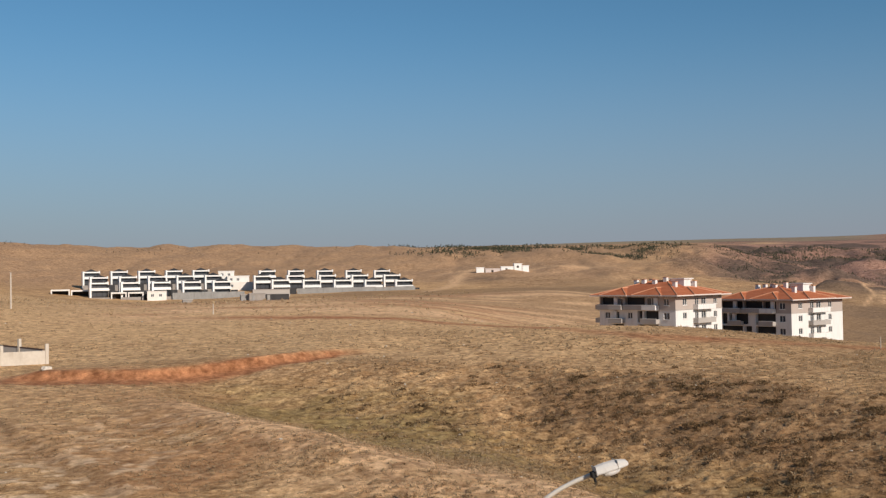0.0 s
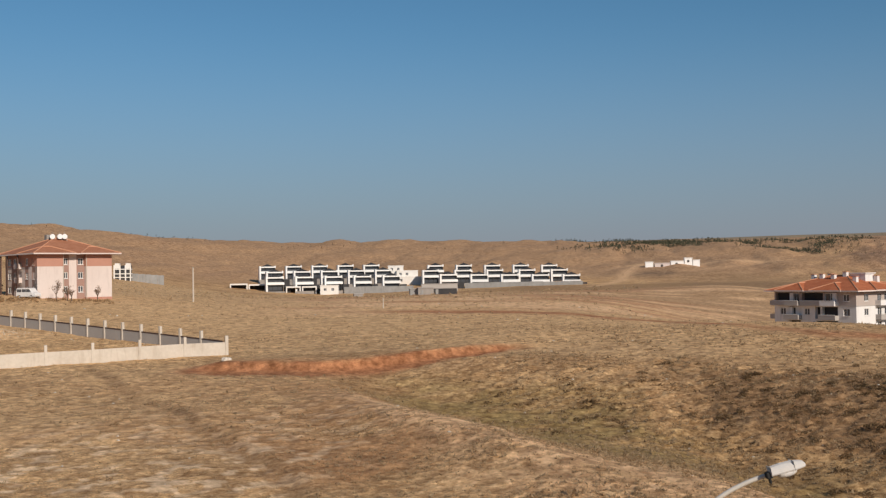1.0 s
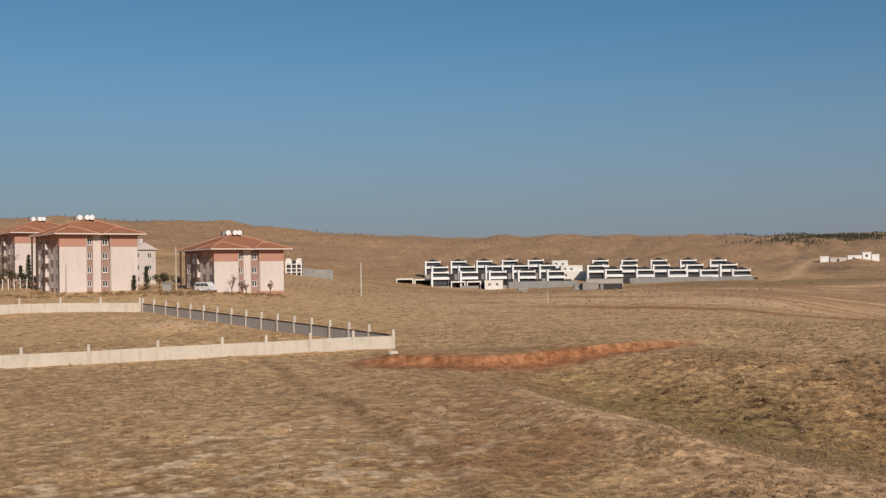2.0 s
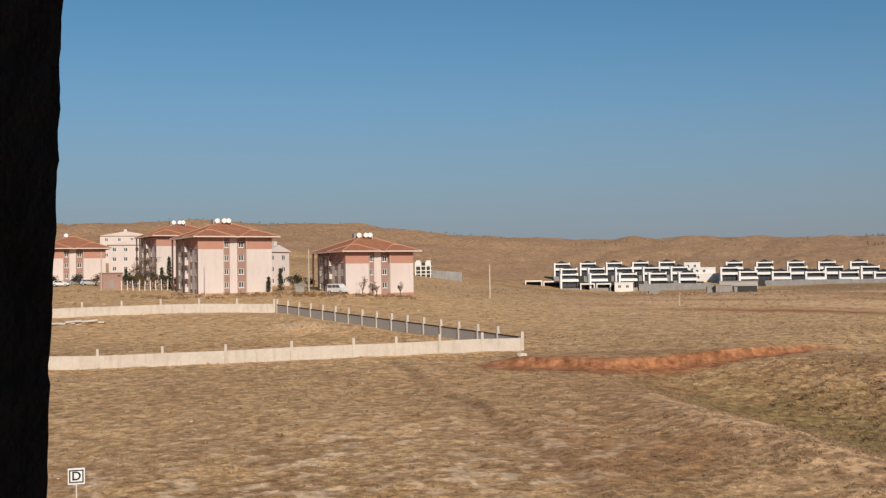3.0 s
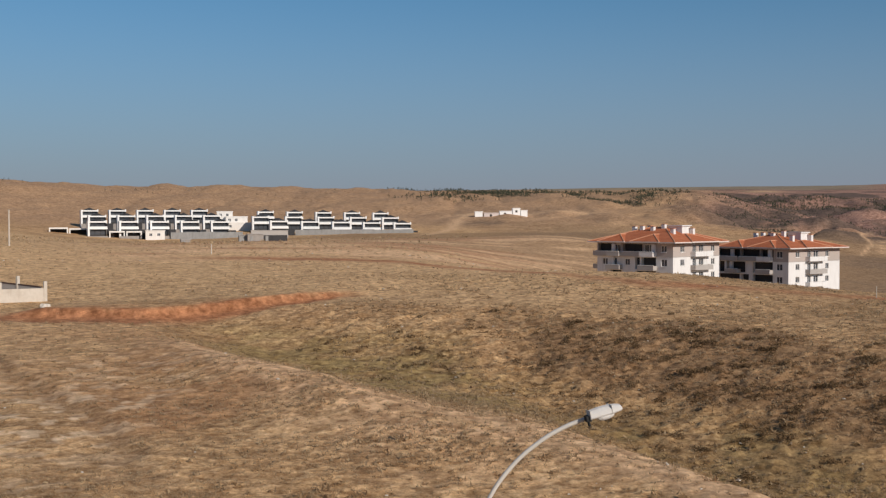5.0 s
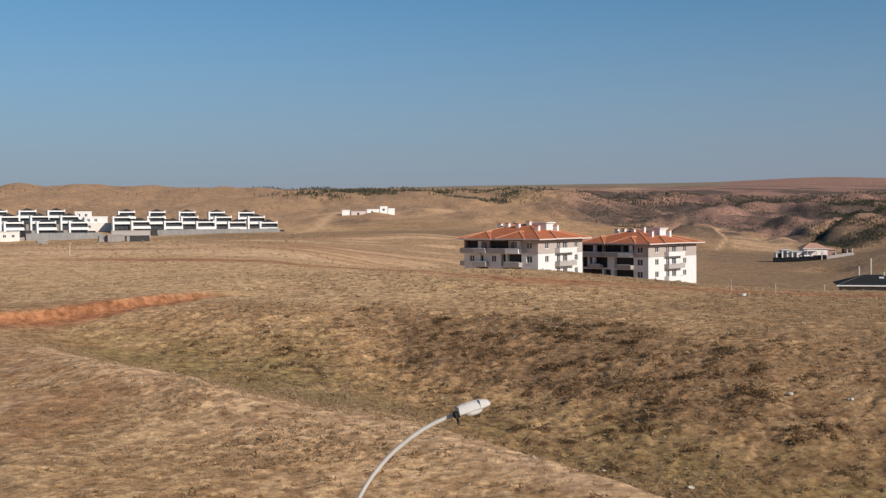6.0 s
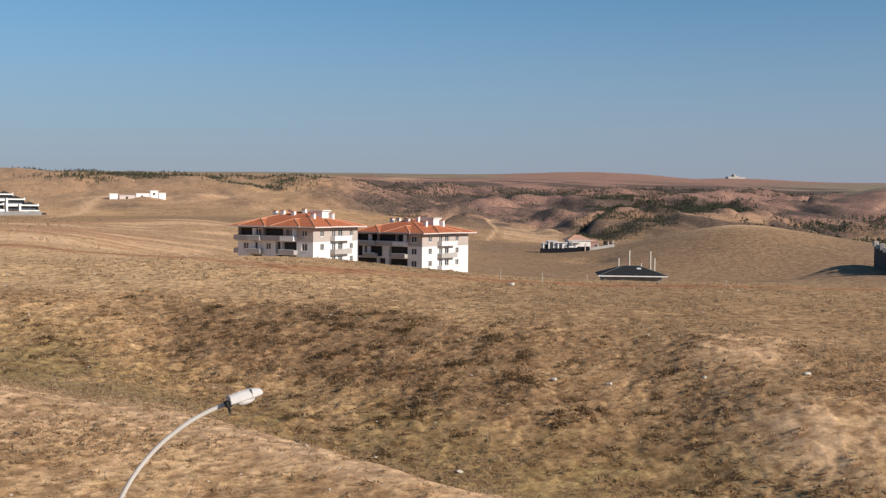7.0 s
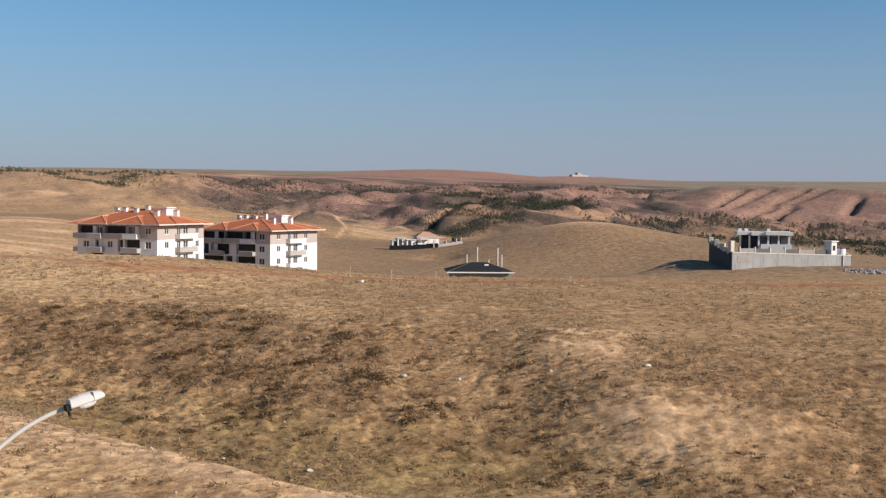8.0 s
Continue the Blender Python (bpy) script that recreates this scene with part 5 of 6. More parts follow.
def vehicle(name, az, r, turn, profile, glass, width, wheels, paint, label):
    """A car or van from its side profile: (x, z) points, front at +x."""
    t = thing(name, Matrix.Translation(at(az, r)) @ pose(0, 0, 0, 0, 0, turn), label, "vehicle", "parked vehicles")
    bm = bmesh.new()
    ring = []
    for s in (-1, 1):
        ring.append([bm.verts.new((x, s * width / 2 * (1.0 if z < 0.95 else 0.88), z)) for x, z in profile])
    n = len(profile)
    bm.faces.new(ring[0]), bm.faces.new(ring[1][::-1])
    for k in range(n):
        bm.faces.new((ring[0][k], ring[1][k], ring[1][(k + 1) % n], ring[0][(k + 1) % n]))
    bmesh.ops.recalc_face_normals(bm, faces=bm.faces)
    bmesh.ops.bevel(bm, geom=list(bm.edges), offset=0.05, segments=1, affect="EDGES")
    part("body", bm, paint, t)
    for s in (-1, 1):
        for x0, x1, x2, x3, z0, z1 in glass:
            y = s * width / 2 * 0.92
            bm = bmesh.new()
            vs = [bm.verts.new((x, y + d, z)) for d in (0, s * 0.02) for x, z in ((x0, z0), (x1, z0), (x2, z1), (x3, z1))]
            for f in ((0, 1, 2, 3), (7, 6, 5, 4), (0, 4, 5, 1), (1, 5, 6, 2), (2, 6, 7, 3), (3, 7, 4, 0)):
                bm.faces.new([vs[i] for i in f])
            part("side_window", bm, GLASS, t)
        for x in wheels:
            bm = bmesh.new()
            tube(bm, (x, s * (width / 2 - 0.2), 0.33), (x, s * (width / 2 + 0.02), 0.33), 0.33, n=16)
            w = part("wheel", bm, RUBBER, t)
            bm = bmesh.new()
            tube(bm, (x, s * (width / 2 + 0.021), 0.33), (x, s * (width / 2 + 0.03), 0.33), 0.19, n=12)
            part("rim", bm, STEEL, w)
        xf = max(p[0] for p in profile)
        part("headlight", boxes((xf - 0.12, xf + 0.01, s * width * 0.36 - 0.15, s * width * 0.36 + 0.15, 0.68, 0.86)), ENAMEL, t)


VAN = [(-2.4, 0.32), (-2.45, 1.0), (-2.35, 1.95), (-2.1, 2.08), (0.75, 2.08), (1.05, 1.98), (1.75, 1.22), (2.4, 1.02), (2.5, 0.75), (2.45, 0.32)]
CAR = [(-2.0, 0.32), (-2.1, 0.75), (-1.95, 0.98), (-1.45, 1.42), (0.35, 1.46), (1.1, 1.0), (1.9, 0.88), (2.1, 0.66), (2.05, 0.32)]
vehicle("van", -26.85, 240, -27 + 190 - 180, VAN, [(-2.2, -1.0, -1.0, -2.15, 1.25, 1.82), (-0.85, 0.15, 0.15, -0.85, 1.25, 1.82), (0.25, 1.45, 1.0, 0.25, 1.25, 1.82)], 1.85, (-1.5, 1.55), PAINTS[0], "white panel van parked beside salmon flats")
for az, r, turn, p, lab in ((-40.2, 285, 20, 0, "white car parked before cream flats"), (-38.9, 288, 25, 1, "silver car parked before cream flats"), (-36.6, 285, 30, 0, "white car parked near leaning posts"), (-39.6, 292, 200, 2, "grey car parked before cream flats"), (-33.9, 250, 60, 1, "silver car parked beside tall flats")):
    vehicle("car", az, r, turn, CAR, [(-1.55, -0.5, -0.5, -1.25, 1.0, 1.36), (-0.4, 0.75, 0.3, -0.4, 1.0, 1.36)], 1.72, (-1.3, 1.3), PAINTS[p], lab)


# ---------------------------------------------------------------- small huts by the flats
def hut(name, az, r, w, d, h, turn, mat, label, cat):
    t = thing(name, Matrix.Translation(at(az, r)) @ pose(0, 0, 0, 0, 0, turn), label, cat)
    part("body", boxes((-w / 2, w / 2, -d / 2, d / 2, -0.8, h), bevel=0.03), mat, t)
    part("roof_slab", boxes((-w / 2 - 0.25, w / 2 + 0.25, -d / 2 - 0.25, d / 2 + 0.25, h + 0.004, h + 0.22)), mat, t)
    part("door", boxes((-0.5, 0.5, -d / 2 - 0.04, -d / 2 - 0.005, 0, min(2.0, h - 0.3))), DARK_CON, t)
    part("vent", boxes((w / 2 - 1.1, w / 2 - 0.4, -d / 2 - 0.03, -d / 2 - 0.005, h - 0.7, h - 0.4)), VOID, t)


hut("kiosk", -37.9, 268, 5.0, 4.0, 3.4, 38, MAUVE, "dull pink kiosk with flat roof", "kiosk")
hut("transformer_box", -28.75, 244, 1.9, 1.4, 1.6, 28, GREY_WALL, "small grey transformer box on grass", "box")
hut("garage", -26.0, 249, 6.0, 4.0, 2.2, 26, SALMON, "low salmon garage behind white van", "garage")


# ---------------------------------------------------------------- trees
def blades(bm, c, n, size, spread, rnd, flat=0.6):
    """A cloud of small leaf triangles round c."""
    for _ in range(n):
        d = Vector((rnd.gauss(0, 1), rnd.gauss(0, 1), rnd.gauss(0, flat)))
        p = c + d * spread * 0.55
        a_ = Vector((rnd.uniform(-1, 1), rnd.uniform(-1, 1), rnd.uniform(-1, 1))).normalized() * size
        b_ = Vector((rnd.uniform(-1, 1), rnd.uniform(-1, 1), rnd.uniform(-1, 1))).normalized() * size
        bm.faces.new([bm.verts.new(p), bm.verts.new(p + a_), bm.verts.new(p + b_)])


def conifer(az, r, h, wide, seed, label):
    rnd = random.Random(seed)
    t = thing("conifer", Matrix.Translation(at(az, r)), label, "tree", "conifers by the flats")
    bm = bmesh.new()
    tube(bm, (0, 0, -0.3), (0, 0, h * 0.9), 0.14, 0.03, 7)
    part("trunk", bm, BARK, t)
    bm = bmesh.new()
    for k in range(int(40 * h)):
        f = rnd.random() ** 0.8
        z = 0.25 + f * (h - 0.25)
        rad = 0.8 * wide * (1 - f) ** 0.9 * rnd.uniform(0.3, 1.0)
        an = rnd.uniform(0, 6.28)
        blades(bm, Vector((rad * math.cos(an), rad * math.sin(an), z)), 7, 0.22, 0.26, rnd)
    part("crown", bm, CONIFER, t)


def leafy_tree(name, az, r, h, wide, seed, label, mat, n=300, size=0.22):
    rnd = random.Random(seed)
    t = thing(name, Matrix.Translation(at(az, r)), label, "tree", "trees and shrubs by the flats")
    bm = bmesh.new()
    fork = Vector((rnd.uniform(-0.1, 0.1), 0, h * 0.3))
    tube(bm, (0, 0, -0.3), fork, 0.13, 0.09, 7)
    tips = []
    for k in range(9):
        an = rnd.uniform(0, 6.28)
        tip = Vector((wide * 0.7 * math.cos(an) * rnd.uniform(0.4, 1), wide * 0.7 * math.sin(an) * rnd.uniform(0.4, 1), h * rnd.uniform(0.55, 0.95)))
        tube(bm, fork, tip, 0.06, 0.015, 5)
        tips.append(tip)
        for _ in range(4):
            q = tip + Vector((rnd.uniform(-1, 1), rnd.uniform(-1, 1), rnd.uniform(-0.3, 1))) * wide * 0.3
            tube(bm, fork.lerp(tip, rnd.uniform(0.5, 1)), q, 0.025, 0.008, 4)
            tips.append(q)
    part("trunk", bm, BARK, t)
    bm = bmesh.new()
    for _ in range(n // 5):
        blades(bm, rnd.choice(tips) * rnd.uniform(0.8, 1.05), 5, size, wide * 0.25, rnd)
    part("crown", bm, mat, t)


for az, r, h, w in ((-29.72, 243, 5.0, 0.95), (-30.3, 243, 3.2, 0.6), (-35.15, 262, 7.2, 1.3), (-35.5, 270, 4.6, 0.9), (-37.2, 292, 3.8, 1.0), (-34.6, 258, 3.0, 0.9)):
    conifer(az, r, h, w, int(-az * 100), "dark green conifer beside cream flats")
for az, r, h, w, m_, lab in ((-36.0, 275, 8.0, 2.6, BROADLEAF, "brown autumn tree before salmon flats"), (-36.7, 278, 6.4, 2.4, BROADLEAF, "brown autumn tree before salmon flats"), (-35.9, 268, 4.2, 1.6, CONIFER, "dark shrubby tree before salmon flats"),
                            (-28.9, 258, 3.0, 1.7, CONIFER, "dark evergreen shrub beside pole"), (-28.3, 256, 2.6, 1.6, CONIFER, "dark evergreen shrub behind van"), (-39.4, 290, 2.6, 1.6, CONIFER, "dark evergreen shrub among parked cars"), (-37.0, 270, 2.4, 1.8, CONIFER, "dark evergreen shrub behind white posts"), (-36.3, 266, 2.2, 1.6, BROADLEAF, "brown shrub behind white posts"), (-40.6, 292, 2.2, 1.5, CONIFER, "dark evergreen shrub among parked cars"),
                            (-37.1, 276, 3.2, 2.2, CONIFER, "dark evergreen shrub behind white posts"), (-36.75, 270, 2.9, 1.9, BROADLEAF, "brown shrub behind white posts"), (-36.4, 272, 3.4, 2.0, CONIFER, "dark evergreen shrub behind white posts"), (-35.75, 264, 3.0, 1.8, BROADLEAF, "brown shrub behind white posts"), (-35.35, 262, 3.4, 1.7, CONIFER, "dark evergreen shrub behind white posts"), (-34.95, 260, 2.6, 1.6, CONIFER, "dark evergreen shrub behind white posts"), (-38.6, 282, 2.6, 1.8, BROADLEAF, "brown shrub among parked cars"), (-29.1, 252, 3.2, 1.8, CONIFER, "dark evergreen shrub beside pole")):
    leafy_tree("tree" if h > 3.5 else "shrub", az, r, h, w, int(-az * 77), lab, m_, 600)
for az, r, h, w in ((-25.6, 235, 4.0, 1.4), (-25.1, 237, 3.0, 1.0), (-24.9, 236, 2.2, 0.9), (-23.7, 236, 3.4, 0.9)):
    leafy_tree("bare_tree", az, r, h, w, int(-az * 55), "leafless young tree before cream wall", TWIGS, 260, 0.16)


# ---------------------------------------------------------------- houses further off
def white_villa_block():
    p = polar(-22.5, -1.28, 478)
    t = thing("villa", Matrix.Translation(p) @ pose(0, 0, 0, 0, 0, 18) @ Matrix.Scale(0.72, 4), "white three-bay villa with dark glazing", "villa")
    part("body", boxes((-4.5, 4.5, -4, 4, -3, 6.8)), CHARCOAL, t, "dark recessed walls")
    for x in (-4.5, -1.4, 1.6, 4.3):
        part("pier", boxes((x - 0.35, x + 0.35, -4.5, -4.004, -3, 7.0)), WHITE, t)
    for z in (0.0, 2.0, 4.6):
        part("slab", boxes((-4.9, 4.9, -4.6, 4, z - 0.2, z + 0.3)), WHITE, t)
    for x in (-2.9, 3.0):
        part("roof_room", boxes((x - 1.3, x + 1.3, -4.3, 2, 5.0, 8.0), bevel=0.05), WHITE, t, "white roof room")
    p = polar(-21.7, -1.36, 482)
    w = thing("boundary_wall", Matrix.Translation(p) @ pose(0, 0, 0, 0, 0, 18), "low grey concrete wall beside white villa", "wall")
    for k in range(6):
        part("panel", boxes((-6 + k * 2.6, -3.45 + k * 2.6, -0.15, 0.15, -3, 2.3 - 0.22 * k)), GREY_WALL, w)


white_villa_block()


def white_farm():
    p = polar(4.75, -1.62, 640)
    t = thing("farm_building", Matrix.Translation(p) @ pose(0, 0, 0, 0, 0, -2), "long white farm buildings on a knoll", "farm building")
    for x0, x1, h, mat in ((-14.5, -10.2, 2.7, VILLA_WHITE), (-9.4, -1.0, 2.0, CREAM), (-0.6, 6.4, 3.0, VILLA_WHITE), (6.8, 11.0, 4.6, VILLA_WHITE), (11.3, 15.0, 3.4, VILLA_WHITE)):
        wall = part("wall", boxes((x0, x1, -4, 4, -4, h)), mat, t, "white plaster volume")
        part("parapet", boxes((x0 - 0.2, x1 + 0.2, -4.2, 4.2, h + 0.004, h + 0.35)), VILLA_WHITE if mat is VILLA_WHITE else CREAM, wall)
    for b_ in ((1.8, 3.0, -4.05, -4.01, 0.2, 2.2), (8.2, 9.4, -4.05, -4.01, 2.4, 3.6), (-6.1, -4.9, -4.05, -4.01, -0.5, 1.4)):
        part("doorway", boxes(b_), VOID, t, "dark doorway")


white_farm()


def valley_house():
    p = polar(26.7, -3.85, 465)
    turn = -12
    t = thing("house", Matrix.Translation(p) @ pose(0, 0, 0, 0, 0, turn), "white valley farmhouse with faded roof and yard", "house")

    def down(x, y):
        q = t.matrix_world @ Vector((x, y, 0))
        return gz(q.x, q.y) - p.z

    facade(t, sides(9, 7)[0], 9, [(-3, 3.0, WHITE, "white plaster wall")], [(1.0, 2.1, 0.9, 2.1, "w"), (3.8, 4.8, 0.1, 2.1, "d"), (6.6, 7.7, 0.9, 2.1, "w")])
    part("body", boxes((-4.5, 4.5, -3.48, 3.5, -3, 3.0)), CREAM, t)
    tiled_roof(t, -4.5, 4.5, -3.5, 3.5, 3.0, 1.9, 0.5, FADED_TILE, RIDGE_TILE, "faded pink tiled roof")
    part("brick_end", boxes((4.6, 8.0, -2.8, 3.0, -3, 2.5)), MAUVE, t, "bare brick end room")
    bm = bmesh.new()
    hip_roof(bm, 4.6, 8.0, -2.8, 3.0, 2.5, 0.9, 0.3, 0.12)
    part("brick_end_roof", bm, FADED_TILE, t)
    part("porch_roof", boxes((-3.8, 0.2, -5.4, -3.6, 2.2, 2.4)), FRAME, t, "white porch roof")
    for x in (-3.6, 0.0):
        part("porch_post", boxes((x - 0.1, x + 0.1, -5.3, -5.1, -3, 2.2)), FRAME, t)
    for x0, x1, y0, h in ((-9.0, -5.0, -3.0, 2.0), (-12.6, -9.2, -2.0, 2.5), (-14.6, -12.8, -1.0, 1.6)):
        a = part("annex", boxes((x0, x1, y0, 2, -3, h)), WHITE, t, "low white annex")
        part("annex_roof", boxes((x0 - 0.3, x1 + 0.1, y0 - 0.5, 2.4, h + 0.004, h + 0.22)), ENAMEL, a)
        part("annex_door", boxes((x0 + 0.6, x0 + 1.9, y0 - 0.06, y0 - 0.01, -0.4, h - 0.4)), CHARCOAL, a)
    # the dark wall of the yard runs down towards the field
    for k in range(12):
        x, y = -15.5 + k * 1.45, -3.6 - k * 0.95
        bm = boxes((-0.85, 0.85, -0.18, 0.18, -2, 1.9 - 0.1 * (k % 3)), bevel=0.03)
        bm.transform(pose(x, y, down(x, y), 0, 0, -33))
        part("yard_wall", bm, CHARCOAL, t, "dark yard wall")
    for x, y, h in ((-0.4, -13.6, 2.9), (5.0, -12.5, 2.2), (9.5, -12.0, 2.4), (11.6, -11.5, 2.6)):
        z = down(x, y)
        part("gate_post", boxes((x - 0.22, x + 0.22, y - 0.22, y + 0.22, z - 1, z + h), bevel=0.03), POLE_CON, t)
    for k in range(5):
        x, y = 0.6 + k * 2.3, -13.2 + k * 0.3
        z = down(x, y)
        part("yard_bank", boxes((x, x + 2.25, y - 0.2, y + 0.2, z - 2, z + 1.2 + 0.1 * (k % 2))), GREY_PL, t, "low grey yard wall")
    for x0, x1, y0, y1, h in ((9.6, 12.2, -7.5, -4.5, 2.6), (10.6, 12.6, -10.5, -8.0, 1.6)):
        z = down((x0 + x1) / 2, (y0 + y1) / 2)
        part("store", boxes((x0, x1, y0, y1, z - 1, z + h), bevel=0.05), DARK_PAINT_AND_SHADOW, t, "ruined dark brick store")
    z = down(-3, -8)
    part("tank", boxes((-3.6, -2.2, -8.2, -7.0, z - 0.5, z + 1.6), bevel=0.15), ENAMEL, t, "white water tank")


valley_house()


def dark_roof_house():
    p = polar(29.35, -5.15, 262)
    t = thing("house", Matrix.Translation(p) @ pose(0, 0, 0, 0, 0, -24), "low house with dark hipped roof behind rise", "house")
    part("body", boxes((-6.6, 6.6, -4.6, 4.6, -6, 0.0)), GREY_WALL, t, "grey block walls")
    bm = bmesh.new()
    up, top = hip_roof(bm, -6.6, 6.6, -5.2, 5.2, 0, 1.95, 1.0, 0.12)
    roof = part("roof", bm, RUBBER, t, "dark bitumen hipped roof")
    part("ridge_cap", ridges(bmesh.new(), [(top[0], top[1]), *((c, min(top, key=lambda q: (q - c).length)) for c in up)], 0.07), DARK_WALL, roof)
    part("fascia", boxes((-7.7, 7.7, -6.3, -6.22, -0.12, 0.14)), FRAME, roof, "white eaves board")
    part("roof_vent", boxes((1.2, 2.2, -2.2, -1.4, 1.0, 1.7), bevel=0.04), ENAMEL, roof)
    for x, y, h in ((-2.2, 5.8, 3.6), (0.3, 6.2, 5.4), (3.0, 6.0, 2.4), (5.2, 6.4, 5.2), (6.2, 6.6, 3.6)):
        q = t.matrix_world @ Vector((x, y, 0))
        g = gz(q.x, q.y)
        c = thing("concrete_column", Matrix.Translation((q.x, q.y, g)), "bare pale concrete column beside dark roof", "column", "columns behind the dark roof")
        part("shaft", boxes((-0.16, 0.16, -0.16, 0.16, -0.3, q.z - g + h), bevel=0.02), POLE_CON, c)
        part("rebar", boxes((-0.1, -0.06, -0.1, -0.06, q.z - g + h + 0.004, q.z - g + h + 0.5), (0.06, 0.1, 0.06, 0.1, q.z - g + h + 0.004, q.z - g + h + 0.4)), BARK, c)


dark_roof_house()


def walled_villa():
    a_, b_, s_, f_ = polar(41.86, -4.65, 240), polar(47.4, -4.62, 266), polar(40.85, -4.65, 268), polar(47.0, -4.6, 292)
    zb = (a_.z + b_.z) / 2
    t = thing("retaining_wall", Matrix.Translation((a_.x, a_.y, zb)), "high bare concrete retaining wall round a villa", "wall")

    def length(p, q, n, hgt, name, fall=0.0, mat=GREY_WALL, cope=True):
        d = Vector((q.x - p.x, q.y - p.y, 0))
        m_ = Matrix.Translation((p.x - a_.x, p.y - a_.y, 0)) @ pose(0, 0, 0, 0, 0, math.degrees(math.atan2(d.y, d.x)))
        L_ = d.length
        for k in range(n):
            u0, u1 = L_ * k / n + (0.22 if k == 0 else 0), L_ * (k + 1) / n - 0.04
            h0, h1 = hgt - fall * k, hgt - fall * (k + 1)
            bm = sloped(u0, u1, -0.2, 0.2, -3, h0, -3, h1)
            bm.transform(m_)
            w_ = part(name, bm, mat, t)
            if cope:
                bm = sloped(u0, u1, -0.3, 0.3, h0 + 0.004, h0 + 0.2, h1 + 0.004, h1 + 0.2)
                bm.transform(m_)
                part("coping", bm, CONCRETE, w_)
        return m_, L_

    m_, L = length(a_, b_, 8, 3.9, "wall_panel", 0.14)
    # concrete like the front; its shade is put into the charcoal colour
    length(a_, s_, 7, 3.9, "shaded_side_panel", -0.22, CHARCOAL, False)
    length(b_, f_, 6, 2.8, "far_panel")
    bm = bmesh.new()
    ps = [Vector((p.x - a_.x, p.y - a_.y, 2.6)) for p in (a_, b_, f_, s_)]
    c = sum(ps, Vector()) / 4
    up = [bm.verts.new(c + (p - c) * 0.97) for p in ps]
    lo = [bm.verts.new(v.co - Vector((0, 0, 6))) for v in up]
    bm.faces.new(up), bm.faces.new(lo[::-1])
    for k in range(4):
        bm.faces.new((lo[k], lo[(k + 1) % 4], up[(k + 1) % 4], up[k]))
    part("earth_fill", bm, GREY_WALL, t, "levelled grey yard")
    # the yard's upper parapet stands back from the front wall, in lengths with posts
    for k in range(6):
        u0 = 4.0 + k * (L - 9.5) / 6
        bm = boxes((u0, u0 + (L - 9.5) / 6 - 0.35, 1.4, 1.65, 2.5, 4.7 - 0.12 * k))
        bm.transform(m_)
        part("parapet", bm, DARK_WALL if k % 2 else DARK_CON, t)
        bm = boxes((u0 - 0.3, u0, 1.3, 1.75, 2.5, 5.1 - 0.1 * k), bevel=0.03)
        bm.transform(m_)
        part("parapet_post", bm, CONCRETE, t)
    for name, bm, mat, lab in (("pier", boxes((-0.35, 0.65, -0.35, 0.6, 4.1, 6.4), bevel=0.04), CONCRETE, "pale gate pier"), ("gate_room", boxes((L - 5.6, L - 3.9, 0.4, 2.4, 2.6, 5.9), (L - 5.9, L - 3.6, 0.1, 2.7, 5.9, 6.15), bevel=0.04), WHITE, "small white gate room"), ("gate_window", boxes((L - 5.2, L - 4.4, 0.36, 0.4, 4.0, 5.1)), VOID, "dark window"),
                               ("opening", boxes((1.6, 5.2, -0.26, -0.22, 1.9, 3.3)), DARK_CON, "dark opening"), ("end_buttress", boxes((L - 2.9, L - 2.5, -0.5, -0.204, -3, 2.9)), GREY_PL, "narrow concrete buttress")):
        bm.transform(m_)
        part(name, bm, mat, t, lab)
    turn = math.degrees(math.atan2(b_.y - a_.y, b_.x - a_.x))
    m = Matrix.Translation((a_.x, a_.y, zb + 2.6)) @ pose(0, 0, 0, 0, 0, turn)
    vp = polar(43.3, 0, 262)
    v = thing("villa", Matrix.Translation((vp.x, vp.y, zb + 1.0)) @ pose(0, 0, 0, 0, 0, -38), "unfinished villa with white slabs and dark openings", "villa")
    # solid block, coloured dark in place of the shade between the slabs
    part("core", boxes((-4.4, 5.0, -2.2, 4, 0, 6.2)), CHARCOAL, v, "dark block for the shade of the open storeys")
    part("slab", boxes((-0.6, 6.0, -4.9, 4.4, 3.2, 3.85), (-0.6, 6.0, -4.9, -4.7, 3.85, 4.3)), WHITE, v, "white floor slab with low parapet")
    for x0, x1, y0, z in ((-5.6, -2.6, -4.2, 6.25), (-2.6, 0.4, -4.7, 6.15), (0.4, 6.2, -5.2, 6.25)):
        part("roof_slab", boxes((x0, x1 - 0.03, y0, 4.4, z, z + 0.75)), WHITE, v, "white roof slab edge")
    for x, mat in ((-5.0, DARK_CON), (-3.0, DARK_CON), (-1.0, FRAME), (1.0, FRAME), (3.2, FRAME), (5.4, FRAME)):
        part("column", boxes((x - 0.2, x + 0.2, -4.6, -4.2, 0, 6.15)), mat, v)
    for x0, x1 in ((-0.4, 1.5), (1.9, 3.6), (4.0, 5.6)):
        for z0, z1 in ((0.9, 2.9), (4.3, 6.0)):
            w_ = part("window", boxes((x0, x1, -2.32, -2.25, z0, z1)), DARK_CON, v, "grey framed window")
            part("pane", boxes((x0 + 0.12, x1 - 0.12, -2.37, -2.325, z0 + 0.12, z1 - 0.12)), GLASS, w_)
    for x in (-4.8, -3.4, 1.4):
        part("chimney", boxes((x - 0.35, x + 0.35, -1, 0, 7.0, 7.6)), WHITE, v)
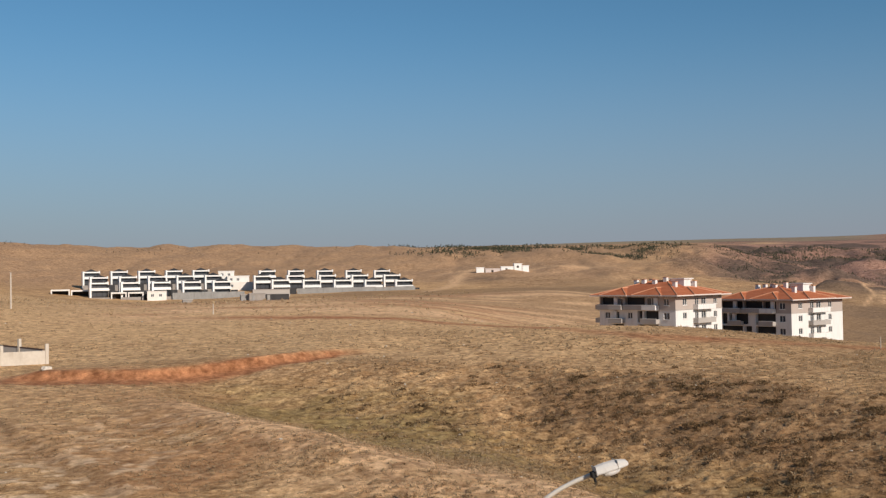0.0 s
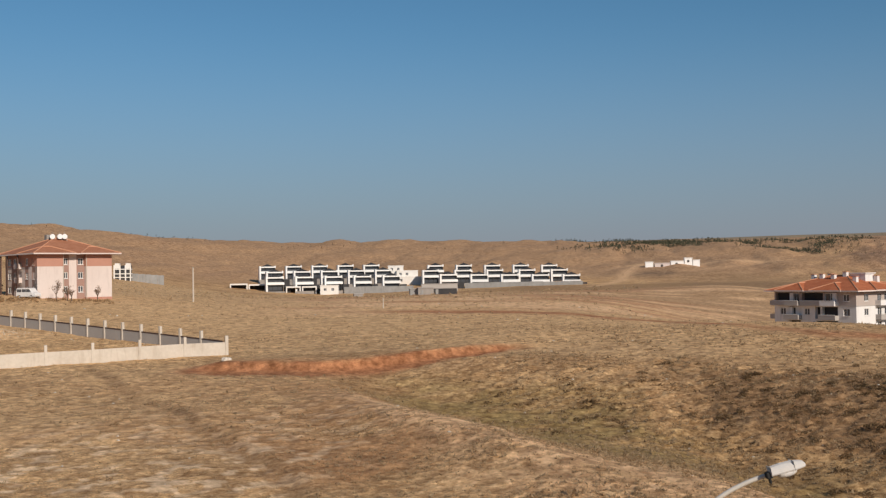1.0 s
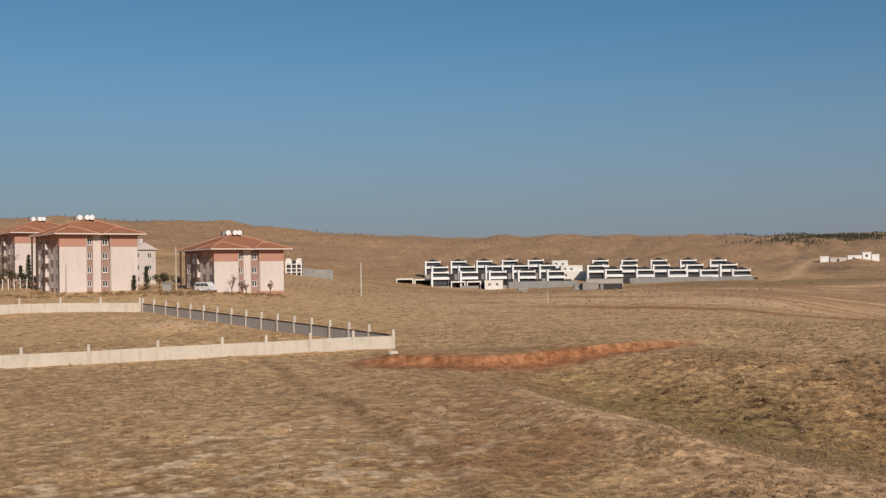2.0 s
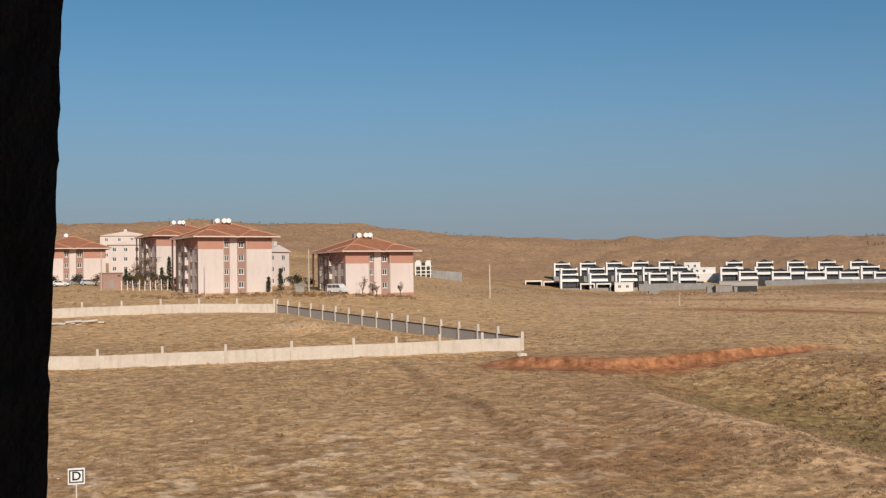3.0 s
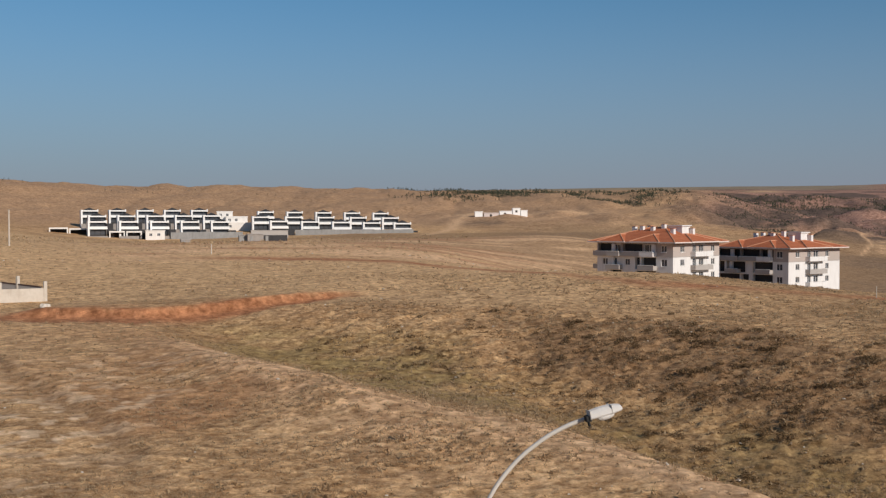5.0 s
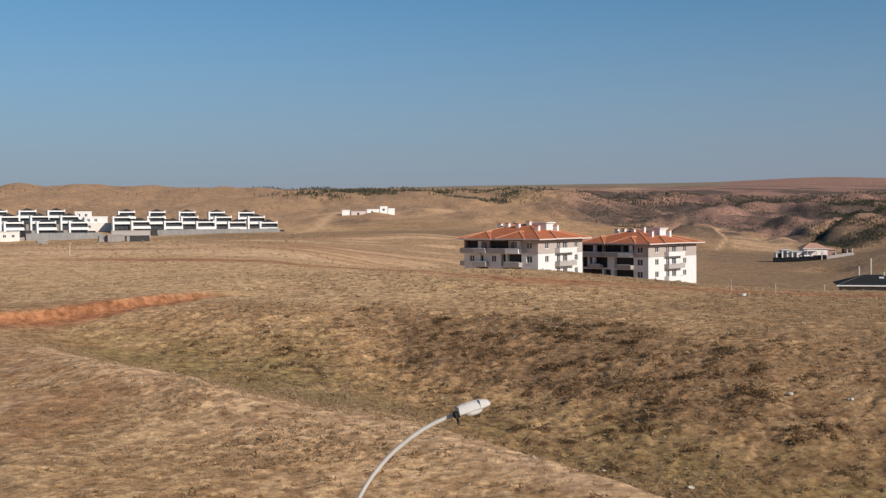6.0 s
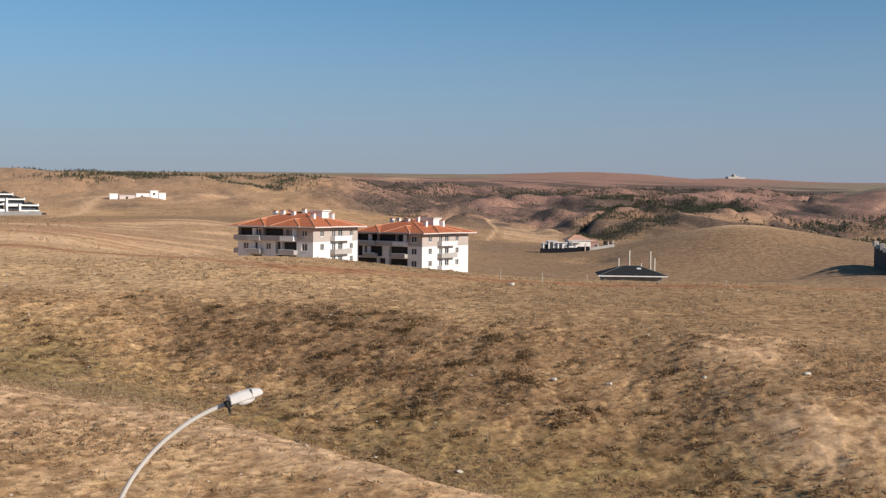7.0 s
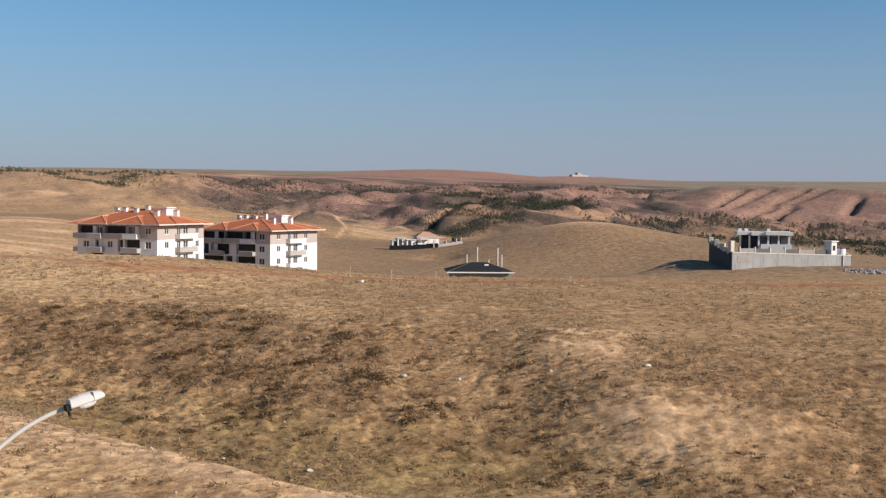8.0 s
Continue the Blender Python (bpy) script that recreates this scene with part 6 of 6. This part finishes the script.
    part("ground_wall", boxes((-5.2, 5.6, -4.3, -4.1, 0, 1.4)), DARK_CON, v, "grey ground-floor wall")
    for f, hh, wd in ((0.06, 1.0, 0.5), (0.22, 0.7, 0.9), (0.36, 1.1, 0.6), (0.5, 0.8, 1.2), (0.66, 1.2, 0.7), (0.82, 0.7, 1.0), (0.97, 1.0, 0.8)):
        q = a_.lerp(s_, f)
        o = thing("concrete_block", Matrix.Translation((q.x, q.y, zb + 3.9 + 1.54 * f)) @ pose(0, 0, 0, 0, 0, turn + 20 + 40 * f), "pale concrete block standing on the wall top", "block", "blocks on the wall top")
        part("block", boxes((-wd, wd, -0.5, 0.5, -0.3, hh), bevel=0.05), CONCRETE, o)
    for x, y, r_ in ((L - 1.4, 5.5, 1.1), (L + 1.6, 4.0, 1.0)):
        q = m @ Vector((x, y, 0))
        b = thing("water_tank", Matrix.Translation(q), "round white water tank at wall end", "tank", "tanks at the wall end")
        bm = bmesh.new()
        tube(bm, (0, 0, -1.2), (0, 0, r_ * 1.6), r_, n=16)
        part("drum", bm, ENAMEL, b)
        bm = bmesh.new()
        tube(bm, (0, 0, r_ * 1.6), (0, 0, r_ * 1.6 + 0.2), r_ * 0.3, n=10)
        part("lid", bm, RUBBER, b)
    rnd = random.Random(3)
    h = thing("hedge", m @ pose(19.5, 10, 0), "dark clipped hedge behind the wall", "hedge")
    bm = bmesh.new()
    for _ in range(260):
        blades(bm, Vector((rnd.uniform(-3.2, 3.2), rnd.uniform(-1, 1), rnd.uniform(0.1, 2.2))), 6, 0.4, 0.4, rnd)
    part("crown", bm, CONIFER, h)


walled_villa()


def hilltop():
    p = polar(34.35, -0.26, 2900)
    t = thing("hilltop_building", Matrix.Translation(p), "far pale building on a hilltop", "building")
    # grey instead of white: the haze of the distance is put into the colour
    for x0, x1, h in ((-7, -2, 8), (-2, 7, 5), (7, 26, 2), (-24, -7, 2.5)):
        part("wing", boxes((x0, x1 - 0.1, -6, 6, -12, h)), GREY_PL, t)


hilltop()


def far_town():
    t = thing("far_houses", Matrix.Translation(polar(48.7, -0.62, 2700)), "far pale houses on the horizon", "houses")
    for x, w, h in ((-34, 12, 9), (-16, 20, 13), (6, 10, 8), (20, 16, 16), (40, 12, 10)):
        part("house_block", boxes((x, x + w, -6, 6, -25, h)), WHITE if w < 15 else GREY_PL, t)


far_town()


# ---------------------------------------------------------------- slabs left lying in the empty plot
def slab_pile():
    p = at(-39.9, 196)
    t = thing("slab_pile", Matrix.Translation(p) @ pose(0, 0, 0, 0, 0, 30), "pale concrete slabs lying in dry grass", "slabs")
    rnd = random.Random(9)
    for k, (x, y, z) in enumerate(((0, 0, 0.05), (2.4, 0.3, 0.08), (1.0, -0.4, 0.42), (3.6, -0.2, 0.45), (-2.2, 0.2, 0.1), (4.6, 0.4, 0.1))):
        bm = boxes((-1.3, 1.3, -0.5, 0.5, 0, 0.3), bevel=0.03)
        bm.transform(pose(x, y, z, rnd.uniform(-5, 5), rnd.uniform(-6, 6), rnd.uniform(-14, 14)))
        part("slab", bm, CONCRETE, t)


slab_pile()


# ---------------------------------------------------------------- stones
def stone_mesh(seed):
    rnd = random.Random(seed)
    bm = bmesh.new()
    bmesh.ops.create_icosphere(bm, subdivisions=2, radius=1.0)
    off = Vector((seed * 3.1, 0, 0))
    for v in bm.verts:
        v.co *= 0.75 + 0.5 * noise.noise(v.co * 1.1 + off) + 0.15 * noise.noise(v.co * 3 + off)
        v.co.z *= 0.55
    me = bpy.data.meshes.new("stone")
    bm.to_mesh(me), bm.free()
    me.materials.append(STONE)
    return me


STONES = [stone_mesh(k) for k in range(6)]


def stone(x, y, s, k, label="pale limestone boulder lying in dry grass"):
    o = tagged(new("stone", STONES[k % 6]), label, "stone", "pale stones in the grass")
    o.matrix_world = Matrix.Translation((x, y, gz(x, y) + 0.15 * s)) @ pose(0, 0, 0, 0, 0, k * 47) @ Matrix.Diagonal((s, s * 0.8, s * 0.9, 1))


for k, (az, r, s) in enumerate(((20.88, 63.9, 0.30), (16.55, 66.8, 0.24), (25.6, 79.0, 0.36), (28.38, 77.9, 0.3), (37.9, 76.0, 0.34), (23.45, 136.7, 0.6), (33.05, 76.9, 0.22), (10.3, 66, 0.16), (-6.5, 72, 0.15), (-17.6, 128, 0.8), (-2.5, 70, 0.14))):
    stone(*xy(az, r), s, k)
rnd = random.Random(11)
for k in range(200):
    az, r = rnd.uniform(-42, 48), 42 * (230 / 42) ** rnd.random() ** 0.7
    stone(*xy(az, r), rnd.uniform(0.05, 0.13) * (r / 60) ** 0.6, k, "small pale stone lying in dry grass")


def rubble(name, az, r, wide, deep, n, size, label, mat=STONE):
    c = Vector((*xy(az, r), 0))
    rn = random.Random(int(r))
    bm = bmesh.new()
    o = Vector((c.x, c.y, gz(c.x, c.y)))
    for _ in range(n):
        dx, dy = rn.gauss(0, wide / 2), rn.gauss(0, deep / 2)
        x, y = c.x + dx, c.y + dy
        s = size * rn.uniform(0.4, 1.3)
        bmesh.ops.create_icosphere(bm, subdivisions=1, radius=s, matrix=Matrix.Translation((dx, dy, gz(x, y) - o.z + s * 0.2)) @ pose(0, 0, 0, rn.uniform(0, 90), rn.uniform(0, 90), 0) @ Matrix.Diagonal((1, rn.uniform(0.5, 1), rn.uniform(0.4, 0.8), 1)))
    me = bpy.data.meshes.new(name)
    bm.to_mesh(me), bm.free()
    me.materials.append(mat)
    ob = tagged(new(name, me), label, "rubble", kind="stuff")
    ob.location = o


rubble("rubble_heap", -28.7, 176, 6.5, 4, 300, 0.15, "tan heap of rubble inside the walled plot", RUBBLE)
rubble("spoil", 48.9, 238, 5, 6, 220, 0.45, "grey spoil and broken stone below the villa", DARK_CON)
rubble("scattered_stones", 14.5, 49, 9, 6, 30, 0.06, "small pale stones on the bare bank", CONCRETE)


# ---------------------------------------------------------------- dry grass, scrub and far trees
def scatter(name, x, y, rad, hgt, blades_n, mat, label, seed, lean=0.6, wide=0.35):
    """One mesh of tufts: each tuft a fan of pointed blades that share no vertices with the next."""
    g = np.random.RandomState(seed)
    n = len(x)
    z = ground_z(x, y)
    an = g.rand(n, blades_n) * 2 * np.pi
    out = (0.25 + 0.75 * g.rand(n, blades_n)) * rad[:, None]
    h = hgt[:, None] * (0.5 + 0.8 * g.rand(n, blades_n))
    bx, by = x[:, None] + np.cos(an) * out * 0.45, y[:, None] + np.sin(an) * out * 0.45
    tx, ty = x[:, None] + np.cos(an) * out * (1 + lean), y[:, None] + np.sin(an) * out * (1 + lean)
    px, py = -np.sin(an) * rad[:, None] * wide, np.cos(an) * rad[:, None] * wide
    zz = np.repeat(z[:, None], blades_n, 1)
    v = np.stack([np.stack([bx - px, by - py, zz - 0.05], -1), np.stack([bx + px, by + py, zz - 0.05], -1), np.stack([tx, ty, zz + h], -1)], 2).reshape(-1, 3)
    me = bpy.data.meshes.new(name)
    m = len(v) // 3
    me.vertices.add(len(v)), me.loops.add(len(v)), me.polygons.add(m)
    me.vertices.foreach_set("co", v.ravel()), me.loops.foreach_set("vertex_index", np.arange(len(v), dtype=np.int32))
    me.polygons.foreach_set("loop_start", np.arange(0, len(v), 3, dtype=np.int32))
    me.update(calc_edges=True)
    me.materials.append(mat)
    return tagged(new(name, me), label, "vegetation", kind="stuff")


def spots(n, a0, a1, r0, r1, seed, keep=None, power=1.0):
    g = np.random.RandomState(seed)
    az = np.radians(a0 + (a1 - a0) * g.rand(n))
    r = r0 * (r1 / r0) ** (g.rand(n) ** power)
    x, y = r * np.sin(az), r * np.cos(az)
    if keep is not None:
        k = keep(x, y) > g.rand(n)
        x, y = x[k], y[k]
    return x, y


def slope_w(x, y):
    n, f = rim_near(x), rim_far(x)
    return (y - n) / np.maximum(f - n, 5)


def grass_here(x, y):
    red = np.abs(y - cut_line(x) + 1.2) < 3.4
    r, b = np.hypot(x, y), np.degrees(np.arctan2(x, y))
    bare = mound(x, y) + 0.8 * np.exp(-(((y - rim_near(x) + 1.4) / 4.2) ** 2)) * smooth(4, 10, x) * (y < 85)
    bare = bare + 0.97 * np.exp(-(((r - crest_track(b)) / 6) ** 4)) * smooth(-12, -8, b) + 0.9 * patches(x, y)
    d = smooth(0.30, 0.62, fbm(x / 6, y / 6, 101)) * 0.85 + 0.15
    return d * np.clip(1 - bare, 0, 1) * np.where(red & (x > -42) & (x < -4), 0.05, 1)


def scrub_here(x, y):
    w = slope_w(x, y) + 0.25 * (fbm(x / 9, y / 9, 111) - 0.5)
    thin = smooth(0.3, 0.5, w) * (1 - smooth(0.92, 1.05, w)) * smooth(-16, -2, x) * (1 - 0.9 * smooth(40, 50, x)) * smooth(0.57, 0.64, fbm(x / 1.6, y / 1.6, 113, 2))
    return (0.6 * thin + thicket(x, y) * smooth(0.44, 0.58, fbm(x / 2.6, y / 2.6, 115, 3))) * np.clip(1 - 1.3 * mound(x, y), 0, 1)


def clumps(name, x, y, rad, hgt, n_leaf, leaf, mat, label, seed):
    """One mesh of low bushes: each a ragged dome of small leaf triangles."""
    g = np.random.RandomState(seed)
    z, n = ground_z(x, y), len(x)
    d = g.randn(n, n_leaf, 3)
    d = d / np.linalg.norm(d, axis=-1, keepdims=True) * (0.55 + 0.5 * g.rand(n, n_leaf, 1))
    c = np.stack([x[:, None] + d[..., 0] * rad[:, None], y[:, None] + d[..., 1] * rad[:, None], z[:, None] + np.abs(d[..., 2]) * hgt[:, None]], -1)
    s = (leaf * rad)[:, None, None]
    d1, d2 = g.randn(n, n_leaf, 3), g.randn(n, n_leaf, 3)
    v = np.stack([c, c + d1 * s, c + d2 * s], 2).reshape(-1, 3)
    me = bpy.data.meshes.new(name)
    me.vertices.add(len(v)), me.loops.add(len(v)), me.polygons.add(len(v) // 3)
    me.vertices.foreach_set("co", v.ravel()), me.loops.foreach_set("vertex_index", np.arange(len(v), dtype=np.int32))
    me.polygons.foreach_set("loop_start", np.arange(0, len(v), 3, dtype=np.int32))
    me.update(calc_edges=True)
    me.materials.append(mat)
    return tagged(new(name, me), label, "vegetation", kind="stuff")


x, y = spots(80000, -46, 54, 36, 170, 1, grass_here)
rs = np.hypot(x, y)
g = np.random.RandomState(5)
scatter("grass", x, y, 0.22 * (0.6 + 0.9 * g.rand(len(x))) * (rs / 60) ** 0.4, 0.085 * (0.5 + g.rand(len(x))), 11, DRY_GRASS, "dry straw-coloured grass tussocks", 2, 0.5, 0.085)
x, y = spots(26000, -12, 40, 50, 125, 3, scrub_here)
g = np.random.RandomState(6)
clumps("scrub", x, y, 0.26 * (0.35 + g.rand(len(x)) ** 2 * 1.6), 0.12 * (0.4 + g.rand(len(x)) ** 2 * 1.3), 34, 0.19, SCRUB, "low dark thorny scrub on the slope", 4)
x, y = spots(2600, -9, 40, 56, 125, 13, lambda x, y: scrub_here(x, y) * smooth(0.47, 0.56, fbm(x / 5, y / 5, 125, 3)))
g = np.random.RandomState(14)
clumps("thorn_bushes", x, y, 0.30 + 0.45 * g.rand(len(x)) ** 2, 0.20 + 0.24 * g.rand(len(x)) ** 2, 110, 0.15, THORN, "rounded dark brown thorn bushes among dry grass", 15)
x, y = spots(60000, -45, 53, 40, 160, 17, lambda x, y: grass_here(x, y) * (0.35 + 0.65 * smooth(0.4, 0.56, fbm(x / 3, y / 3, 123))) * (0.12 + 0.88 * smooth(-14, 4, x)))
g = np.random.RandomState(18)
clumps("tussocks", x, y, 0.13 * (0.5 + g.rand(len(x))) * (np.hypot(x, y) / 70) ** 0.5, 0.13 * (0.5 + 0.9 * g.rand(len(x))), 10, 0.5, TUSSOCK, "low brown and straw grass tussocks", 19)
x, y = spots(5000, -46, 54, 42, 140, 7, lambda x, y: 0.8 * smooth(0.46, 0.62, fbm(x / 8, y / 8, 121)) * (0.12 + 0.88 * smooth(-12, 4, x)) * (grass_here(x, y) > 0.1))
g = np.random.RandomState(8)
clumps("weeds", x, y, 0.32 * (0.4 + g.rand(len(x)) ** 1.5), 0.12 * (0.5 + g.rand(len(x))), 24, 0.28, WEEDS, "scattered brown weeds in the grass", 9)


def far_trees(name, x, y, hgt, seed, label):
    """A wood of small far conifers and bushes: each a trunk and a ragged cone of needle fans."""
    g = np.random.RandomState(seed)
    z = ground_z(x, y)
    n, B = len(x), 22
    f = g.rand(n, B) ** 0.8
    an = g.rand(n, B) * 2 * np.pi
    rad = hgt[:, None] * 0.62 * (1.08 - f) * (0.5 + 0.8 * g.rand(n, B))
    c = np.stack([x[:, None] + np.cos(an) * rad * 0.6, y[:, None] + np.sin(an) * rad * 0.6, z[:, None] + hgt[:, None] * (0.08 + 0.78 * f)], -1)
    s = hgt[:, None, None] * 0.21
    d1, d2 = g.randn(n, B, 3), g.randn(n, B, 3)
    d1, d2 = d1 / np.linalg.norm(d1, axis=-1, keepdims=True) * s, d2 / np.linalg.norm(d2, axis=-1, keepdims=True) * s
    v = np.stack([c, c + d1, c + d2], 2).reshape(-1, 3)
    me = bpy.data.meshes.new(name)
    me.vertices.add(len(v)), me.loops.add(len(v)), me.polygons.add(len(v) // 3)
    me.vertices.foreach_set("co", v.ravel()), me.loops.foreach_set("vertex_index", np.arange(len(v), dtype=np.int32))
    me.polygons.foreach_set("loop_start", np.arange(0, len(v), 3, dtype=np.int32))
    me.update(calc_edges=True)
    me.materials.append(FAR_GREEN)
    return tagged(new(name, me), label, "wood", kind="stuff")


def belt(n, a0, a1, r0, r1, seed, clump=0.5, size=60):
    """Spots in clumps, thinning out towards the edges of the stretch."""
    def keep(x, y):
        u = (np.degrees(np.arctan2(x, y)) - a0) / (a1 - a0) + 0.5 * (fbm(x / 70, y / 70, seed + 3) - 0.5)
        v = (np.hypot(x, y) - r0) / (r1 - r0) + 0.5 * (fbm(x / 70, y / 70, seed + 5) - 0.5)
        edge = smooth(0, 0.2, u) * (1 - smooth(0.8, 1, u)) * smooth(0, 0.2, v) * (1 - smooth(0.8, 1, v))
        return edge * smooth(clump - 0.06, clump + 0.1, fbm(x / size, y / size, seed))
    return spots(n, a0, a1, r0, r1, seed, keep)


for name, sp, h0, lab in (("crest_wood", belt(9000, -1.0, 14.5, 740, 1150, 31, 0.44, 45), 2.4, "dark conifer belt along the hill crest"), ("valley_wood", belt(11000, 27, 36, 680, 880, 33, 0.44, 26), 2.2, "dark conifer plantation in the valley"),
                          ("slope_wood", belt(10000, 11, 40, 860, 1090, 35, 0.45, 40), 2.0, "open conifer plantation along far slope"), ("gully_bushes", belt(4500, 26.3, 32, 585, 740, 37, 0.45, 22), 1.7, "bushes in the dry gully"),
                          ("villa_wood", belt(6500, 33, 58, 520, 740, 39, 0.45, 26), 3.0, "dark trees on the slope behind the villa"), ("ridge_bushes", belt(260, -44, 0, 800, 900, 41, 0.45), 1.7, "sparse bushes along the ridge"), ("hill_bushes", belt(6500, 12, 30, 640, 900, 43, 0.5, 40), 1.2, "sparse bushes on red hills"),
                          ("hollow_bushes", spots(2600, 14, 21.5, 610, 800, 45, lambda x, y: smooth(0.3, 0.7, bowl(np.degrees(np.arctan2(x, y)), np.hypot(x, y))) * smooth(0.5, 0.58, fbm((x + 0.5 * y) / 26, (y - 0.5 * x) / 7, 103, 3))), 1.5, "rows of dark bushes in the hollow")):
    g = np.random.RandomState(len(name))
    far_trees(name, *sp, h0 * (0.5 + 0.8 * g.rand(len(sp[0]))), len(lab), lab)
x, y = spots(300, -37.5, -23, 229, 240, 51, lambda x, y: 0.25 + 0.75 * smooth(0.4, 0.6, fbm(x / 5, y / 5, 125)))
g = np.random.RandomState(52)
clumps("foot_weeds", x, y, 0.5 * (0.5 + g.rand(len(x))), 0.45 * (0.5 + g.rand(len(x))), 26, 0.28, WEEDS, "brown weeds and low shrubs before the flats", 53)
x, y = spots(15000, -46, 54, 150, 470, 61, lambda x, y: np.where((np.degrees(np.arctan2(x, y)) < 3) | (np.hypot(x, y) < 190), 1.0, 0.06) * (0.25 + 0.75 * smooth(0.38, 0.6, fbm(x / 12, y / 12, 127))) * (1 - 0.97 * np.exp(-(((np.hypot(x, y) - crest_track(np.degrees(np.arctan2(x, y)))) / 6) ** 4))))
g = np.random.RandomState(62)
far = np.hypot(x, y) / 200
clumps("field_tufts", x, y, 0.30 * (0.4 + g.rand(len(x))) * far, 0.07 * (0.5 + 0.8 * g.rand(len(x))) * far**0.5, 7, 0.45, DRY_GRASS, "low dry tufts across the open field", 63)
